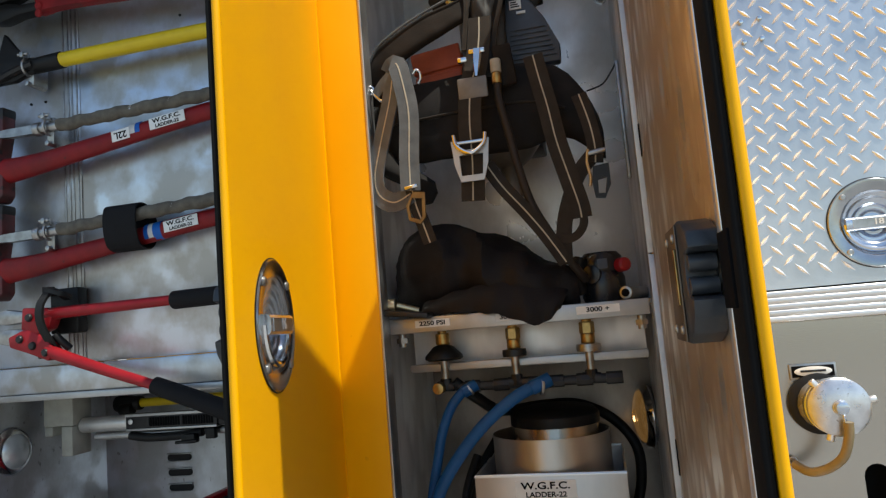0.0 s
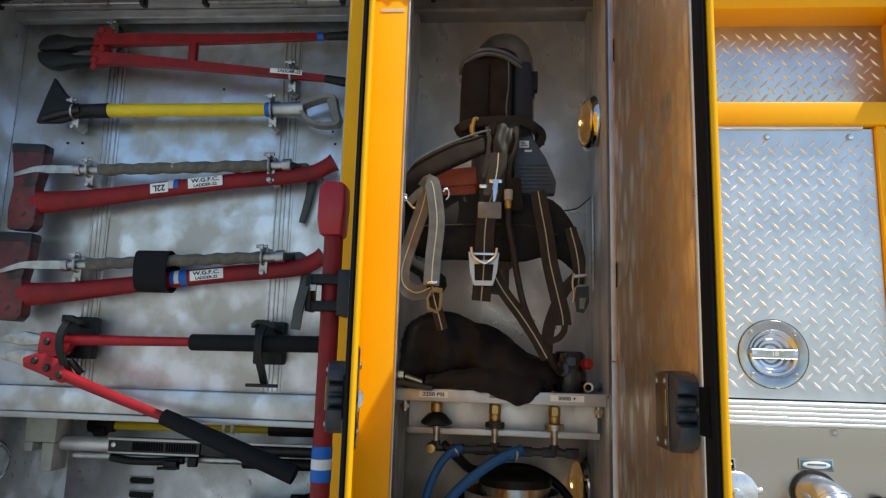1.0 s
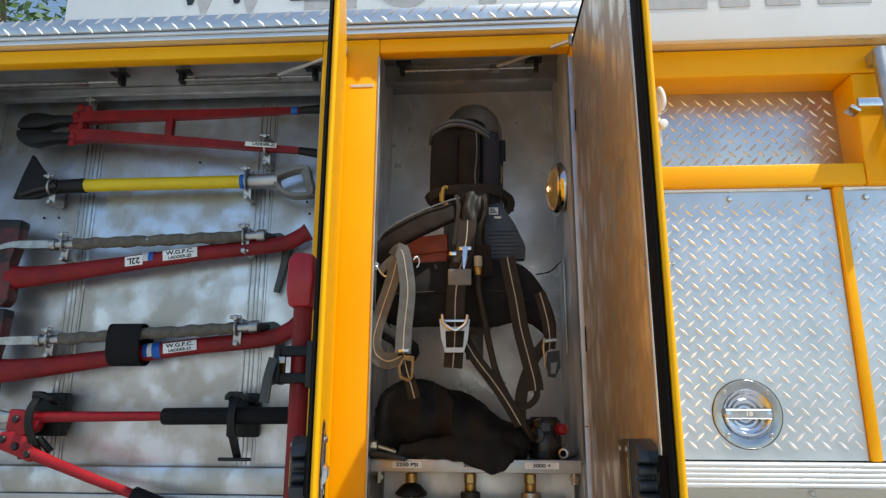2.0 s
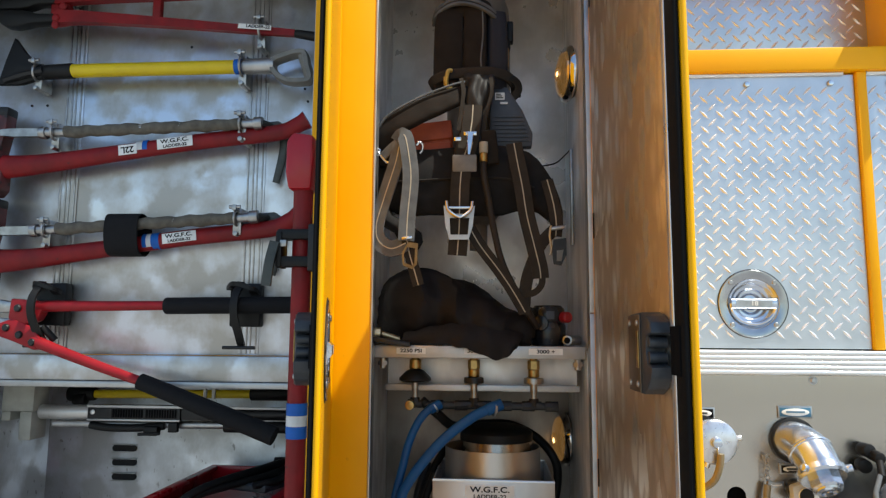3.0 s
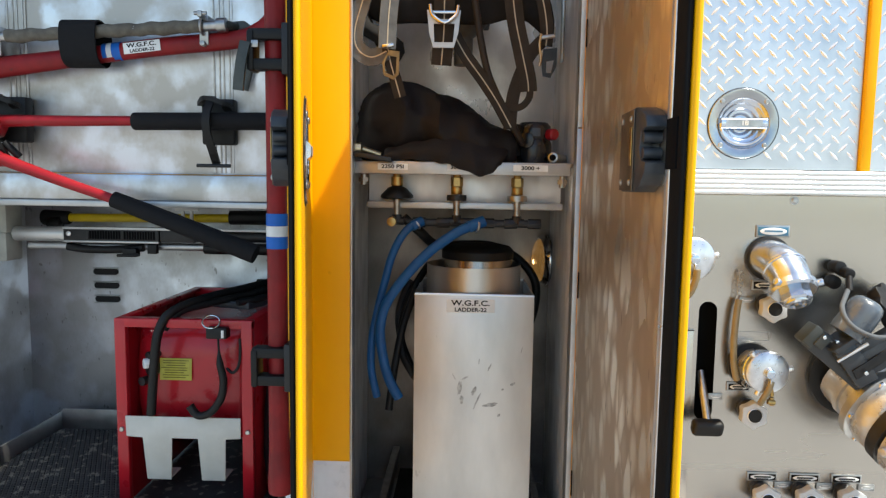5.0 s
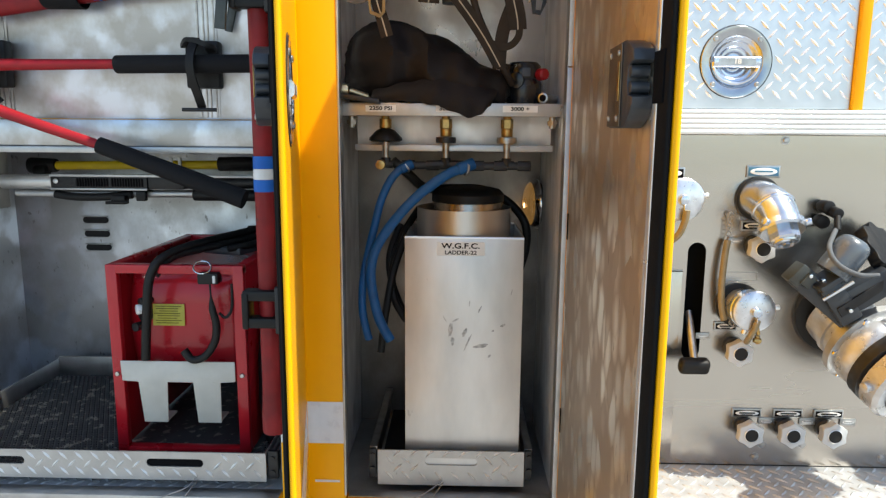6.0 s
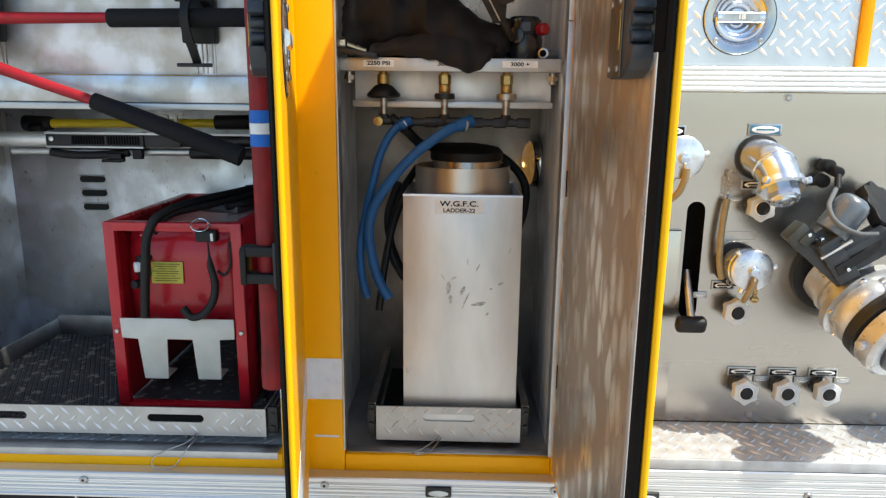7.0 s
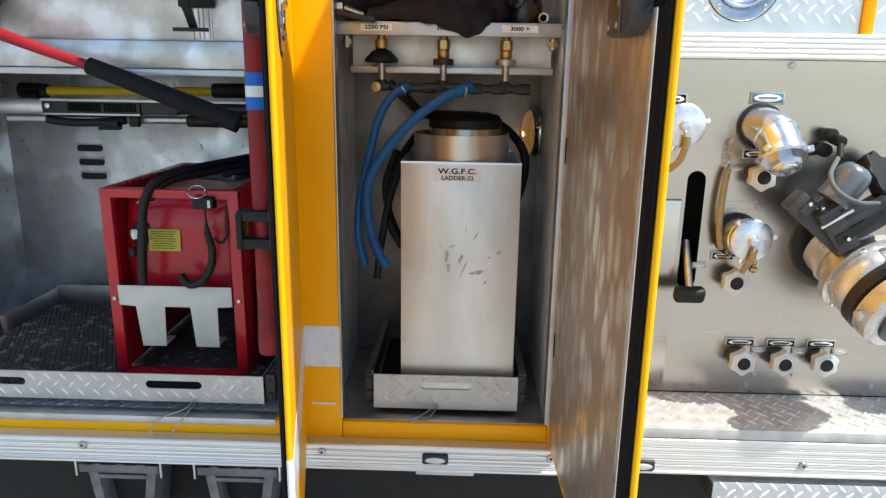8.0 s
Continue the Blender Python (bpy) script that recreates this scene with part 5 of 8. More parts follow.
part("grip", sweep(glide([(-0.865, 1.83, 1.428), (-0.80, 1.83, 1.420), (-0.70, 1.83, 1.421), (-0.62, 1.83, 1.428)], 5), disc(0.0125, 10), False), RUBBER, mt, "black lower grip")
part("trigger", join(box((-0.675, 1.80, 1.400), (-0.630, 1.83, 1.428), 0.004), rod((-0.690, 1.80, 1.405), (-0.620, 1.80, 1.408), 0.005), box((-0.60, 1.81, 1.41), (-0.57, 1.83, 1.44), 0.003)), RUBBER, mt)
part("front_body", box((-0.564, 1.82, 1.446), (-0.45, 1.86, 1.490), 0.005), STEEL_DARK, mt)
part("front_tube", rod((-0.45, 1.84, 1.466), (-0.07, 1.84, 1.470), 0.019), STEEL_DARK, mt)
part("front_grip", rod((-0.42, 1.82, 1.430), (-0.07, 1.82, 1.430), 0.018, bevel=0.004), RUBBER, mt)
part("end_screw", bolt((-0.852, 1.8148, 1.470), 0.008), ALU_BRIGHT, mt)
hb = thing("strut_bracket", (-1.10, 1.84, 1.42), "pale painted angle bracket under the shelf", "bracket")
part("block", box((-1.148, 1.80, 1.470), (-1.042, 1.88, 1.5715), 0.004), surface("pale_grey_paint", (0.38, 0.38, 0.34), 0.55), hb)
part("leg", box((-1.085, 1.80, 1.380), (-1.045, 1.88, 1.4695), 0.004), bpy.data.materials["pale_grey_paint"], hb)
part("side_plate", box((-1.150, 1.805, 1.44), (-1.12, 1.875, 1.4695), 0.003), bpy.data.materials["pale_grey_paint"], hb)
cl_ = thing("compartment_light", (-1.05, 1.9, 1.30), "round clear compartment lamp on the side wall", "lamp", "compartment lamps")
part("bezel", lathe([(0.068, 0), (0.070, 0.006), (0.060, 0.018), (0.052, 0.020)], (-1.189, 1.72, 1.415), (1, 0, 0), 36), CHROME, cl_)
part("lens", lathe([(0.052, 0.018), (0.040, 0.032), (0.020, 0.040), (0, 0.042)], (-1.189, 1.72, 1.415), (1, 0, 0), 32), bpy.data.materials["clear_lens"], cl_)

# slide-out tray and blower
ty = thing("slide_tray", (-0.6, 1.345, 0.71), "tread plate slide-out tray with a rubber mat", "tray", "slide-out trays")
TX0, TX1 = -1.045, -0.083
part("front", holed_plate(TX0, TX1, 0.728, 0.806, 1.345, 1.349, [pill(0.150, 0.022, -0.322, 0.776), pill(0.150, 0.022, -0.795, 0.776)]), PLATE_TRAY, ty, "tread plate front with hand slots", smooth=False)
lug_sheet("raised_tread", ty, TRAY_LUG, (0, 1.345, 0), (1, 0, 0), (0, 0, 1), (0, -1, 0), TX0, TX1, 0.722, 0.815, height=0.0024, cut=(TX0, TX1, 0.729, 0.805), skip=lambda u, v: abs(v - 0.776) < 0.022 and (abs(u + 0.322) < 0.092 or abs(u + 0.795) < 0.092))
part("base", box((TX0, 1.3495, 0.728), (TX1, 2.06, 0.738), 0.001), ALU_DULL, ty)
part("side", box((TX1 - 0.004, 1.3495, 0.7385), (TX1, 2.06, 0.806), 0.001), ALU_DULL, ty)
part("side", box((TX0, 1.3495, 0.7385), (TX0 + 0.004, 2.06, 0.806), 0.001), ALU_DULL, ty)
part("rear", box((TX0 + 0.004, 2.05, 0.7385), (TX1 - 0.004, 2.06, 0.815), 0.001), ALU_DULL, ty)
# black sheet behind the hand slot paints its shaded inside
part("slot_backing", box((-0.40, 1.3493, 0.763), (-0.244, 1.3496, 0.789), 0), INK, ty)
for s in range(2):
    part("runner", box((TX1 + 0.006 + s * 0.012, 1.36, 0.738 + s * 0.004), (TX1 + 0.014 + s * 0.012, 2.0, 0.802 - s * 0.004), 0.002), STEEL, ty, "steel telescopic runner")
part("runner_end", join(box((TX1 + 0.004, 1.350, 0.735), (TX1 + 0.030, 1.362, 0.81), 0.002), rod((TX1 + 0.016, 1.346, 0.79), (TX1 + 0.016, 1.352, 0.79), 0.007), rod((TX1 + 0.016, 1.346, 0.752), (TX1 + 0.016, 1.352, 0.752), 0.007)), STEEL_DARK, ty)
mv, mf = [], []
for i in range(66):
    for j in range(44):
        cx, cy = TX0 + 0.012 + (i + 0.5 * (j % 2)) * 0.0156, 1.36 + j * 0.0156
        if cx > TX1 - 0.012 or (-0.54 < cx < -0.14 and 1.46 < cy < 2.0):
            continue
        k = len(mv)
        for q_ in range(6):
            a_ = radians(60 * q_ + 30)
            mv.append((cx + 0.0082 * math.cos(a_), cy + 0.0082 * math.sin(a_), 0.7445))
        for q_ in range(6):
            a_ = radians(60 * q_ + 30)
            mv.append((cx + 0.0058 * math.cos(a_), cy + 0.0058 * math.sin(a_), 0.7495))
        for q_ in range(6):
            mf.append((k + q_, k + (q_ + 1) % 6, k + 6 + (q_ + 1) % 6, k + 6 + q_))
rm = thing("rubber_mat", (-0.6, 1.7, 0.739), "black honeycomb rubber mat in the tray", "mat")
part("base", box((TX0 + 0.006, 1.352, 0.7385), (TX1 - 0.006, 2.045, 0.7445), 0.001), MAT_BLACK, rm)
me = bpy.data.meshes.new("honeycomb")
inv = PLACE[rm.name].inverted()
me.from_pydata([inv @ Vector(v) for v in mv], [], mf)
me.materials.append(MAT_BLACK)
hob = new("honeycomb", me)
hob.parent = rm
tagged(hob, kind="stuff")
def wire_loop(at, points, label):
    wl_ = thing("wire_loop", at, label, "cable", "pull cables")
    part("wire", tube([(at[0] + dx, y, z) for dx, y, z in points], 0.0015, 6, 6), STEEL, wl_)


wire_loop((-0.32, 1.335, 0.70), [(0.050, 1.342, 0.735), (0.035, 1.318, 0.722), (-0.008, 1.296, 0.712), (-0.040, 1.288, 0.694), (-0.046, 1.284, 0.676), (-0.024, 1.283, 0.664), (0.010, 1.284, 0.672), (0.030, 1.290, 0.696), (0.044, 1.308, 0.716), (0.058, 1.342, 0.732)], "thin steel cable loop hanging over the sill")
wire_loop((0.34, 1.335, 0.712), [(0.032, 1.350, 0.735), (0.012, 1.335, 0.726), (-0.014, 1.316, 0.717), (-0.032, 1.308, 0.7135), (-0.034, 1.302, 0.7132), (-0.015, 1.300, 0.7132), (0.010, 1.312, 0.7135), (0.024, 1.330, 0.722), (0.038, 1.350, 0.733)], "thin steel cable loop lying on the compartment floor")

fan = thing("positive_pressure_fan", (-0.34, 1.72, 0.745), "red box-framed ventilation fan on the tray", "fan")
FX0, FX1, FY0, FY1, FZ0, FZ1 = -0.528, -0.158, 1.458, 1.99, 0.7505, 1.276
for x in (FX0, FX1 - 0.030):
    part("front_post", box((x, FY0, FZ0), (x + 0.030, FY0 + 0.022, FZ1), 0.003), RED, fan)
part("top_rail", box((FX0, FY0, FZ1 - 0.022), (FX1, FY0 + 0.030, FZ1 + 0.002), 0.003), RED, fan)
part("bottom_rail", box((FX0, FY0, FZ0), (FX1, FY0 + 0.03, FZ0 + 0.012), 0.002), RED, fan)
part("side_panel", box((FX0 + 0.001, FY0 + 0.0225, FZ0), (FX0 + 0.006, FY1, FZ1), 0.001), RED, fan)
part("side_panel", box((FX1 - 0.006, FY0 + 0.0225, FZ0), (FX1 - 0.001, FY1, FZ1), 0.001), RED, fan)
for x in (FX0, FX1 - 0.026):
    part("side_rail", box((x, FY0 + 0.030, FZ1 - 0.012), (x + 0.026, FY1, FZ1 + 0.002), 0.003), RED, fan)
part("rear_rail", box((FX0, FY1 - 0.004, FZ1 - 0.04), (FX1, FY1 + 0.018, FZ1 + 0.002), 0.003), RED, fan)
part("rear_post", box((FX0, FY1, FZ0), (FX0 + 0.03, FY1 + 0.016, FZ1 - 0.04), 0.003), RED, fan)
part("rear_post", box((FX1 - 0.03, FY1, FZ0), (FX1, FY1 + 0.016, FZ1 - 0.04), 0.003), RED, fan)
mx, mz = (FX0 + FX1) / 2, 1.085
dome_ = lathe([(0.0, -0.042), (0.07, -0.041), (0.13, -0.034), (0.158, -0.016), (0.168, 0.008), (0.174, 0.012), (0.174, 0.022), (0.171, 0.026), (0.171, 0.42)], (mx, 1.55, mz), (0, 1, 0), 56)
for v in dome_.verts:
    dx, dz = v.co.x - mx, v.co.z - mz
    far = math.hypot(dx, dz)
    if far > 0.05:
        k_ = (far / max(abs(dx), abs(dz))) ** 0.72
        v.co.x, v.co.z = mx + dx * k_, mz + dz * k_
part("shroud", dome_, RED, fan, "bulging red motor shroud")
part("back_grille", join(*[ring((mx, FY1 - 0.01, mz), r, 0.003, (0, -1, 0), 40) for r in (0.05, 0.09, 0.13, 0.17)]), STEEL_DARK, fan)
part("warning_label", turned_box((mx - 0.040, 1.5035, 1.130), (0.088, 0.0015, 0.060), (-4, 0, 0), 0.0003), LABEL_YELLOW, fan, "yellow warning label")
for i in range(8):
    part("text_bar", turned_box((mx - 0.040 - (i % 2) * 0.004, 1.5024 + 0.0004 * (3.5 - i), 1.154 - i * 0.0066), (0.072 - (i % 3) * 0.010, 0.0006, 0.0018), (-4, 0, 0), 0), OLIVE_INK, fan)
pw = surface("off_white_paint", (0.55, 0.54, 0.50), 0.45, 0, (0.46, 0.45, 0.41), 14, 0.06, 300, speck=(0.25, 0.22, 0.18), speck_scale=30, speck_at=0.72)
brk = [(FX0 + 0.026, 1.014), (FX1 - 0.032, 1.014), (FX1 - 0.032, 0.958), (FX1 - 0.073, 0.955), (FX1 - 0.075, 0.840), (FX1 - 0.139, 0.840), (FX1 - 0.148, 0.955), (FX0 + 0.152, 0.955), (FX0 + 0.148, 0.840), (FX0 + 0.082, 0.840), (FX0 + 0.072, 0.955), (FX0 + 0.028, 0.958)]
part("foot_plate", slab(brk[::-1], FY0 - 0.006, FY0 - 0.001, 0.0015), pw, fan, "off-white steel foot plate")
part("foot", box((FX0 + 0.084, FY0, 0.841), (FX0 + 0.146, FY0 + 0.06, 0.846), 0.001), pw, fan)
part("foot", box((FX1 - 0.137, FY0, 0.841), (FX1 - 0.077, FY0 + 0.06, 0.846), 0.001), pw, fan)
for x in (FX0 + 0.014, FX1 - 0.014):
    part("screw", bolt((x, FY0 - 0.0005, 0.975), 0.007, h=0.005), STEEL, fan)
part("clamp_cap", rod((mx - 0.118, 1.478, 1.150), (mx - 0.100, 1.492, 1.150), 0.014, bevel=0.003), PLASTIC_WHITE, fan, "pale clamp cap")
part("clamp", join(rod((mx - 0.11, 1.49, 1.13), (mx - 0.085, 1.53, 1.13), 0.016, bevel=0.002), rod((mx - 0.11, 1.485, 1.17), (mx - 0.09, 1.52, 1.17), 0.011, bevel=0.002), rod((mx - 0.125, 1.48, 1.10), (mx - 0.11, 1.52, 1.10), 0.012)), STEEL_DARK, fan)
cord = thing("power_cord", (mx, 1.6, 1.28), "thick black rubber power cord over the fan", "cord")
part("cable", tube([(mx - 0.086, 1.448, 1.021), (mx - 0.078, 1.445, 1.10), (mx - 0.070, 1.443, 1.17), (mx - 0.062, 1.448, 1.240), (mx - 0.038, 1.47, 1.292), (mx + 0.01, 1.56, 1.314), (mx + 0.08, 1.74, 1.320), (mx + 0.13, 1.90, 1.322)], 0.0122, 12, 6), RUBBER, cord)
part("cable", tube([(mx - 0.052, 1.462, 1.250), (mx - 0.02, 1.50, 1.292), (mx + 0.03, 1.58, 1.301), (mx + 0.10, 1.70, 1.307), (mx + 0.16, 1.85, 1.315)], 0.0105, 12, 6), RUBBER, cord)
part("cable", tube([(mx + 0.10, 1.60, 1.300), (mx + 0.15, 1.66, 1.303), (mx + 0.165, 1.80, 1.306), (mx + 0.12, 1.93, 1.308), (mx + 0.05, 1.95, 1.306)], 0.0105, 12, 6), RUBBER, cord)
part("switch_box", turned_box((mx + 0.10, 1.72, 1.288), (0.13, 0.20, 0.022), (0, 0, -18), 0.006), PLASTIC_GREY, cord, "flat dark grey control box")
part("hook", tube([(mx + 0.098, 1.448, 1.252), (mx + 0.101, 1.445, 1.20), (mx + 0.104, 1.443, 1.165), (mx + 0.113, 1.442, 1.121), (mx + 0.106, 1.442, 1.074), (mx + 0.078, 1.442, 1.034), (mx + 0.044, 1.442, 1.024), (mx + 0.022, 1.442, 1.050)], 0.0105, 10, 6, False, [0.25, 0.25, 0.9, 1, 1, 1, 1, 1.1]), RUBBER, cord, "black rubber hook on a thin rod")
part("clip_block", box((mx + 0.070, 1.435, 1.232), (mx + 0.125, 1.47, 1.262), 0.004), RUBBER, cord)
part("clip_tab", box((mx + 0.112, 1.432, 1.236), (mx + 0.119, 1.4352, 1.256), 0.0005), WHITE_TAPE, cord)
part("clip_ring", ring((mx + 0.08, 1.45, 1.275), 0.022, 0.0022, (0.2, -0.6, 0.8)), CHROME, cord)
part("thin_wire", tube([(mx + 0.118, 1.455, 1.150), (mx + 0.137, 1.45, 1.140), (mx + 0.152, 1.455, 1.165), (mx + 0.153, 1.46, 1.23)], 0.004, 8, 5), RUBBER, cord)
bg = thing("black_bag", (-0.118, 1.55, 0.75), "limp black cloth bag wedged beside the fan", "bag")
part("cloth", tube([(-0.118, 1.52, 0.76), (-0.122, 1.54, 0.88), (-0.120, 1.55, 1.0), (-0.118, 1.57, 1.12), (-0.115, 1.60, 1.2)], 0.028, 10, 5, False, [0.5, 1.1, 1.2, 1.0, 0.5]), CLOTH_BLACK, bg)

# ceiling springs and door arms
def door_spring(x0, x1, y, z, arm_to, label):
    s = thing("door_spring", ((x0 + x1) / 2, y, z), label, "spring", "door hold-open springs")
    coil = [Vector((x0 + (x1 - x0) * i / 320, y + 0.009 * math.cos(i * 0.62), z + 0.009 * math.sin(i * 0.62))) for i in range(321)]
    part("coil", sweep(coil, disc(0.0016, 5), False), STEEL, s, "coiled steel spring")
    part("guide_rod", rod((x0 - 0.03, y, z), (x1 + 0.14, y, z), 0.0045), STEEL, s)
    part("end_bracket", join(box((x0 - 0.045, y - 0.014, z - 0.012), (x0 - 0.03, y + 0.014, z + 0.020), 0.003), box((x0 - 0.055, y - 0.016, z + 0.0205), (x0 - 0.01, y + 0.016, z + 0.028), 0.002)), STEEL_DARK, s)
    part("end_bracket", join(box((x1 + 0.135, y - 0.014, z - 0.012), (x1 + 0.15, y + 0.014, z + 0.020), 0.003), box((x1 + 0.11, y - 0.016, z + 0.0205), (x1 + 0.16, y + 0.016, z + 0.028), 0.002)), STEEL_DARK, s)
    part("slider", box((x1 + 0.004, y - 0.012, z - 0.010), (x1 + 0.035, y + 0.012, z + 0.010), 0.003), STEEL, s)
    if arm_to:
        part("arm", rod((x1 + 0.02, y, z + 0.004), arm_to, 0.0055), ALU_BRIGHT, s, "bare steel door arm")
        part("arm_pivot", rod(Vector(arm_to) - Vector((0, 0, 0.014)), Vector(arm_to) + Vector((0, 0, 0.014)), 0.009, bevel=0.002), STEEL, s)
    return s


door_spring(-1.12, -0.84, 1.45, 2.805, None, "coiled steel door spring under the compartment ceiling")
door_spring(-0.467, -0.232, 1.45, 2.805, (0.040, 1.265, 2.775), "coiled steel door spring with a bent arm")
door_spring(0.215, 0.435, 1.45, 2.812, (0.660, 1.262, 2.785), "coiled steel door spring over the narrow compartment")

# ---- narrow compartment: breathing set, shelf, valves, container ----
def cloth_form(rings, seg=18, fold=0.0, seed=0):
    """A soft closed form: rings of (centre, half width, half depth), stacked along a line, with gentle folds."""
    b = bmesh.new()
    rows = []
    for i, (c, rx, ry, u, v) in enumerate(rings):
        c, u, v = Vector(c), Vector(u).normalized(), Vector(v).normalized()
        row = []
        for j in range(seg):
            a = 2 * math.pi * j / seg
            k = 1 + fold * (noise.noise(Vector((math.cos(a) * 1.7 + seed, math.sin(a) * 1.7, i * 0.55))) + 0.5 * math.sin(3 * a + i * 0.8))
            row.append(b.verts.new(c + u * (rx * k * math.cos(a)) + v * (ry * k * math.sin(a))))
        rows.append(row)
    for r0, r1 in zip(rows, rows[1:]):
        for j in range(seg):
            b.faces.new((r0[j], r0[(j + 1) % seg], r1[(j + 1) % seg], r1[j]))
    b.faces.new(rows[0][::-1])
    b.faces.new(rows[-1])
    bmesh.ops.recalc_face_normals(b, faces=b.faces[:])
    bmesh.ops.subdivide_edges(b, edges=b.edges[:], cuts=1, use_grid_fill=True, smooth=0.6)
    return b


def webbing(parent, pts, width, mat, stitched=True, facing=(0, -1, 0), thick=0.0035, name="strap", label="", per=6):
    s = part(name, strap(pts, width, thick, facing, per), mat, parent, label)
    if stitched:
        f_ = Vector(facing).normalized()
        part("stripe", strap([Vector(q_) + f_ * (thick * 0.55 + 0.0004) for q_ in pts], 0.0028, 0.0008, facing, per), STITCH, s)
    return s


def gathered(bm):
    """Deep upright folds in bunched webbing."""
    bmesh.ops.subdivide_edges(bm, edges=bm.edges[:], cuts=1, use_grid_fill=True)
    bm.normal_update()
    for v in bm.verts:
        v.co += v.normal * (0.0014 * math.sin(v.co.x * 210 + 4.0 * math.sin(v.co.z * 30)) + 0.009 * noise.noise(Vector((v.co.x * 46, v.co.y * 46, v.co.z * 20))))
    return bm


pack = thing("breathing_apparatus", (0.37, 1.60, 1.95), "hung breathing apparatus with a bottle, harness straps and buckles", "breathing set")
part("bottle", lathe([(0.0, 0.786), (0.030, 0.783), (0.054, 0.770), (0.076, 0.744), (0.088, 0.707), (0.091, 0.66), (0.091, 0.20), (0.080, 0.13), (0.05, 0.09), (0.025, 0.07), (0.025, 0.0)], (0.386, 1.575, 1.961), (0, 0, 1), 40), BOTTLE, pack, "grey bottle with a domed end")
part("hood", cloth_form([((0.345, 1.500, 2.585), 0.078, 0.070, (1, 0, 0), (0, 1, 0)), ((0.348, 1.500, 2.615), 0.080, 0.074, (1, 0, 0), (0, 1, 0)), ((0.354, 1.505, 2.640), 0.072, 0.066, (1, 0, 0), (0, 1, 0)), ((0.362, 1.515, 2.662), 0.052, 0.048, (1, 0, 0), (0, 1, 0))], 18, 0.06, 5), CLOTH_BROWN, pack, "dark cloth hood over the bottle shoulder")
rim_line = [(0.264, 1.465, 2.588), (0.270, 1.440, 2.596), (0.280, 1.424, 2.604), (0.312, 1.411, 2.618), (0.348, 1.408, 2.621), (0.388, 1.411, 2.612), (0.422, 1.424, 2.597), (0.438, 1.448, 2.588)]
part("bottle_rim", cushion([(x, y + 0.002, z + 0.005) for x, y, z in rim_line], 0.010, 0.012, (0, -1, 0.2)), WEB_GREY, pack, "worn grey rubber rim")
part("bottle_rim", cushion([(x, y, z - 0.008) for x, y, z in rim_line], 0.008, 0.012, (0, -1, 0.2)), WEB_GREY, pack, "worn grey rubber rim")
part("rim_fold", cushion([(x, y + 0.003, z - 0.002) for x, y, z in rim_line], 0.010, 0.010, (0, -1, 0.2)), CLOTH_BROWN, pack)
part("shoulder_pad", cushion([(0.312, 1.432, 2.607), (0.308, 1.430, 2.56), (0.306, 1.432, 2.49), (0.305, 1.434, 2.42), (0.305, 1.438, 2.375)], 0.080, 0.026, (0.1, -1, 0), 6, [0.82, 0.98, 1.0, 1.0, 0.98], 0.6), CLOTH_BROWN, pack, "charcoal padded shoulder strap")
part("shoulder_pad", cushion([(0.378, 1.430, 2.606), (0.379, 1.430, 2.56), (0.378, 1.432, 2.49), (0.377, 1.434, 2.42), (0.376, 1.438, 2.375)], 0.064, 0.026, (-0.1, -1, 0), 6, [0.95, 0.98, 1.0, 1.0, 0.98], 0.6), CLOTH_BROWN, pack, "charcoal padded shoulder strap")
part("pad_piping", tube([(0.398, 1.418, 2.600), (0.400, 1.416, 2.53), (0.394, 1.417, 2.46), (0.398, 1.418, 2.42)], 0.0022, 6, 5), WEB_GREY, pack)
part("side_cover", cushion([(0.436, 1.458, 2.602), (0.438, 1.455, 2.54), (0.438, 1.455, 2.46), (0.436, 1.460, 2.385)], 0.056, 0.050, (0.25, -1, 0), 6, [0.9, 1.0, 1.0, 0.95], 0.6), surface("dark_blue_cloth", (0.013, 0.016, 0.028), 0.8, 0, None, 30, 0.4, 500), pack, "dark blue side cover")
part("side_clip", join(box((0.466, 1.49, 2.540), (0.484, 1.52, 2.600), 0.004), box((0.466, 1.49, 2.52), (0.476, 1.52, 2.5395), 0.003)), RUBBER, pack)
part("side_patch", box((0.460, 1.475, 2.46), (0.472, 1.50, 2.515), 0.003), surface("tan_patch", (0.25, 0.17, 0.10), 0.7), pack)
part("band", cushion([(0.258, 1.45, 2.400), (0.27, 1.425, 2.405), (0.305, 1.408, 2.412), (0.36, 1.402, 2.416), (0.42, 1.404, 2.417), (0.462, 1.425, 2.413), (0.486, 1.455, 2.398), (0.490, 1.490, 2.378)], 0.028, 0.010, (0, -1, 0)), WEB_DARK, pack, "black cinch band round the bottle")
part("band_tail", cushion([(0.470, 1.432, 2.412), (0.490, 1.440, 2.400), (0.494, 1.446, 2.380), (0.480, 1.452, 2.362)], 0.022, 0.010, (0.3, -1, 0)), RUBBER, pack)
part("yellow_clip", join(tube([(0.318, 1.392, 2.418), (0.308, 1.388, 2.415), (0.304, 1.387, 2.39), (0.306, 1.388, 2.372), (0.318, 1.392, 2.368)], 0.0055, 8, 4), box((0.296, 1.388, 2.378), (0.306, 1.398, 2.402), 0.002)), surface("brass_yellow", (0.55, 0.40, 0.12), 0.4, 0.6), pack, "yellow metal clip")
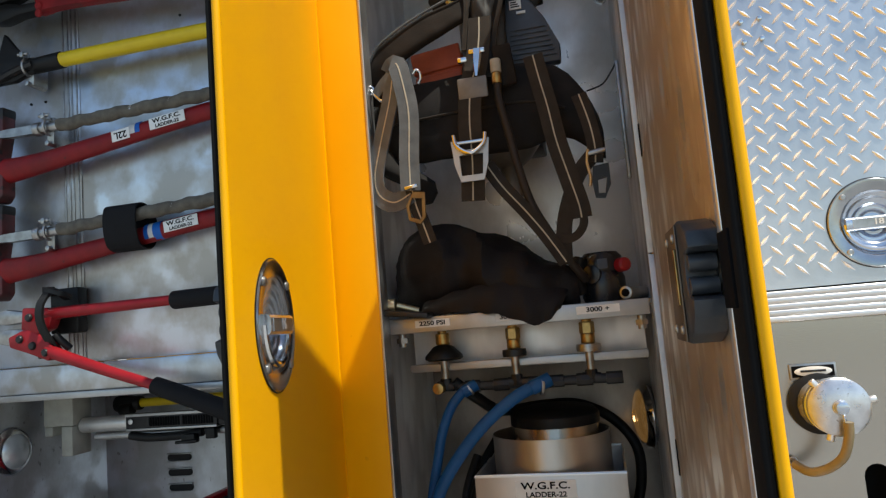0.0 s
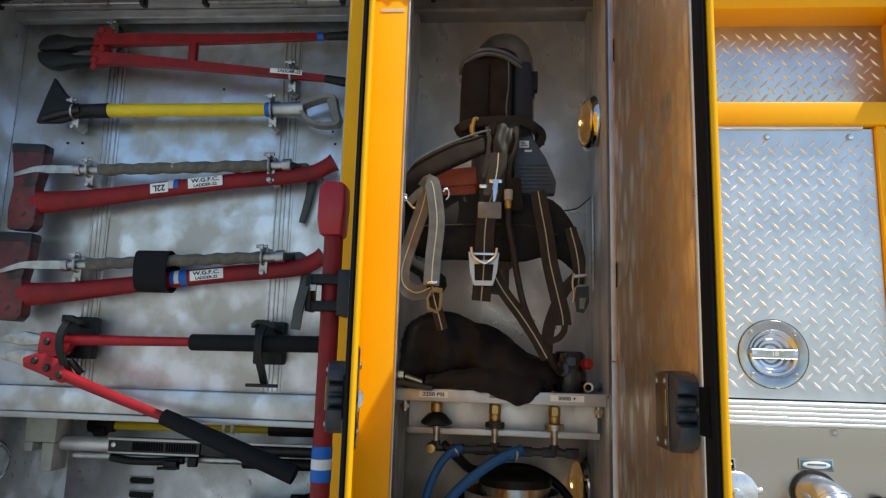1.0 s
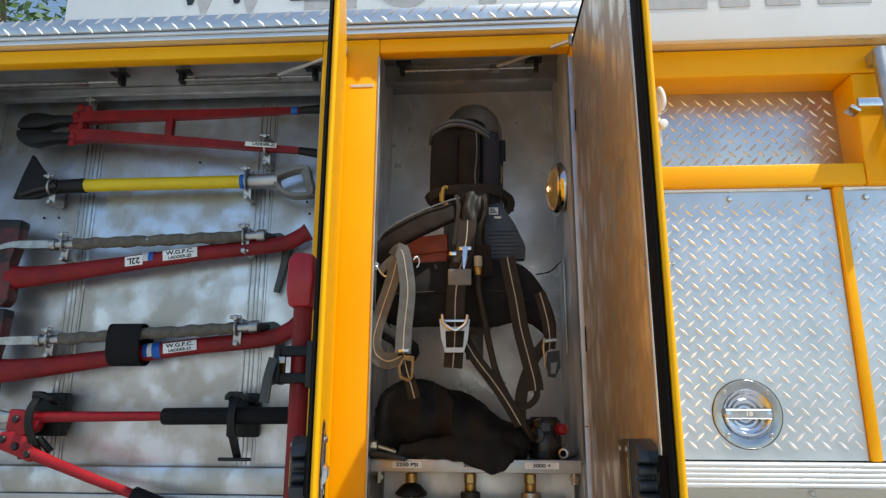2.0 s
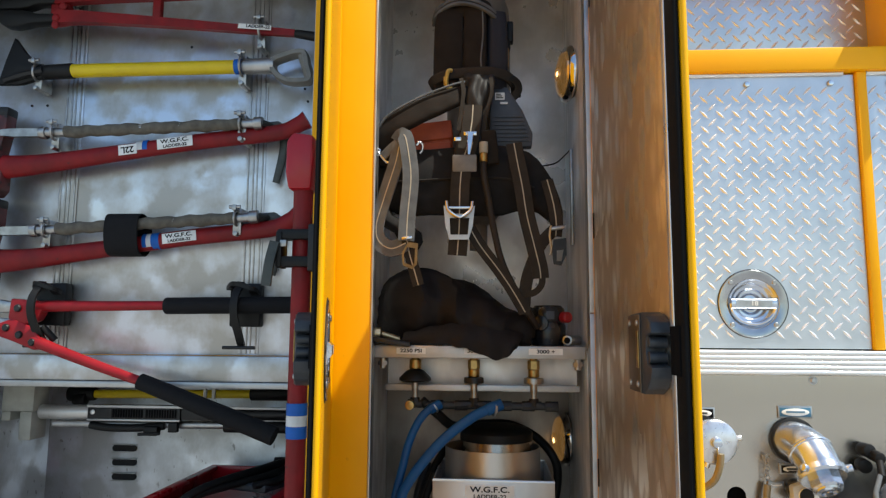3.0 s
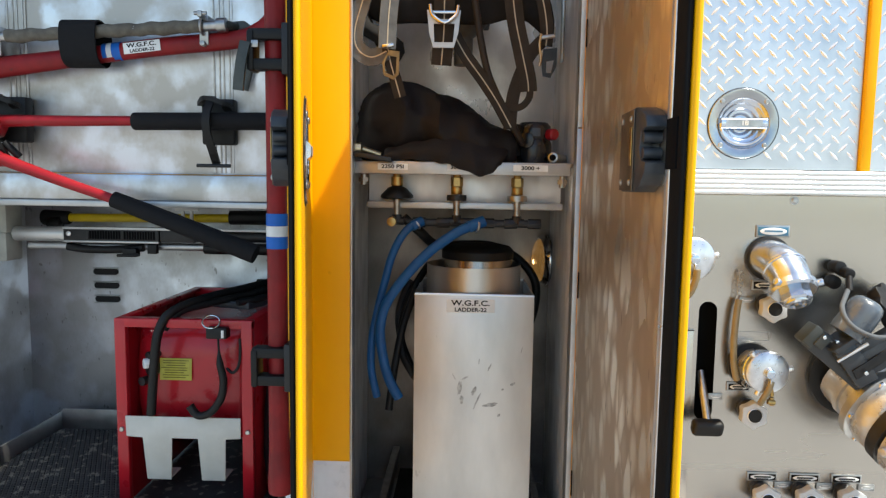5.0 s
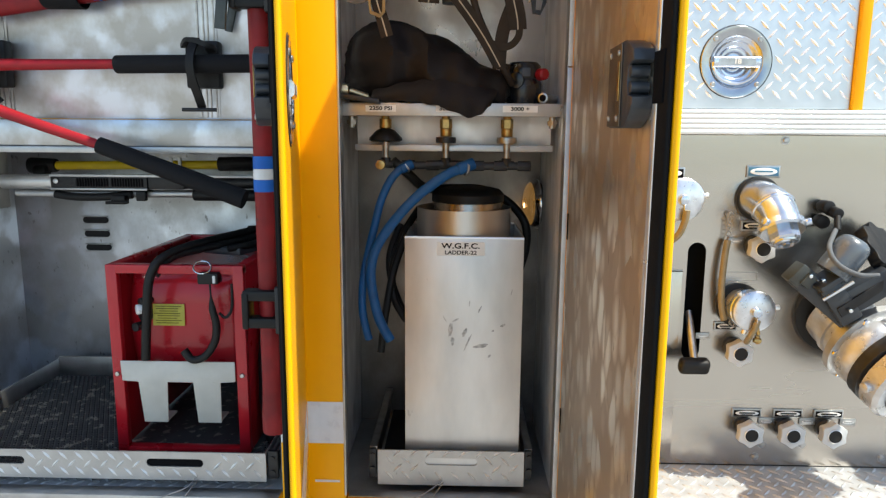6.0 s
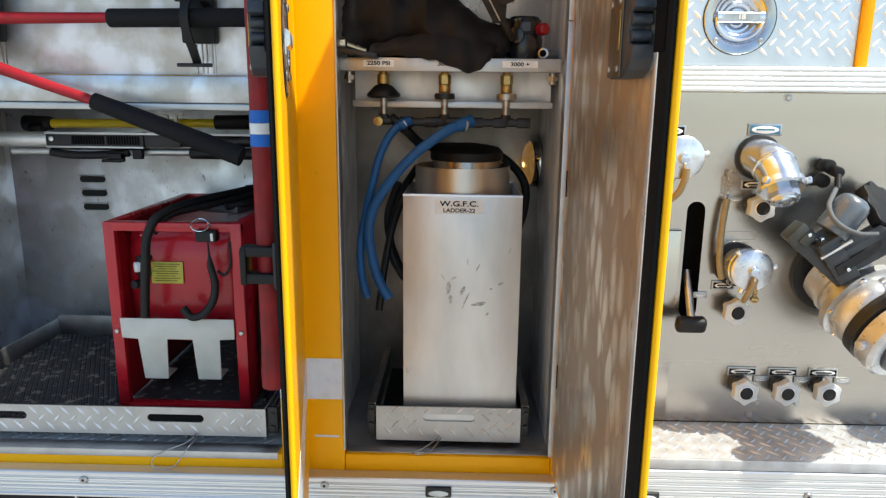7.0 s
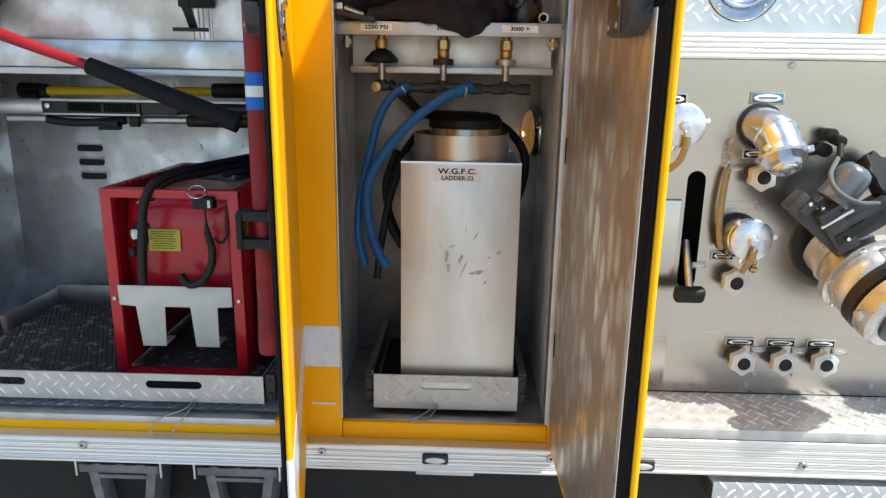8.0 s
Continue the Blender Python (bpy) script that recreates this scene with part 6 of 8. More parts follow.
# gathered harness below the band
part("gathered_web", gathered(cloth_form([((0.391, 1.400, 2.405), 0.037, 0.018, (1, 0, 0), (0, 1, 0)), ((0.390, 1.388, 2.375), 0.038, 0.024, (1, 0, 0), (0, 1, 0)), ((0.384, 1.382, 2.335), 0.030, 0.024, (1, 0, 0), (0, 1, 0)), ((0.377, 1.376, 2.295), 0.024, 0.020, (1, 0, 0), (0, 1, 0)), ((0.372, 1.372, 2.24), 0.030, 0.016, (1, 0, 0), (0, 1, 0)), ((0.36, 1.365, 2.18), 0.030, 0.012, (1, 0, 0), (0, 1, 0))], 18, 0.20, 2)), SATIN, pack, "gathered black harness webbing")
webbing(pack, [(0.421, 1.372, 2.388), (0.424, 1.362, 2.350), (0.416, 1.360, 2.315), (0.404, 1.356, 2.27), (0.400, 1.352, 2.22)], 0.010, WEB_DARK, False)
webbing(pack, [(0.343, 1.372, 2.388), (0.350, 1.358, 2.350), (0.346, 1.352, 2.30), (0.338, 1.345, 2.24)], 0.010, WEB_DARK, False)
webbing(pack, [(0.375, 1.355, 2.31), (0.372, 1.346, 2.26), (0.362, 1.338, 2.20), (0.350, 1.320, 2.15), (0.344, 1.307, 2.08), (0.343, 1.302, 1.99), (0.338, 1.300, 1.915)], 0.047, WEB_DARK, True, label="dark centre strap with a cream stripe")
part("chrome_catch", join(box((0.352, 1.312, 2.217), (0.386, 1.324, 2.228), 0.003), sweep([Vector((0.370, 1.314, 2.226)), Vector((0.368, 1.306, 2.198)), Vector((0.366, 1.302, 2.166))], [(-0.009, -0.003), (0.009, -0.003), (0.006, 0.003), (-0.006, 0.003)], False, (0, -1, 0), [1.1, 0.9, 0.35])), CHROME, pack, "chrome harness catch")
part("catch_plate", turned_box((0.355, 1.311, 2.146), (0.060, 0.006, 0.042), (8, 0, 0), 0.003), surface("worn_grey_plate", (0.20, 0.20, 0.205), 0.55, 0.3, (0.14, 0.14, 0.145), 40, 0.15, 300), pack, "worn grey stamped plate")
part("small_catch", box((0.327, 1.318, 2.205), (0.347, 1.33, 2.216), 0.003), CHROME, pack)
part("d_ring", tube([(0.312, 1.286, 2.046), (0.318, 1.282, 2.022), (0.345, 1.279, 2.006), (0.370, 1.282, 2.022), (0.375, 1.286, 2.044)], 0.0042, 10, 5), CHROME, pack, "steel ring")
bk = [(0.305, 2.035), (0.318, 2.035), (0.326, 2.015), (0.364, 2.015), (0.370, 2.035), (0.381, 2.034), (0.376, 1.985), (0.366, 1.952), (0.320, 1.952), (0.310, 1.985)]
bh = [(0.320, 2.005), (0.368, 2.005), (0.364, 1.964), (0.322, 1.964)]


def buckle(parent, outline, hole, y, mat, label, turn=0.0, at=None):
    b = bmesh.new()
    edges = []
    for o in (outline, hole):
        vs = [b.verts.new((px, y, pz)) for px, pz in o]
        edges += [b.edges.new((vs[i], vs[(i + 1) % len(vs)])) for i in range(len(vs))]
    bmesh.ops.triangle_fill(b, use_beauty=True, use_dissolve=False, edges=edges)
    r = bmesh.ops.extrude_face_region(b, geom=b.faces[:])
    for v in r["geom"]:
        if isinstance(v, bmesh.types.BMVert):
            v.co.y = y - 0.005
    bmesh.ops.recalc_face_normals(b, faces=b.faces[:])
    if at is not None:
        c = Vector((sum(p_[0] for p_ in outline) / len(outline), y, sum(p_[1] for p_ in outline) / len(outline)))
        b.transform(Matrix.Translation(at) @ pose(0, 0, 0, 0, turn, 0) @ Matrix.Translation(-c))
    return part("buckle", b, mat, parent, label)


buckle(pack, bk, bh, 1.292, ALU_DULL, "worn steel harness buckle")
part("buckle_bar", rod((0.312, 1.288, 2.030), (0.376, 1.288, 2.030), 0.004), CHROME, pack)
# left padded shoulder strap, arching from the band
part("padded_strap", cushion([(0.366, 1.392, 2.362), (0.333, 1.372, 2.340), (0.277, 1.358, 2.313), (0.221, 1.350, 2.284), (0.168, 1.350, 2.252), (0.146, 1.358, 2.216), (0.134, 1.385, 2.165)], 0.062, 0.026, (0.1, -1, 0.25), 6, [0.55, 0.85, 1.0, 1.0, 1.0, 1.0, 0.9], 0.6), CLOTH_BROWN, pack, "dark padded shoulder strap")
part("strap_piping", tube([(0.352, 1.374, 2.380), (0.322, 1.356, 2.366), (0.266, 1.345, 2.341), (0.210, 1.337, 2.312), (0.156, 1.337, 2.278), (0.126, 1.345, 2.236)], 0.0030, 8, 6), WEB_GREY, pack)
part("orange_pouch", crumple(join(turned_box((0.264, 1.45, 2.240), (0.108, 0.05, 0.090), (0, -4, 0), 0.012, 3), turned_box((0.262, 1.424, 2.262), (0.112, 0.010, 0.050), (0, -6, 0), 0.004, 3), turned_box((0.264, 1.425, 2.214), (0.104, 0.008, 0.034), (0, -3, 0), 0.004, 3)), 0.0016, 60.0, 3.0), ORANGE, pack, "faded orange pouch")
plate_o = [(0.425, 2.392), (0.464, 2.390), (0.486, 2.355), (0.505, 2.325), (0.533, 2.26), (0.530, 2.222), (0.418, 2.222), (0.418, 2.32)]
part("back_plate", slab(plate_o[::-1], 1.440, 1.472, 0.006), BLUE_PLATE, pack, "slate blue moulded back plate")
for i in range(7):
    z = 2.305 - i * 0.011
    part("rib", box((0.428, 1.4365, z - 0.0022), (0.505 + (2.305 - z) * 0.28, 1.4402, z + 0.0022), 0.0008), BLUE_PLATE, pack)
part("plate_label", box((0.432, 1.4365, 2.352), (0.458, 1.4395, 2.372), 0.0005), LABEL, pack)
for i in range(3):
    part("text_bar", box((0.435, 1.4358, 2.356 + i * 0.005), (0.454 - i * 0.003, 1.4364, 2.3585 + i * 0.005), 0), INK, pack)
part("plate_label", box((0.446, 1.4365, 2.340), (0.466, 1.4395, 2.346), 0.0005), LABEL, pack)
# waist pad
pad = []
for i, (x, zt, zb, yy) in enumerate(((0.108, 2.165, 2.13, 1.44), (0.13, 2.19, 2.07, 1.42), (0.18, 2.205, 2.035, 1.41), (0.26, 2.205, 2.030, 1.405), (0.36, 2.212, 2.028, 1.405), (0.45, 2.215, 2.030, 1.405), (0.52, 2.195, 2.045, 1.40), (0.560, 2.15, 2.02, 1.395), (0.585, 2.10, 1.995, 1.39), (0.600, 2.045, 1.985, 1.39))):
    pad.append(((x, yy, (zt + zb) / 2), 0.030, (zt - zb) / 2, (0, 1, 0), (0.0, 0, 1)))
part("waist_pad", cloth_form(pad, 20, 0.04, 7), CLOTH_PAD, pack, "thick padded dark waist belt")
part("pad_seam", tube([(0.14, 1.386, 2.115), (0.25, 1.372, 2.118), (0.36, 1.372, 2.122), (0.46, 1.372, 2.120), (0.53, 1.370, 2.095)], 0.003, 6, 5), WEB_DARK, pack)
part("waist_lower", cloth_form([((0.115, 1.42, 2.10), 0.018, 0.02, (1, 0, 0), (0, 1, 0)), ((0.135, 1.40, 2.03), 0.032, 0.022, (1, 0, 0), (0, 1, 0)), ((0.205, 1.40, 1.985), 0.035, 0.022, (1, 0, 0), (0, 1, 0)), ((0.215, 1.40, 1.94), 0.018, 0.014, (1, 0, 0), (0, 1, 0))], 14, 0.1, 9), CLOTH_PAD, pack)
part("brown_flap", turned_box((0.418, 1.352, 2.197), (0.040, 0.016, 0.090), (0, -6, 0), 0.006), CLOTH_BROWN, pack, "brown leather flap")
part("pale_roll", rod((0.402, 1.335, 2.178), (0.402, 1.335, 2.206), 0.011, bevel=0.002), STITCH, pack, "cream wound tape")
part("regulator_neck", rod((0.402, 1.336, 2.155), (0.402, 1.336, 2.178), 0.010, bevel=0.002), BRASS, pack)
part("drop_hose", tube([(0.402, 1.338, 2.16), (0.403, 1.335, 2.12), (0.414, 1.335, 2.06), (0.428, 1.336, 1.98), (0.448, 1.338, 1.90), (0.485, 1.345, 1.825), (0.515, 1.36, 1.775), (0.535, 1.39, 1.745)], 0.0085, 10, 6), HOSE_BROWN, pack, "dark brown rubber air hose")
# grey loop on the left
webbing(pack, [(0.207, 1.298, 2.216), (0.196, 1.299, 2.196), (0.184, 1.300, 2.141), (0.157, 1.304, 2.056), (0.139, 1.308, 1.992), (0.145, 1.308, 1.952), (0.177, 1.304, 1.932), (0.213, 1.301, 1.945)], 0.040, WEB_GREY, True, (-0.30, -1, 0.1), label="grey webbing with a cream stripe", name="grey_strap")
webbing(pack, [(0.190, 1.292, 2.196), (0.207, 1.287, 2.212), (0.219, 1.288, 2.157), (0.224, 1.289, 2.100), (0.217, 1.292, 2.016), (0.214, 1.295, 1.950)], 0.040, WEB_GREY, True, (0.30, -1, 0.1), name="grey_strap")
webbing(pack, [(0.150, 1.316, 2.166), (0.176, 1.308, 2.190), (0.196, 1.303, 2.200), (0.205, 1.300, 2.192)], 0.022, WEB_GREY, False, (0, -1, 0.2), name="grey_strap")
part("hook", join(tube([(0.128, 1.335, 2.178), (0.138, 1.325, 2.180), (0.148, 1.318, 2.165), (0.160, 1.316, 2.152), (0.172, 1.312, 2.150)], 0.0035, 8, 5), ring((0.133, 1.330, 2.182), 0.008, 0.003)), CHROME, pack, "small chrome snap hook")
part("hook", tube([(0.236, 1.300, 2.19), (0.243, 1.300, 2.198), (0.250, 1.303, 2.193), (0.250, 1.306, 2.180), (0.244, 1.308, 2.172)], 0.0032, 8, 5), CHROME, pack)
part("slide_pin", rod((0.204, 1.290, 1.955), (0.230, 1.290, 1.958), 0.0045, bevel=0.001), CHROME, pack)
tan = surface("tarnished_brass_plate", (0.30, 0.22, 0.11), 0.42, 0.8, (0.20, 0.14, 0.07), 50, 0.1, 300)
ob_ = [(0.0, 0.0), (0.024, 0.002), (0.033, -0.048), (0.024, -0.062), (0.0, -0.058), (-0.010, -0.03)]
ih_ = [(0.000, -0.012), (0.020, -0.011), (0.026, -0.047), (0.022, -0.054), (0.003, -0.051), (-0.004, -0.03)]
buckle(pack, ob_, ih_, 0.0, tan, "tarnished brass buckle", 12, (0.224, 1.296, 1.912))
webbing(pack, [(0.215, 1.302, 1.958), (0.222, 1.300, 1.92), (0.234, 1.299, 1.88), (0.245, 1.299, 1.842)], 0.028, WEB_DARK, True, name="strap_end")
# right straps and buckle
webbing(pack, [(0.478, 1.345, 2.205), (0.487, 1.338, 2.15), (0.498, 1.334, 2.09), (0.508, 1.332, 2.02), (0.524, 1.330, 1.95), (0.538, 1.330, 1.890), (0.541, 1.331, 1.862)], 0.040, WEB_DARK, True, label="dark webbing with a cream stripe")
webbing(pack, [(0.545, 1.330, 1.872), (0.543, 1.332, 1.848), (0.529, 1.335, 1.830), (0.508, 1.338, 1.824), (0.486, 1.342, 1.832)], 0.016, WEB_DARK, False)
webbing(pack, [(0.366, 1.330, 1.99), (0.394, 1.330, 1.942), (0.437, 1.332, 1.885), (0.471, 1.335, 1.835), (0.503, 1.340, 1.78)], 0.030, WEB_DARK, True)
webbing(pack, [(0.500, 1.345, 1.775), (0.506, 1.340, 1.85), (0.523, 1.336, 1.905), (0.545, 1.332, 1.95), (0.578, 1.330, 1.985)], 0.030, WEB_DARK, False)
webbing(pack, [(0.560, 1.345, 2.11), (0.574, 1.338, 2.05), (0.580, 1.332, 2.0), (0.578, 1.328, 1.965)], 0.030, WEB_DARK, True)
buckle(pack, [(0.0, 0.0), (0.030, 0.006), (0.033, -0.035), (0.022, -0.062), (0.004, -0.060), (-0.002, -0.03)], [(0.009, -0.026), (0.026, -0.022), (0.022, -0.052), (0.010, -0.052)], 0.0, STEEL_DARK, "dark steel strap buckle", 4, (0.584, 1.318, 1.924))
part("slide_pin", join(rod((0.562, 1.318, 1.982), (0.598, 1.318, 1.986), 0.005, bevel=0.001), tube([(0.566, 1.316, 1.99), (0.562, 1.314, 1.965), (0.566, 1.314, 1.935), (0.563, 1.316, 1.918)], 0.003, 8, 4)), STEEL, pack)
part("wall_bracket", box((0.30, 1.68, 2.10), (0.46, 1.799, 2.50), 0.005), STEEL_DARK, pack, "dark wall bracket")

# shelf with valve channel
sf = thing("shelf", (0.386, 1.345, 1.67), "narrow aluminium shelf with white pressure labels", "shelf")
part("deck", box((0.1005, 1.352, 1.688), (0.657, BK - 0.001, 1.696), 0.001), ALU_DULL, sf)
part("front_lip", box((0.118, 1.344, 1.667), (0.648, 1.3515, 1.698), 0.003), ALU_DULL, sf, "bright aluminium front lip")
for x, w, txt in ((0.224, 0.072, "2250 PSI"), (0.384, 0.060, "3000 +"), (0.552, 0.082, "3000 +")):
    lb = part("label", box((x - w / 2, 1.3428, 1.677), (x + w / 2, 1.3438, 1.692), 0), LABEL if x != 0.384 else WHITE_TAPE, sf, "white pressure label")
    lettering("text", txt, lb, INK, (x, 1.3422, 1.6845), 0.0125, (90, 0, 0), 1.25)
part("channel_back", box((0.152, 1.452, 1.590), (0.640, 1.460, 1.687), 0.002), ALU_SIDE, sf, "aluminium channel under the shelf")
part("channel_floor", box((0.152, 1.415, 1.583), (0.640, 1.4515, 1.591), 0.003), ALU_DULL, sf)
part("channel_lip", box((0.152, 1.406, 1.583), (0.640, 1.4145, 1.600), 0.003), ALU_DULL, sf)
for x in (0.150, 0.632):
    part("hanger_bolt", join(rod((x, 1.375, 1.640), (x, 1.375, 1.667), 0.008), rod((x, 1.375, 1.648), (x, 1.375, 1.658), 0.013, seg=6)), STEEL, sf)
for i, (x, mat_n, mat_w) in enumerate(((0.229, BRASS, RUBBER), (0.377, BRASS, STEEL_DARK), (0.526, BRASS, STEEL))):
    vv = thing("air_valve", (x, 1.40, 1.55), ("black handwheel air valve under the shelf", "brass air valve with a dark handwheel", "brass air valve with a steel handwheel")[i], "valve", "air valves under the shelf")
    part("nut", lathe([(0.013, 0), (0.015, 0.002), (0.015, 0.022), (0.013, 0.024)], (x, 1.40, 1.638), (0, 0, 1), 6 if i else 12), mat_n, vv, "brass nut")
    part("top_fitting", rod((x, 1.40, 1.660), (x, 1.40, 1.687), 0.010), BRASS, vv)
    if i == 0:
        part("handwheel", lathe([(0.012, 0.022), (0.022, 0.018), (0.040, 0.0), (0.041, -0.006), (0.034, -0.010), (0.0, -0.010)], (x, 1.40, 1.616), (0, 0, 1), 10), RUBBER, vv, "black ribbed cone handwheel")
    else:
        part("handwheel", lathe([(0.016, 0.006), (0.024, 0.007), (0.025, 0.0), (0.024, -0.007), (0.0, -0.007)], (x, 1.40, 1.611), (0, 0, 1), 16), mat_w, vv, "knurled handwheel")
        part("collar", rod((x, 1.40, 1.619), (x, 1.40, 1.639), 0.014, bevel=0.002), BRASS, vv)
    part("stem", rod((x, 1.40, 1.566), (x, 1.40, 1.607), 0.0085), STEEL, vv)
    part("elbow", join(rod((x, 1.40, 1.545), (x, 1.40, 1.568), 0.012, seg=8, bevel=0.002), rod((x - 0.018, 1.40, 1.553), (x + 0.018, 1.40, 1.551), 0.010)), STEEL_DARK, vv)
    if i == 0:
        part("bleed_knob", rod((x - 0.010, 1.365, 1.551), (x - 0.010, 1.40, 1.551), 0.012, seg=10, bevel=0.002), BRASS, vv)
mf_ = thing("air_manifold", (0.40, 1.40, 1.54), "dark steel pipe manifold joining the valves", "pipe")
part("pipe", rod((0.255, 1.40, 1.549), (0.585, 1.40, 1.549), 0.0095), STEEL_DARK, mf_)
for x in (0.285, 0.345, 0.405, 0.455, 0.512, 0.57):
    part("fitting", rod((x - 0.016, 1.40, 1.549), (x + 0.016, 1.40, 1.549), 0.0125, seg=8, bevel=0.001), STEEL_DARK, mf_)
h1 = thing("air_hose", (0.23, 1.38, 1.3), "blue air hose hanging from the manifold", "hose", "blue air hoses")
part("hose", tube([(0.280, 1.385, 1.547), (0.262, 1.377, 1.536), (0.240, 1.375, 1.509), (0.218, 1.375, 1.460), (0.203, 1.375, 1.401), (0.187, 1.377, 1.337), (0.171, 1.382, 1.255), (0.168, 1.390, 1.177), (0.180, 1.410, 1.10)], 0.0102, 14, 7), HOSE_BLUE, h1)
part("ferrule", rod((0.294, 1.39, 1.553), (0.268, 1.378, 1.540), 0.0125, bevel=0.001), HOSE_BLUE, h1)
part("ferrule_ring", rod((0.281, 1.385, 1.5455), (0.278, 1.3835, 1.543), 0.0142, bevel=0.0005), STEEL, h1)
h2 = thing("air_hose", (0.30, 1.36, 1.3), "thick blue air hose looping down beside the container", "hose", "blue air hoses")
part("hose", tube([(0.424, 1.372, 1.547), (0.400, 1.366, 1.538), (0.368, 1.360, 1.521), (0.310, 1.354, 1.477), (0.256, 1.352, 1.419), (0.211, 1.352, 1.353), (0.195, 1.356, 1.297), (0.197, 1.360, 1.241), (0.213, 1.364, 1.166), (0.241, 1.366, 1.110)], 0.0125, 14, 7), HOSE_BLUE, h2)
part("ferrule", rod((0.446, 1.378, 1.556), (0.408, 1.367, 1.541), 0.0145, bevel=0.001), HOSE_BLUE, h2)
part("ferrule_ring", rod((0.430, 1.373, 1.5435), (0.425, 1.371, 1.544), 0.0170, bevel=0.0005), STEEL, h2)
h3 = thing("air_hose", (0.5, 1.55, 1.3), "black rubber hose looped behind the container", "hose", "black hoses")
part("hose", tube([(0.246, 1.40, 1.560), (0.285, 1.42, 1.525), (0.325, 1.50, 1.485), (0.40, 1.66, 1.472), (0.48, 1.69, 1.466), (0.555, 1.68, 1.43), (0.602, 1.66, 1.37), (0.606, 1.68, 1.29), (0.585, 1.71, 1.20), (0.560, 1.73, 1.08), (0.550, 1.74, 0.95)], 0.012, 12, 7), RUBBER, h3)
h4 = thing("air_hose", (0.25, 1.5, 1.2), "black rubber hose coiled beside the container", "hose", "black hoses")
part("hose", tube([(0.30, 1.60, 1.42), (0.262, 1.55, 1.36), (0.235, 1.50, 1.28), (0.24, 1.47, 1.20), (0.262, 1.45, 1.16), (0.272, 1.47, 1.14), (0.235, 1.50, 1.22), (0.225, 1.52, 1.30), (0.25, 1.56, 1.38)], 0.010, 12, 7), RUBBER, h4)
part("hose", tube([(0.27, 1.52, 1.36), (0.24, 1.48, 1.27), (0.222, 1.45, 1.17), (0.215, 1.43, 1.11), (0.21, 1.42, 1.06)], 0.010, 12, 7), RUBBER, h4)

# container with rolled sheet in it, on its drawer
dr = thing("sliding_tray", (0.396, 1.355, 0.71), "tread plate drawer front on steel runners", "drawer", "slide-out trays")
part("front", holed_plate(0.207, 0.586, 0.722, 0.818, 1.355, 1.359, [pill(0.135, 0.020, 0.398, 0.788)]), PLATE_TRAY, dr, "tread plate front with a hand slot", smooth=False)
lug_sheet("raised_tread", dr, TRAY_LUG, (0, 1.355, 0), (1, 0, 0), (0, 0, 1), (0, -1, 0), 0.207, 0.586, 0.716, 0.826, height=0.0024, cut=(0.208, 0.585, 0.723, 0.817), skip=lambda u, v: abs(v - 0.788) < 0.02 and abs(u - 0.398) < 0.082)
part("slot_backing", box((0.327, 1.3595, 0.774), (0.469, 1.362, 0.802), 0), ALU_CAN, dr)
# base coloured near black like the shaded gaps
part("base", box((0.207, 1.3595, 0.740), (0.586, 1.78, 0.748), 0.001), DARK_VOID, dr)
for x, s in ((0.195, -1), (0.598, 1)):
    part("runner", join(box((x - 0.005, 1.362, 0.745), (x + 0.005, 1.78, 0.815), 0.002), box((x - 0.010, 1.37, 0.812), (x + 0.010, 1.78, 0.820), 0.001)), STEEL, dr, "steel telescopic runner")
    part("runner_end", join(box((x - 0.010, 1.352, 0.742), (x + 0.008, 1.362, 0.822), 0.002), rod((x, 1.346, 0.805), (x, 1.353, 0.805), 0.007), rod((x, 1.346, 0.768), (x, 1.353, 0.768), 0.007)), STEEL_DARK, dr)
cn = thing("metal_container", (0.425, 1.50, 0.748), "tall scuffed open aluminium container with a name label", "container")
cx0, cx1, cy0, cy1, cz0, cz1 = 0.277, 0.573, 1.376, 1.660, 0.749, 1.372
part("front", box((cx0, cy0, cz0), (cx1, cy0 + 0.004, cz1), 0.0012), ALU_CAN, cn)
part("side", box((cx0, cy0 + 0.0042, cz0), (cx0 + 0.004, cy1, cz1), 0.001), ALU_CAN, cn)
part("side", box((cx1 - 0.004, cy0 + 0.0042, cz0), (cx1, cy1, cz1), 0.001), ALU_CAN, cn)
part("back", box((cx0, cy1 + 0.0002, cz0), (cx1, cy1 + 0.004, cz1), 0.001), ALU_CAN, cn)
part("bottom", box((cx0 + 0.0045, cy0 + 0.0045, cz0), (cx1 - 0.0045, cy1, cz0 + 0.004), 0.001), ALU_CAN, cn)
part("rolled_edge", sweep([Vector(v) for v in ((cx0 + 0.002, cy0 + 0.002, cz1), (cx1 - 0.002, cy0 + 0.002, cz1), (cx1 - 0.002, cy1, cz1), (cx0 + 0.002, cy1, cz1))], disc(0.0036, 8), True), ALU_BRIGHT, cn)
name_label(cn, 0.4165, 1.3752, 1.345, 0.119)
random.seed(5)
SMUDGE = surface("grey_scuff", (0.50, 0.49, 0.48), 0.5, 0.6, (0.26, 0.255, 0.25), 140, 0.1, 300)
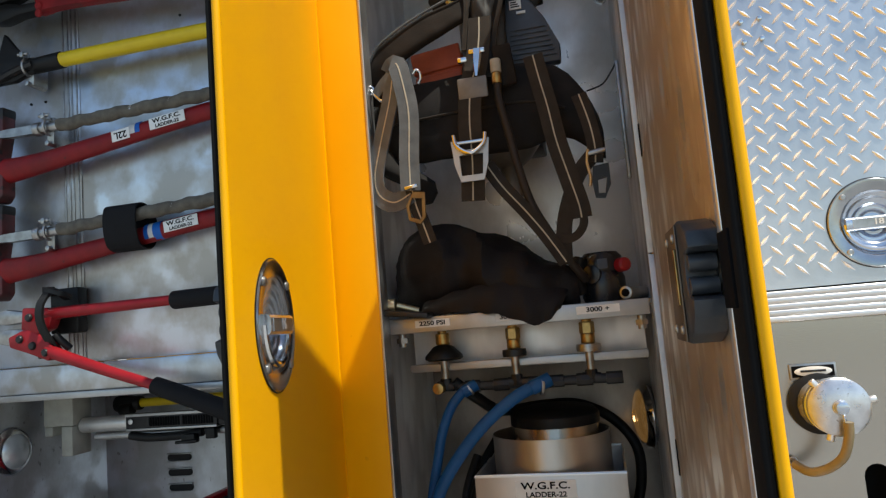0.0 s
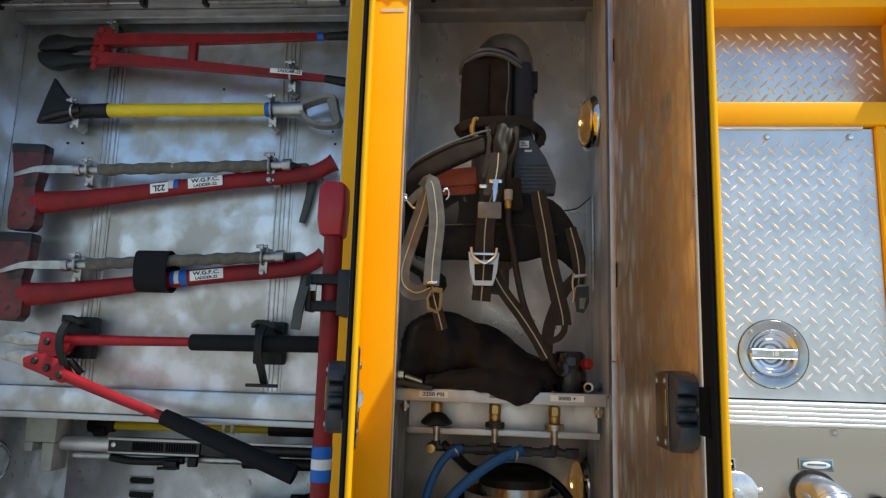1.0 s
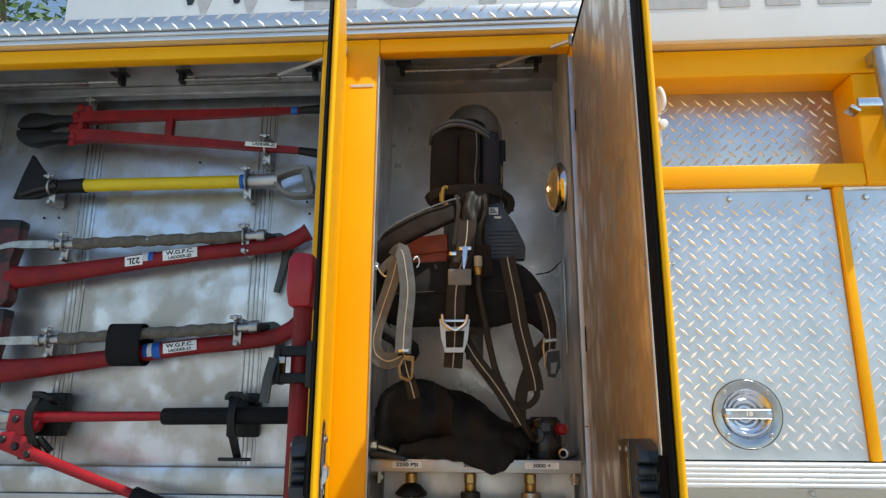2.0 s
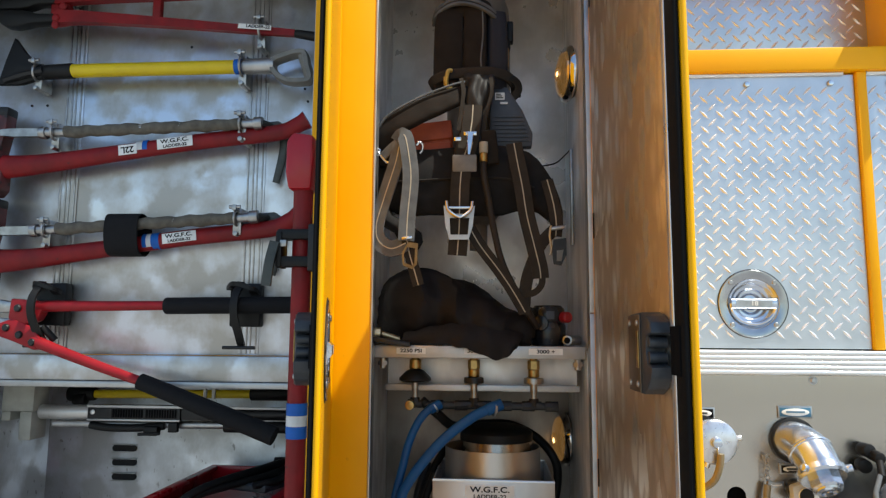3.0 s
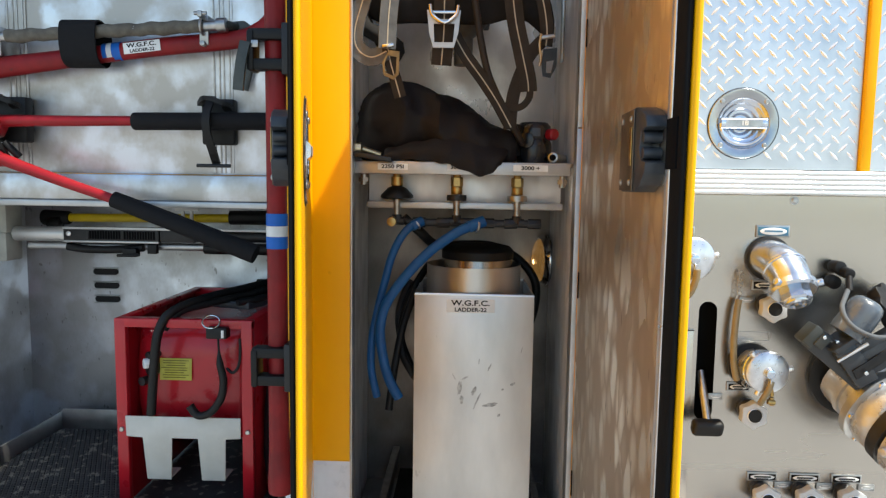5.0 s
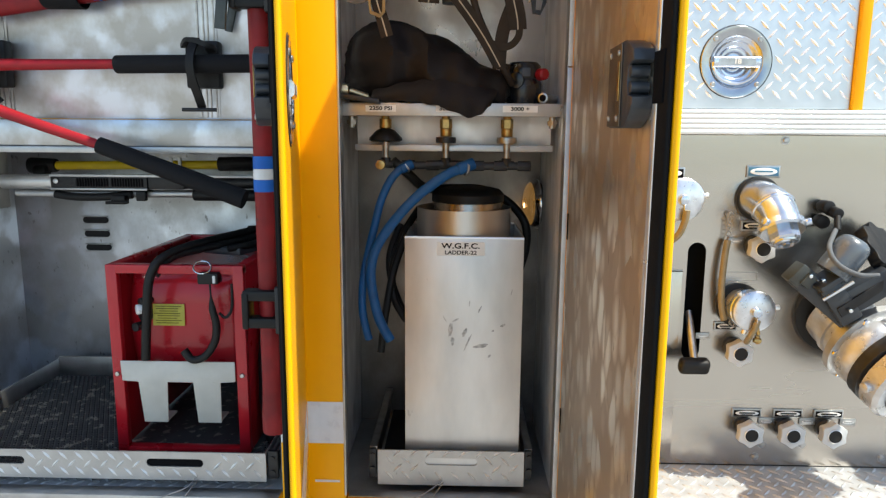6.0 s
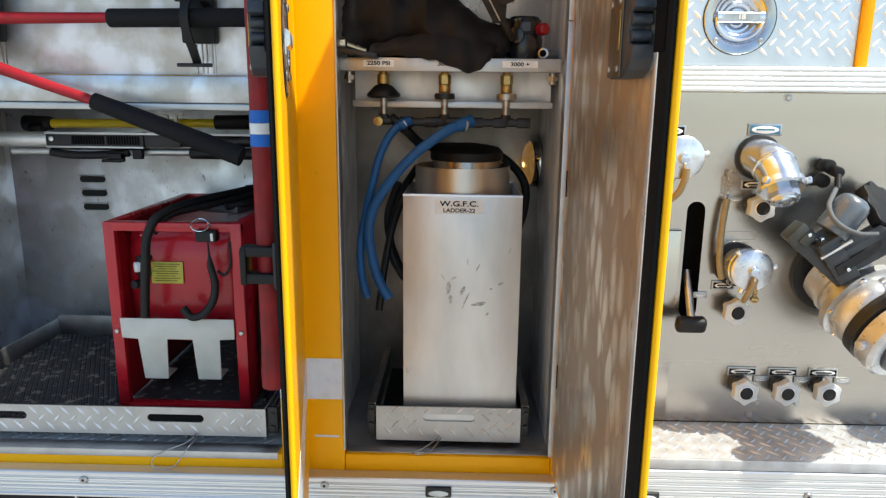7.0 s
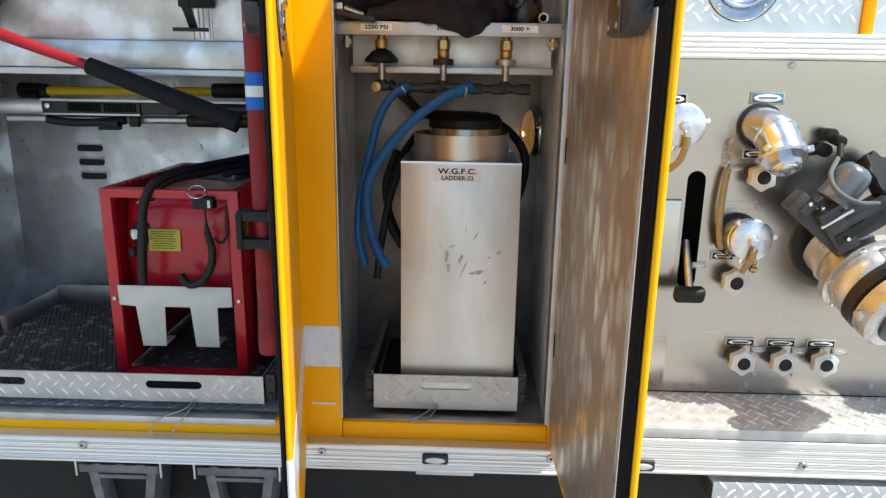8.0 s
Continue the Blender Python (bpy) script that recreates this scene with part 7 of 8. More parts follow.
for x, z, w, h, tilt in ((0.392, 1.135, 0.012, 0.040, 4), (0.398, 1.105, 0.010, 0.022, 0), (0.428, 1.13, 0.010, 0.024, 20), (0.437, 1.105, 0.005, 0.050, 22), (0.470, 1.095, 0.034, 0.010, -12), (0.440, 1.205, 0.003, 0.014, 5), (0.466, 1.19, 0.004, 0.020, 25),
                         (0.525, 1.150, 0.018, 0.007, -20), (0.545, 1.235, 0.002, 0.018, 12), (0.378, 1.165, 0.003, 0.020, -30), (0.405, 1.162, 0.018, 0.005, -30), (0.500, 1.135, 0.008, 0.005, 0), (0.492, 1.068, 0.006, 0.010, 30)):
    pts = [(0.5 * w * (1 + random.uniform(-0.35, 0.25)) * math.cos(a), 0.5 * h * (1 + random.uniform(-0.35, 0.25)) * math.sin(a)) for a in [2 * math.pi * i / 14 for i in range(14)]]
    bm_ = slab(pts, -0.0001, 0.0002, 0)
    bm_.transform(pose(x, 1.3757, z, 0, tilt, 0))
    part("scuff", bm_, SMUDGE, cn, "grey scuff mark")
arc = [Vector((0.424 + 0.124 * math.cos(a), 1.510 + 0.122 * math.sin(a), 0)) for a in [radians(100 + 340 * i / 56) for i in range(57)]]


def rolled(points, z0, z1, th):
    b = bmesh.new()
    lo, hi = [b.verts.new((p_.x, p_.y, z0)) for p_ in points], [b.verts.new((p_.x, p_.y, z1)) for p_ in points]
    for i in range(len(points) - 1):
        b.faces.new((lo[i], lo[i + 1], hi[i + 1], hi[i]))
    bmesh.ops.recalc_face_normals(b, faces=b.faces[:])
    bmesh.ops.solidify(b, geom=b.faces[:], thickness=th)
    return b


rs = thing("metal_sleeve", (0.424, 1.52, 0.76), "rolled bare metal sleeve standing in the container", "sleeve")
part("sheet", rolled(arc, 0.765, 1.436, 0.002), surface("rolled_sheet_metal", (0.60, 0.59, 0.57), 0.34, 0.9, (0.50, 0.485, 0.47), 14, 0.10, 300, (1, 1, 0.3)), rs)
can2 = thing("air_canister", (0.435, 1.60, 0.76), "tall canister with a black top in the container", "canister")
part("body", lathe([(0.092, 0.0), (0.092, 0.690), (0.090, 0.694), (0.088, 0.694)], (0.434, 1.533, 0.765), (0, 0, 1), 40), surface("dull_tan_metal", (0.50, 0.44, 0.36), 0.24, 1, (0.40, 0.34, 0.27), 8, 0.05, 300), can2)
part("cap", lathe([(0.0, 0.722), (0.06, 0.721), (0.086, 0.715), (0.096, 0.704), (0.096, 0.684)], (0.434, 1.533, 0.765), (0, 0, 1), 40), RUBBER, can2, "black cap")

# bag and mask on the shelf
bag = thing("mask_bag", (0.32, 1.45, 1.697), "limp black nylon bag slumped over the shelf edge", "bag")
spine = [((0.128, 1.50, 1.755), 0.045, 0.045), ((0.140, 1.485, 1.780), 0.075, 0.075), ((0.170, 1.475, 1.797), 0.090, 0.090), ((0.215, 1.465, 1.803), 0.092, 0.092), ((0.265, 1.455, 1.798), 0.088, 0.090), ((0.32, 1.445, 1.787), 0.082, 0.088), ((0.375, 1.435, 1.772), 0.078, 0.078), ((0.42, 1.425, 1.755), 0.070, 0.065), ((0.455, 1.415, 1.742), 0.055, 0.050), ((0.485, 1.41, 1.738), 0.042, 0.042), ((0.512, 1.41, 1.734), 0.032, 0.030)]
body = cloth_form([(c_, a_, b_, (0, 1, 0.15), (0, -0.1, 1)) for c_, a_, b_ in spine], 26, 0.07, 3)
bmesh.ops.subdivide_edges(body, edges=body.edges[:], cuts=1, use_grid_fill=True)
part("cloth", crumple(body, 0.011, 12.0, 2.0), CLOTH_BLACK, bag, "slumped black cloth")
upper = glide([(0.20, 1.385, 1.728), (0.29, 1.366, 1.748), (0.37, 1.354, 1.752), (0.44, 1.352, 1.742), (0.50, 1.366, 1.728)], 8)
lower = glide([(0.20, 1.360, 1.7005), (0.29, 1.3405, 1.7005), (0.36, 1.336, 1.690), (0.438, 1.334, 1.664), (0.482, 1.3405, 1.692)], 8)
drape = bmesh.new()
rows_ = []
for k in range(9):
    t_ = k / 8
    rows_.append([drape.verts.new(a_.lerp(b_, t_) + Vector((0, -0.010 * math.sin(math.pi * t_) - 0.004 * t_ * math.sin(n_ * 0.9 + 1.4 * t_), 0.002 * math.sin(n_ * 1.3)))) for n_, (a_, b_) in enumerate(zip(upper, lower))])
for r0, r1 in zip(rows_, rows_[1:]):
    for n_ in range(len(r0) - 1):
        drape.faces.new((r0[n_], r0[n_ + 1], r1[n_ + 1], r1[n_]))
bmesh.ops.recalc_face_normals(drape, faces=drape.faces[:])
bmesh.ops.solidify(drape, geom=drape.faces[:], thickness=0.004)
part("flap", drape, CLOTH_BLACK, bag, "black flap hanging over the edge")
msk = thing("mask_regulator", (0.565, 1.47, 1.697), "black breathing regulator with a red knob on the shelf", "regulator")
part("body", lathe([(0.0, 0.104), (0.034, 0.103), (0.042, 0.094), (0.044, 0.07), (0.040, 0.062), (0.045, 0.05), (0.045, 0.012), (0.040, 0.0), (0, 0)], (0.568, 1.455, 1.6975), (0, 0, 1), 28), surface("gloss_black_plastic", (0.018, 0.018, 0.02), 0.25, 0, None, 30, 0.05, 300), msk)
part("port", rod((0.545, 1.41, 1.755), (0.552, 1.43, 1.755), 0.020, bevel=0.003), bpy.data.materials["gloss_black_plastic"], msk)
part("screen", box((0.560, 1.4085, 1.765), (0.580, 1.4115, 1.785), 0.001), BLUE_PLATE, msk)
part("red_knob", lathe([(0.0, 0.022), (0.010, 0.022), (0.014, 0.018), (0.015, 0.0)], (0.605, 1.425, 1.770), (0.5, -0.85, 0), 14), RED_BRIGHT, msk, "red purge knob")
part("neck", tube([(0.525, 1.44, 1.72), (0.518, 1.43, 1.76), (0.528, 1.435, 1.79)], 0.016, 10, 5), RUBBER, msk)
sn = thing("pipe_stub", (0.63, 1.40, 1.697), "short metal pipe stub lying on the shelf", "fitting", "pipe stubs on the shelf")
part("pipe", rod((0.608, 1.378, 1.712), (0.650, 1.50, 1.712), 0.013, bevel=0.002), STEEL, sn)
# black disc paints the shade inside the pipe end
part("bore", rod((0.6075, 1.3765, 1.712), (0.6085, 1.380, 1.712), 0.008), INK, sn)
sn2 = thing("pipe_stub", (0.13, 1.36, 1.71), "pale brass pipe end beside the pillar", "fitting", "pipe stubs on the shelf")
part("pipe", join(rod((0.101, 1.356, 1.726), (0.148, 1.356, 1.726), 0.0155, bevel=0.002), rod((0.148, 1.356, 1.726), (0.19, 1.37, 1.712), 0.008)), surface("pale_brass", (0.60, 0.50, 0.32), 0.3, 1), sn2)
part("plate", turned_box((0.175, 1.36, 1.7065), (0.10, 0.10, 0.012), (0, 8, 0), 0.004), STEEL_DARK, sn2, "dark flat plate")

# round compartment lamps
for z, y in ((2.455, 1.53), (1.418, 1.775)):
    cl_ = thing("compartment_light", (0.657, y, z), "round chrome compartment lamp with a warm lit bulb", "lamp", "compartment lamps")
    way = Vector((-0.984, -0.178, 0.0))
    foot = Vector((0.642, y, z))
    part("wedge", rod(Vector((0.6568, y, z)), foot + way * 0.002, 0.062, 0.074, 32), ALU_DULL, cl_, "angled mounting ring")
    part("bezel", lathe([(0.078, 0.0), (0.080, 0.005), (0.076, 0.015), (0.068, 0.020), (0.062, 0.016)], foot, way, 40), CHROME, cl_, "chrome bezel")
    part("reflector", lathe([(0.064, 0.016), (0.061, 0.021), (0.052, 0.027), (0.036, 0.032), (0.017, 0.035), (0.0, 0.036)], foot, way, 36), BULB, cl_, "warm amber lens dome")
    for k in range(4):
        part("lens_ring", ring(foot + way * (0.0357 - 0.0046 * k), 0.017 + 0.0135 * k, 0.0020, way, 30), BULB, cl_)
    part("bulb", lathe([(0.0, 0.004), (0.006, 0.002), (0.008, 0.0)], foot + way * 0.0355 + Vector((0, -0.010, -0.004)), way, 14), lamp_glow, cl_, "small glowing bulb")
lw = thing("lamp_wire", (0.66, 1.7, 2.25), "loose dark wire and conduit on the side wall", "wire")
part("conduit", join(box((0.6495, 1.60, 1.98), (0.657, 1.615, 2.26), 0.002), box((0.6495, 1.62, 1.98), (0.657, 1.626, 2.26), 0.002)), STEEL, lw)
part("wire", tube([(0.652, 1.62, 2.262), (0.643, 1.66, 2.258), (0.62, 1.72, 2.248), (0.58, 1.75, 2.246)], 0.0022, 6, 5), STEEL_DARK, lw)

# ---- pump panel fittings ----
def panel_tag(x, z, w, h, label, bars, face):
    tg = thing("panel_tag", (x, 1.468, z), label, "label plate", "label plates on the pump panel")
    part("plate", box((x - w / 2, 1.4655, z - h / 2), (x + w / 2, 1.4696, z + h / 2), 0.0012), STEEL, tg)
    part("field", box((x - w / 2 + 0.004, 1.4643, z - h / 2 + 0.004), (x + w / 2 - 0.004, 1.4654, z + h / 2 - 0.004), 0.0004), face, tg)
    part("oval", slab(oval((w - 0.010) * 0.92, (h - 0.008) * 0.85, 24, x, z), 1.4632, 1.4642, 0.0003), LABEL, tg, "pale oval")
    for i in range(bars):
        part("text_bar", box((x - w * 0.27 + (i % 2) * 0.004, 1.4624, z - h * 0.05 - i * 0.006), (x + w * 0.27 - (i % 2) * 0.006, 1.4631, z - h * 0.05 - i * 0.006 + 0.0042), 0), face if face is not INK else STEEL_DARK, tg)
    return tg


def star_knob(x, z, label):
    """Six-lobed white control knob on a stem."""
    k = thing("star_knob", (x, 1.40, z), label, "knob", "star knobs")
    y = 1.428
    outline = []
    for i in range(36):
        a = 2 * math.pi * i / 36
        r = 0.0325 - 0.0030 * math.cos(6 * a + 0.25) + 0.0007 * math.cos(12 * a + 0.5)
        outline.append((x + r * math.cos(a), z + r * math.sin(a)))
    part("grip", slab(outline, y - 0.012, y + 0.012, 0.0016), KNOB_GREY, k, "white six-lobed grip")
    part("hub", lathe([(0.0175, 0.0), (0.0190, 0.0), (0.0190, 0.0025), (0.0175, 0.0035)], (x, y - 0.0115, z), (0, -1, 0), 24, False), ALU_BRIGHT, k)
    # black disc paints the shade of the hollow centre
    part("socket", lathe([(0.0172, 0.0), (0.0172, 0.0012), (0.0, 0.0006)], (x, y - 0.0122, z), (0, -1, 0), 20), DARK_VOID, k, "black disc painted as the shaded centre recess")
    part("stem", rod((x, y + 0.012, z), (x + 0.002, 1.469, z + 0.002), 0.013), STEEL, k)
    part("base", lathe([(0.027, 0), (0.027, 0.010), (0.020, 0.018)], (x + 0.002, 1.4695, z + 0.002), (0, -1, 0), 24), STEEL_DARK, k, "dark stem collar")
    return k


for x, z in ((1.177, 1.345), (1.143, 1.070), (1.189, 0.847), (1.298, 0.847), (1.406, 0.848)):
    star_knob(x, z, "white six-lobed control knob on a chrome stem")
panel_tag(1.182, 1.537, 0.084, 0.030, "blue and white label plate on the pump panel", 1, INK_BLUE)
panel_tag(1.172, 1.398, 0.070, 0.026, "dark label plate half hidden by an elbow", 2, INK)
panel_tag(1.127, 1.360, 0.040, 0.016, "small oval label plate", 1, STEEL)
for x in (1.193, 1.303, 1.411):
    panel_tag(x, 0.915 - 0.026, 0.078, 0.024, "small dark label plate with an oval over a knob", 2, INK)
for x in (1.247, 1.356, 1.464):
    panel_tag(x, 0.867, 0.042, 0.018, "small oval label plate", 1, STEEL)
panel_tag(1.060, 1.103, 0.036, 0.016, "small oval label plate", 1, STEEL)
panel_tag(1.118, 1.130, 0.060, 0.024, "dark label plate beside a hanging cap", 2, INK)
panel_tag(0.943, 1.531, 0.084, 0.030, "dark label plate by the open door", 1, INK)
et = thing("etched_plate", (1.15, 1.468, 1.265), "thin etched rectangle on the pump panel", "label plate")
part("outline", join(box((1.109, 1.4685, 1.2535), (1.190, 1.4697, 1.2545), 0), box((1.109, 1.4685, 1.275), (1.190, 1.4697, 1.276), 0), box((1.109, 1.4685, 1.2545), (1.110, 1.4697, 1.275), 0), box((1.189, 1.4685, 1.2545), (1.190, 1.4697, 1.275), 0)), STEEL, et)

# chrome outlet elbow with cap
el = thing("outlet_elbow", (1.17, 1.47, 1.47), "chrome outlet elbow with a capped nut", "pipe outlet")
part("collar", lathe([(0.056, 0.0), (0.056, 0.010), (0.048, 0.014)], (1.174, 1.4695, 1.468), (0, -1, 0), 36), RUBBER, el, "black rubber collar")
part("elbow", tube([(1.168, 1.462, 1.470), (1.172, 1.43, 1.468), (1.180, 1.395, 1.455), (1.186, 1.370, 1.432), (1.188, 1.352, 1.408)], 0.046, 28, 6, False, [1.0, 1.02, 1.05, 1.03, 0.98]), SATIN_CHROME, el, "polished curved pipe")
part("rib", ring((1.181, 1.392, 1.452), 0.0475, 0.005, (0.1, -0.75, -0.6), 32), SATIN_CHROME, el)
ax_ = Vector((0.02, -0.62, -0.78)).normalized()
e0 = Vector((1.187, 1.360, 1.418))
part("swivel", lathe([(0.046, 0.0), (0.054, 0.004), (0.055, 0.018), (0.050, 0.024)], e0, ax_, 36), SATIN_CHROME, el, "swivel ring")
for i in range(3):
    a = radians(120 * i + 20)
    s_ = ax_.orthogonal().normalized()
    d_ = Matrix.Rotation(a, 3, ax_) @ s_
    part("lug", rod(e0 + ax_ * 0.012 + d_ * 0.05, e0 + ax_ * 0.012 + d_ * 0.066, 0.009, bevel=0.002), SATIN_CHROME, el)
part("nut", lathe([(0.036, 0.024), (0.036, 0.048), (0.032, 0.052), (0.029, 0.052)], e0, ax_, 8), SATIN_CHROME, el, "eight-sided cap nut")
part("cap_face", lathe([(0.029, 0.051), (0.026, 0.056), (0.018, 0.058), (0.017, 0.054), (0.009, 0.054), (0.008, 0.060), (0.0, 0.061)], e0, ax_, 24), SATIN_CHROME, el)


def cap_outlet(x, z, label, chain):
    """Capped discharge port with a round polished cap."""
    c = thing("capped_outlet", (x, 1.47, z), label, "pipe outlet", "capped outlets")
    part("collar", lathe([(0.058, 0.0), (0.058, 0.008), (0.048, 0.012)], (x - 0.012, 1.4695, z), (0, -1, 0), 36), RUBBER, c, "black collar")
    part("barrel", rod((x - 0.012, 1.462, z), (x, 1.408, z + 0.002), 0.046, bevel=0.002), CAST, c, "worn metal barrel")
    part("clamp_ring", lathe([(0.046, -0.010), (0.051, -0.006), (0.051, 0.006), (0.046, 0.010)], (x - 0.003, 1.418, z + 0.001), (0, -1, 0), 36), SATIN_CHROME, c)
    part("cap", lathe([(0.048, 0.0), (0.053, 0.003), (0.053, 0.016), (0.048, 0.020), (0.014, 0.022), (0.013, 0.026), (0.0, 0.030)], (x, 1.408, z + 0.002), (0, -1, 0), 40), MACHINED, c, "round machined cap")
    for i in range(3):
        a = radians(10 + 120 * i)
        part("lug", rod((x + 0.051 * math.cos(a), 1.398, z + 0.002 + 0.051 * math.sin(a)), (x + 0.064 * math.cos(a), 1.398, z + 0.002 + 0.064 * math.sin(a)), 0.007, bevel=0.0015), ALU_BRIGHT, c)
    part("button", lathe([(0.010, 0.0), (0.013, 0.006), (0.011, 0.014), (0, 0.017)], (x, 1.386, z + 0.002), (0, -1, 0), 20), SATIN_CHROME, c, "chrome centre button")
    part("swivel_ring", ring((x + 0.001, 1.376, z - 0.016), 0.008, 0.002, (1, -0.3, 0)), SATIN_CHROME, c)
    return c


cap_outlet(1.158, 1.188, "capped pump outlet with a tan tether", True)
cap_outlet(0.960, 1.469, "capped pump outlet beside the open door", True)
tt = thing("cap_tether", (1.10, 1.44, 1.27), "yellowed plastic tube tether with a small chain", "tether", "cap tethers")
part("tube", tube([(1.100, 1.450, 1.362), (1.094, 1.445, 1.33), (1.090, 1.442, 1.26), (1.092, 1.44, 1.20), (1.102, 1.44, 1.155)], 0.0085, 12, 6), TAN_TUBE, tt)
for i in range(5):
    part("chain_link", ring((1.1005 + 0.001 * (i % 2), 1.452, 1.368 + i * 0.011), 0.006, 0.0014, (0 if i % 2 else 1, -1, 0), 12), STEEL, tt)
part("hook", tube([(1.101, 1.455, 1.418), (1.099, 1.453, 1.428), (1.104, 1.452, 1.434), (1.109, 1.453, 1.428)], 0.0022, 8, 4), STEEL, tt)
part("lower_tube", tube([(1.160, 1.374, 1.172), (1.156, 1.378, 1.150), (1.150, 1.39, 1.125), (1.152, 1.41, 1.105)], 0.0075, 10, 5), TAN_TUBE, tt)
part("brass_clasp", join(rod((1.168, 1.39, 1.128), (1.172, 1.39, 1.108), 0.006), rod((1.158, 1.385, 1.118), (1.176, 1.385, 1.116), 0.0065, bevel=0.001), rod((1.166, 1.388, 1.150), (1.170, 1.388, 1.132), 0.005)), BRASS, tt)
for i in range(6):
    part("chain_link", ring((1.118 + 0.006 * i, 1.44, 1.148 - 0.004 * (i % 3)), 0.005, 0.0014, (0.4 if i % 2 else 1, -1, 0.3), 10), STEEL, tt)
t2 = thing("cap_tether", (0.96, 1.39, 1.40), "yellowed plastic tube tether under a cap", "tether", "cap tethers")
part("tube", tube([(0.965, 1.372, 1.447), (0.963, 1.375, 1.42), (0.953, 1.385, 1.385), (0.930, 1.40, 1.362), (0.903, 1.42, 1.352), (0.885, 1.45, 1.36)], 0.0085, 12, 6), TAN_TUBE, t2)
part("ring", ring((0.884, 1.458, 1.364), 0.007, 0.002), STEEL, t2)

# slot lever
lv = thing("pull_lever", (1.03, 1.42, 1.04), "black tee-handled pull lever in a slot", "lever")
part("rod", rod((1.030, 1.50, 1.16), (1.024, 1.415, 1.055), 0.010), STEEL, lv, "steel rod")
part("tee_grip", join(turned_box((1.022, 1.408, 1.040), (0.078, 0.034, 0.042), (20, 0, 0), 0.012, 3)), RUBBER, lv, "black tee grip")
lg = thing("hinge_tab", (0.945, 1.468, 1.06), "small steel latch tab on the panel edge", "latch")
part("tab", box((0.925, 1.452, 1.050), (0.952, 1.4674, 1.072), 0.003), STEEL, lg)
part("tab", box((0.94, 1.460, 1.276), (0.995, 1.4674, 1.279), 0.0005), STEEL_DARK, lg)

# motorised intake valve
vl = thing("intake_valve", (1.36, 1.40, 1.17), "large intake valve with a grey actuator and cap", "valve")
part("collar", lathe([(0.098, 0.0), (0.098, 0.012), (0.085, 0.018)], (1.392, 1.4695, 1.165), (0, -1, 0), 44), RUBBER, vl, "black rubber collar")
ax_ = Vector((0.30, -0.86, -0.42)).normalized()
p0 = Vector((1.390, 1.46, 1.168))
part("throat", lathe([(0.078, 0.0), (0.078, 0.045), (0.084, 0.047), (0.084, 0.060), (0.077, 0.062), (0.077, 0.078), (0.084, 0.080), (0.084, 0.095)], p0, ax_, 44), CAST, vl, "ribbed brass-coloured throat")
part("flange", lathe([(0.084, 0.095), (0.108, 0.098), (0.110, 0.118), (0.098, 0.124)], p0, ax_, 44), ALU_DULL, vl, "grey cast flange")
part("body", lathe([(0.096, 0.123), (0.101, 0.135), (0.100, 0.168), (0.094, 0.176)], p0, ax_, 44), CAST, vl, "worn pale cast body")
part("band", lathe([(0.094, 0.174), (0.105, 0.178), (0.106, 0.206), (0.096, 0.212)], p0, ax_, 44), STEEL_DARK, vl, "dark rubber band")
part("swivel", lathe([(0.096, 0.211), (0.105, 0.216), (0.106, 0.256), (0.098, 0.266), (0.080, 0.268)], p0, ax_, 44), CAST, vl, "pale swivel ring")
part("outer_cap", lathe([(0.080, 0.266), (0.078, 0.276), (0.060, 0.282), (0.030, 0.284), (0.028, 0.298), (0.0, 0.301)], p0, ax_, 36), PLASTIC_GREY, vl)
s_ = ax_.orthogonal().normalized()
for i in range(6):
    d_ = Matrix.Rotation(radians(60 * i + 15), 3, ax_) @ s_
    part("flange_bolt", rod(p0 + ax_ * 0.112 + d_ * 0.100, p0 + ax_ * 0.126 + d_ * 0.100, 0.008, seg=6, bevel=0.001), CHROME, vl)
    if i % 2:
        part("lug", rod(p0 + ax_ * 0.236 + d_ * 0.100, p0 + ax_ * 0.236 + d_ * 0.122, 0.012, bevel=0.003), CAST, vl)
part("gear_arm", join(turned_box((1.297, 1.352, 1.230), (0.185, 0.052, 0.018), (0, 40, -6), 0.002), turned_box((1.311, 1.350, 1.250), (0.150, 0.046, 0.016), (0, 40, -6), 0.002), turned_box((1.287, 1.326, 1.248), (0.170, 0.006, 0.058), (0, 40, -6), 0.002)), PLASTIC_GREY, vl, "grey cast actuator arm")
part("arm_end", join(turned_box((1.230, 1.345, 1.298), (0.030, 0.056, 0.052), (0, 40, -6), 0.004), turned_box((1.244, 1.315, 1.288), (0.024, 0.012, 0.034), (0, 40, -6), 0.003)), STEEL_WORN, vl, "weathered arm end")
part("arm_edge", turned_box((1.308, 1.322, 1.256), (0.150, 0.004, 0.004), (0, 40, -6), 0.001), ALU_DULL, vl)
part("gearbox", join(turned_box((1.372, 1.330, 1.258), (0.150, 0.070, 0.056), (0, -36, -8), 0.003), turned_box((1.322, 1.326, 1.236), (0.050, 0.064, 0.100), (0, -36, -8), 0.003), turned_box((1.395, 1.300, 1.268), (0.090, 0.010, 0.046), (0, -36, -8), 0.002)), PLASTIC_GREY, vl, "grey gearbox housing")
part("gusset", slab([(1.318, 1.205), (1.420, 1.282), (1.408, 1.300), (1.306, 1.226)], 1.290, 1.296, 0.001), STEEL_DARK, vl, "dark folded gusset")
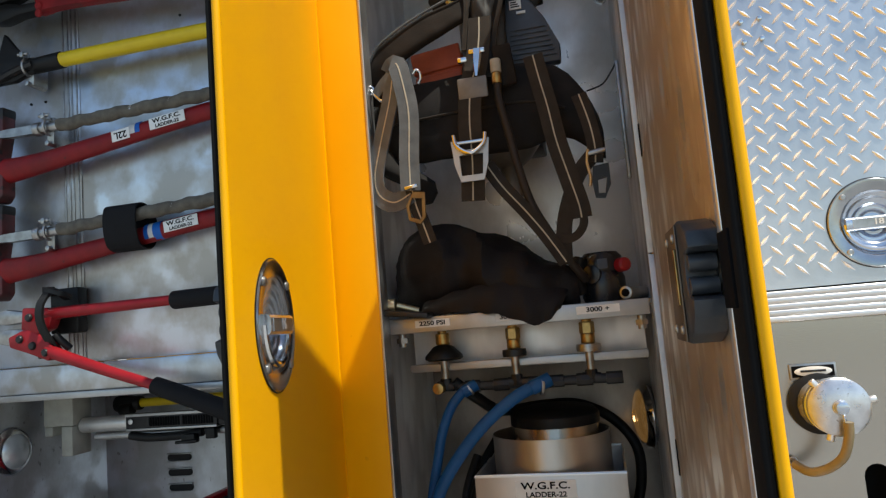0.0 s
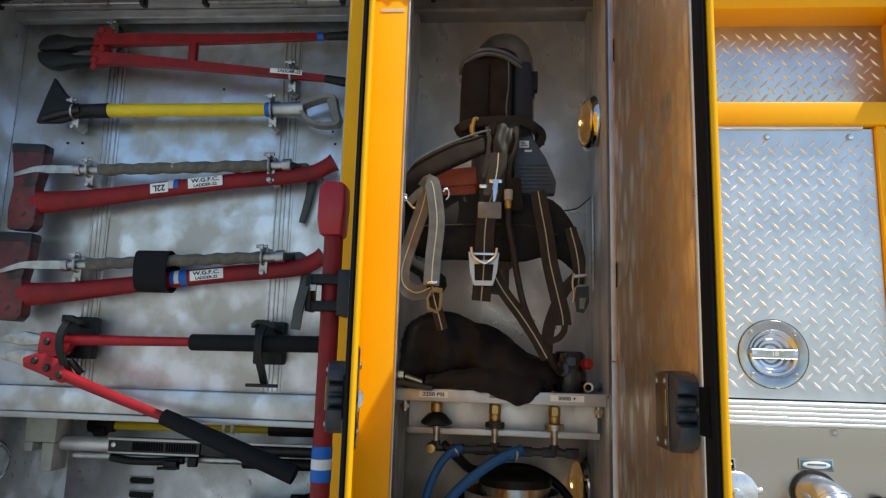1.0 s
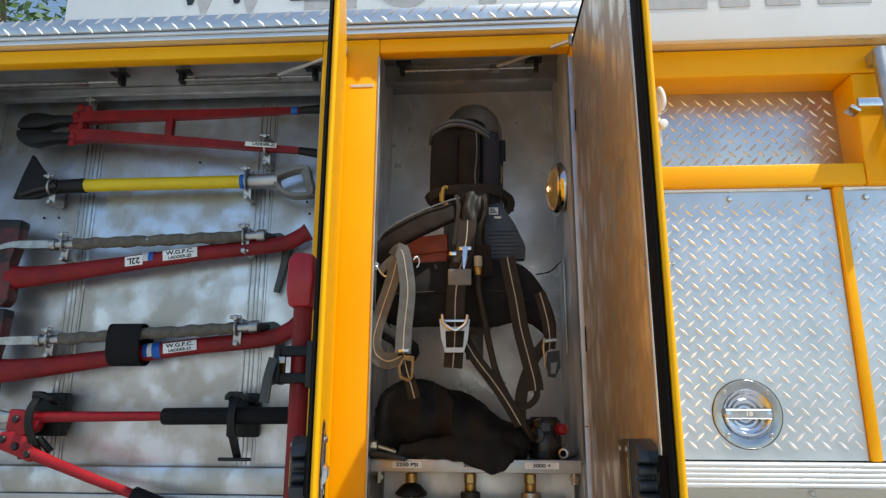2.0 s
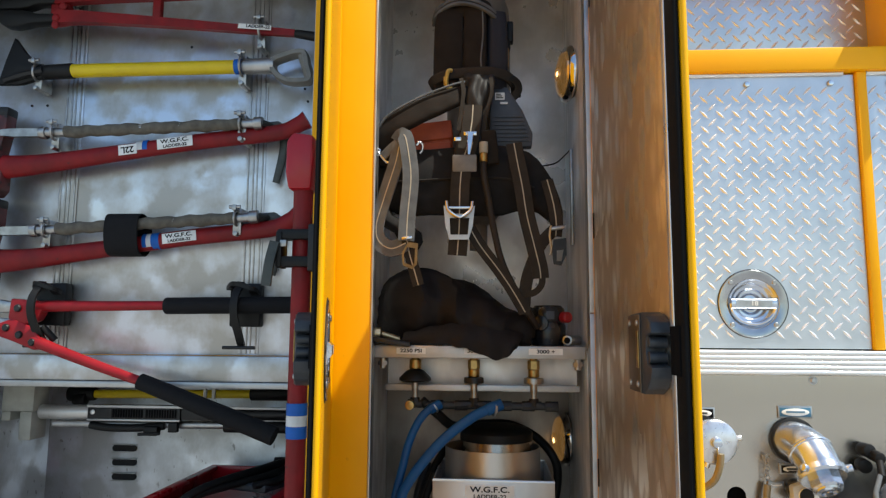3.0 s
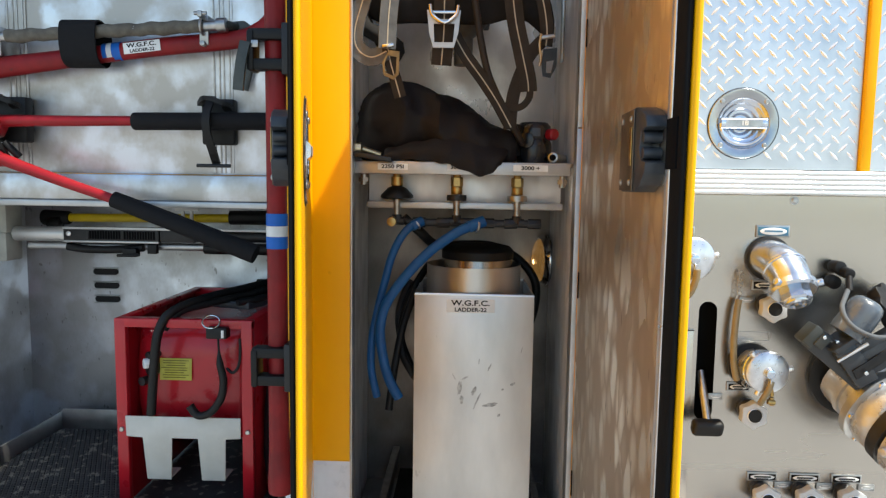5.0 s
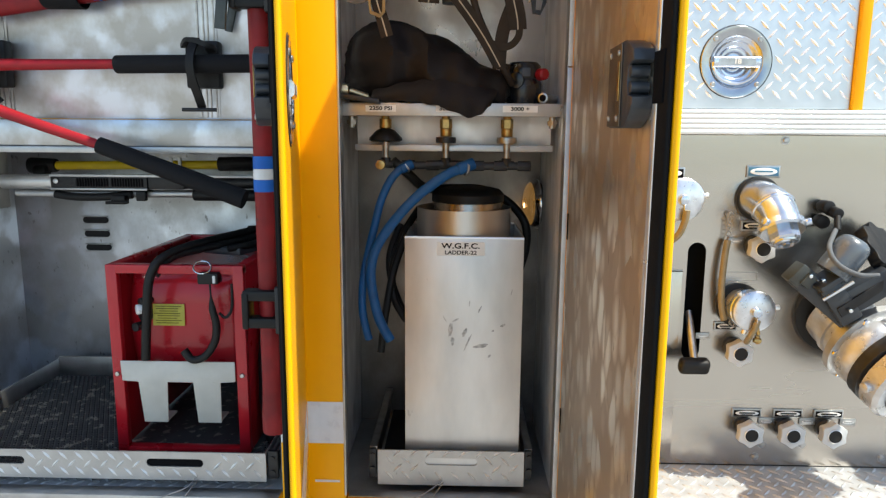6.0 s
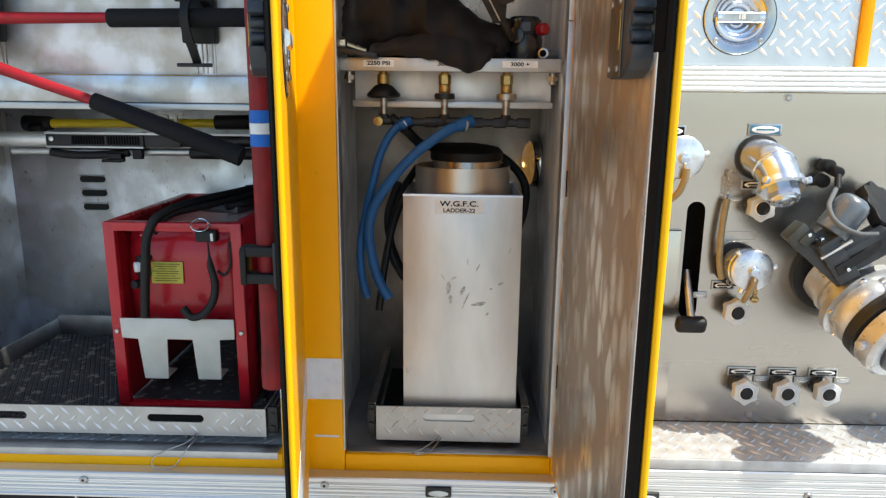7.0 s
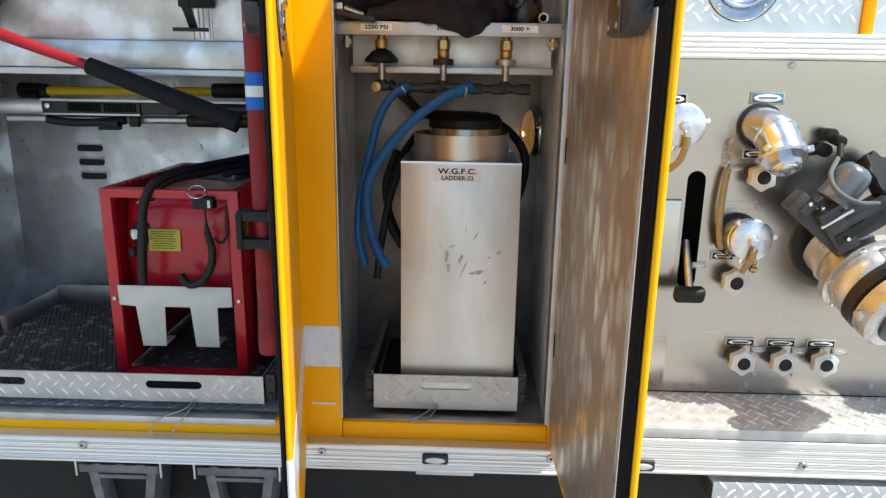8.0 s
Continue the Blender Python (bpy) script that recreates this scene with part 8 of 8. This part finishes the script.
part("motor", sweep(glide([(1.300, 1.322, 1.306), (1.326, 1.320, 1.345), (1.352, 1.318, 1.388)], 5), disc(0.040, 24), False, None, [1.02, 1.02, 1, 1, 1, 1, 1, 0.99, 0.95, 0.82, 0.55]), surface("blue_grey_enamel", (0.095, 0.115, 0.14), 0.28, 0, (0.075, 0.09, 0.11), 20, 0.05, 300, coat=0.4), vl, "blue-grey motor capsule")
part("motor_base", turned_box((1.300, 1.324, 1.296), (0.092, 0.080, 0.014), (0, -36, 0), 0.003), PLASTIC_GREY, vl)
part("bracket_edge", rod((1.275, 1.30, 1.245), (1.335, 1.288, 1.292), 0.004), ALU_BRIGHT, vl)
lobes = [(0.072 + 0.006 * math.cos(9 * a), a) for a in [2 * math.pi * i / 72 for i in range(72)]]
wheel = slab([(r_ * math.cos(a), r_ * math.sin(a)) for r_, a in lobes], -0.014, 0.014, 0.003)
wheel.transform(Matrix.Translation((1.450, 1.385, 1.350)) @ Vector((-0.5, 0.6, -0.62)).to_track_quat("Y", "Z").to_matrix().to_4x4())
part("handwheel", wheel, RUBBER, vl, "black lobed handwheel")
part("plug", join(rod((1.334, 1.462, 1.452), (1.336, 1.425, 1.452), 0.016, bevel=0.004), rod((1.347, 1.455, 1.444), (1.346, 1.40, 1.438), 0.014, bevel=0.004), rod((1.330, 1.46, 1.415), (1.326, 1.43, 1.413), 0.017, bevel=0.003), rod((1.345, 1.404, 1.432), (1.338, 1.385, 1.400), 0.008)), RUBBER, vl, "black cable plugs")
part("cable", tube([(1.336, 1.388, 1.402), (1.312, 1.355, 1.388), (1.282, 1.310, 1.372), (1.281, 1.288, 1.348), (1.302, 1.276, 1.326), (1.338, 1.270, 1.312), (1.385, 1.28, 1.310)], 0.0058, 12, 7), WEB_GREY, vl, "pale grey cable")
part("tag_clip", box((1.415, 1.335, 1.30), (1.445, 1.342, 1.335), 0.003), PLASTIC_WHITE, vl)
for at in ((1.246, 1.316, 1.300), (1.274, 1.310, 1.290), (1.33, 1.286, 1.225)):
    part("bolt", rod(at, Vector(at) + Vector((0, -0.010, 0)), 0.0055, seg=6, bevel=0.001), CHROME, vl)

# large unseen inlet beyond the valve, added to cast shade on the step
sp = thing("shade_inlet", (1.88, 1.46, 1.28), "unseen large capped metal pipe, added to shade the step", "pipe outlet")
part("collar", lathe([(0.110, 0.0), (0.110, 0.012), (0.095, 0.016)], (1.87, 1.4695, 1.30), (0, -1, 0), 36), RUBBER, sp, "black rubber collar")
part("barrel", rod((1.87, 1.468, 1.30), (1.875, 1.31, 1.285), 0.090, bevel=0.003), CAST, sp)
part("cap", lathe([(0.092, 0.0), (0.106, 0.004), (0.108, 0.05), (0.096, 0.062), (0.02, 0.066), (0.018, 0.08), (0.0, 0.082)], (1.875, 1.31, 1.285), (0.05, -1, -0.1), 36), CAST, sp, "round end cap")
# unseen shaft and wheel, added to widen the shadow on the step
part("shade_wheel_shaft", rod((1.478, 1.272, 1.300), (1.512, 1.165, 1.300), 0.012), STEEL, vl, "unseen steel shaft of the added wheel")
part("shade_wheel", lathe([(0.0, -0.012), (0.088, -0.012), (0.096, -0.004), (0.096, 0.008), (0.088, 0.016), (0.0, 0.016)], (1.512, 1.165, 1.300), (0.30, -0.94, 0.15), 32), RUBBER, vl, "unseen black wheel, added to shade the step")

# bits at the recess
bkt = thing("chrome_bracket", (1.55, 1.45, 2.66), "bent chrome bracket on the yellow frame", "bracket")
part("arm", join(box((1.478, 1.440, 2.655), (1.60, 1.452, 2.682), 0.003), turned_box((1.468, 1.458, 2.650), (0.030, 0.040, 0.010), (0, 35, 0), 0.002), box((1.585, 1.452, 2.650), (1.60, 1.494, 2.69), 0.003)), CHROME, bkt)
gb = thing("grab_rail", (1.57, 1.43, 2.60), "grey upright grab rail beside the recess", "rail")
part("rail", rod((1.566, 1.445, 2.50), (1.560, 1.445, 2.835), 0.020), ALU_DULL, gb)
part("foot", box((1.545, 1.452, 2.80), (1.585, 1.494, 2.84), 0.004), ALU_DULL, gb)
kn = thing("door_hook", (0.93, 1.49, 2.68), "white plastic latch hooks on the yellow frame", "hook")
part("hook", join(tube([(0.935, 1.488, 2.735), (0.938, 1.47, 2.74), (0.944, 1.462, 2.715), (0.944, 1.462, 2.69), (0.938, 1.47, 2.672)], 0.008, 10, 5), box((0.928, 1.474, 2.665), (0.942, 1.4945, 2.74), 0.003)), PLASTIC_WHITE, kn)
part("hook", join(rod((0.938, 1.494, 2.63), (0.942, 1.465, 2.63), 0.014, bevel=0.003), box((0.926, 1.482, 2.565), (0.938, 1.4945, 2.66), 0.003)), PLASTIC_WHITE, kn)

# ---- tree and pole behind the truck ----
tree = thing("tree", (-7.0, 9.0, 0.0), "tall leafy green tree beyond the truck", "tree")
part("trunk", tube([(-7.0, 9.0, 0), (-6.95, 9.05, 2.0), (-7.05, 9.0, 4.2), (-7.0, 9.0, 6.5)], 0.22, 12, 5, False, [1.2, 0.9, 0.7, 0.4]), BARK, tree)
random.seed(11)
for i in range(5):
    a = i * 1.3
    part("limb", tube([(-7.02, 9.0, 3.6 + 0.5 * i), (-7.02 + 0.9 * math.cos(a), 9 + 0.9 * math.sin(a), 4.6 + 0.5 * i), (-7.02 + 1.9 * math.cos(a), 9 + 1.9 * math.sin(a), 5.3 + 0.55 * i)], 0.08, 8, 4, False, [1, 0.7, 0.3]), BARK, tree)
lvv, lff = [], []
for i in range(5200):
    c_ = random.randrange(16)
    a, b_ = c_ * 2.4, (c_ % 5) * 0.7
    cc = Vector((-7 + 1.7 * math.cos(a) * (0.5 + 0.12 * (c_ % 4)), 9 + 1.7 * math.sin(a) * (0.5 + 0.12 * (c_ % 4)), 5.0 + b_ + 0.35 * (c_ % 3)))
    p_ = cc + Vector((random.gauss(0, 0.52), random.gauss(0, 0.52), random.gauss(0, 0.42)))
    n_ = Vector((random.gauss(0, 1), random.gauss(0, 1), random.gauss(0, 1))).normalized()
    u_ = n_.orthogonal().normalized()
    w_ = n_.cross(u_)
    s = random.uniform(0.05, 0.10)
    k = len(lvv)
    lvv += [p_ - u_ * s, p_ + w_ * s * 0.45, p_ + u_ * s, p_ - w_ * s * 0.45]
    lff.append((k, k + 1, k + 2, k + 3))
me = bpy.data.meshes.new("crown")
inv = PLACE[tree.name].inverted()
me.from_pydata([inv @ v for v in lvv], [], lff)
me.materials.append(LEAF)
cr = new("crown", me)
cr.parent = tree
tagged(cr, kind="stuff")
lad = thing("ladder_beam", (-1.1, 1.9, 3.2), "grey slanted steel beam on top of the truck", "beam")
part("beam", tube([(-1.42, 1.70, 2.93), (-1.05, 1.80, 3.20), (-0.70, 1.90, 3.46)], 0.030, 10, 3), ALU_DULL, lad)
part("beam", tube([(-1.20, 1.60, 2.93), (-1.06, 1.64, 3.05), (-0.93, 1.68, 3.16)], 0.018, 10, 3), ALU_DULL, lad)
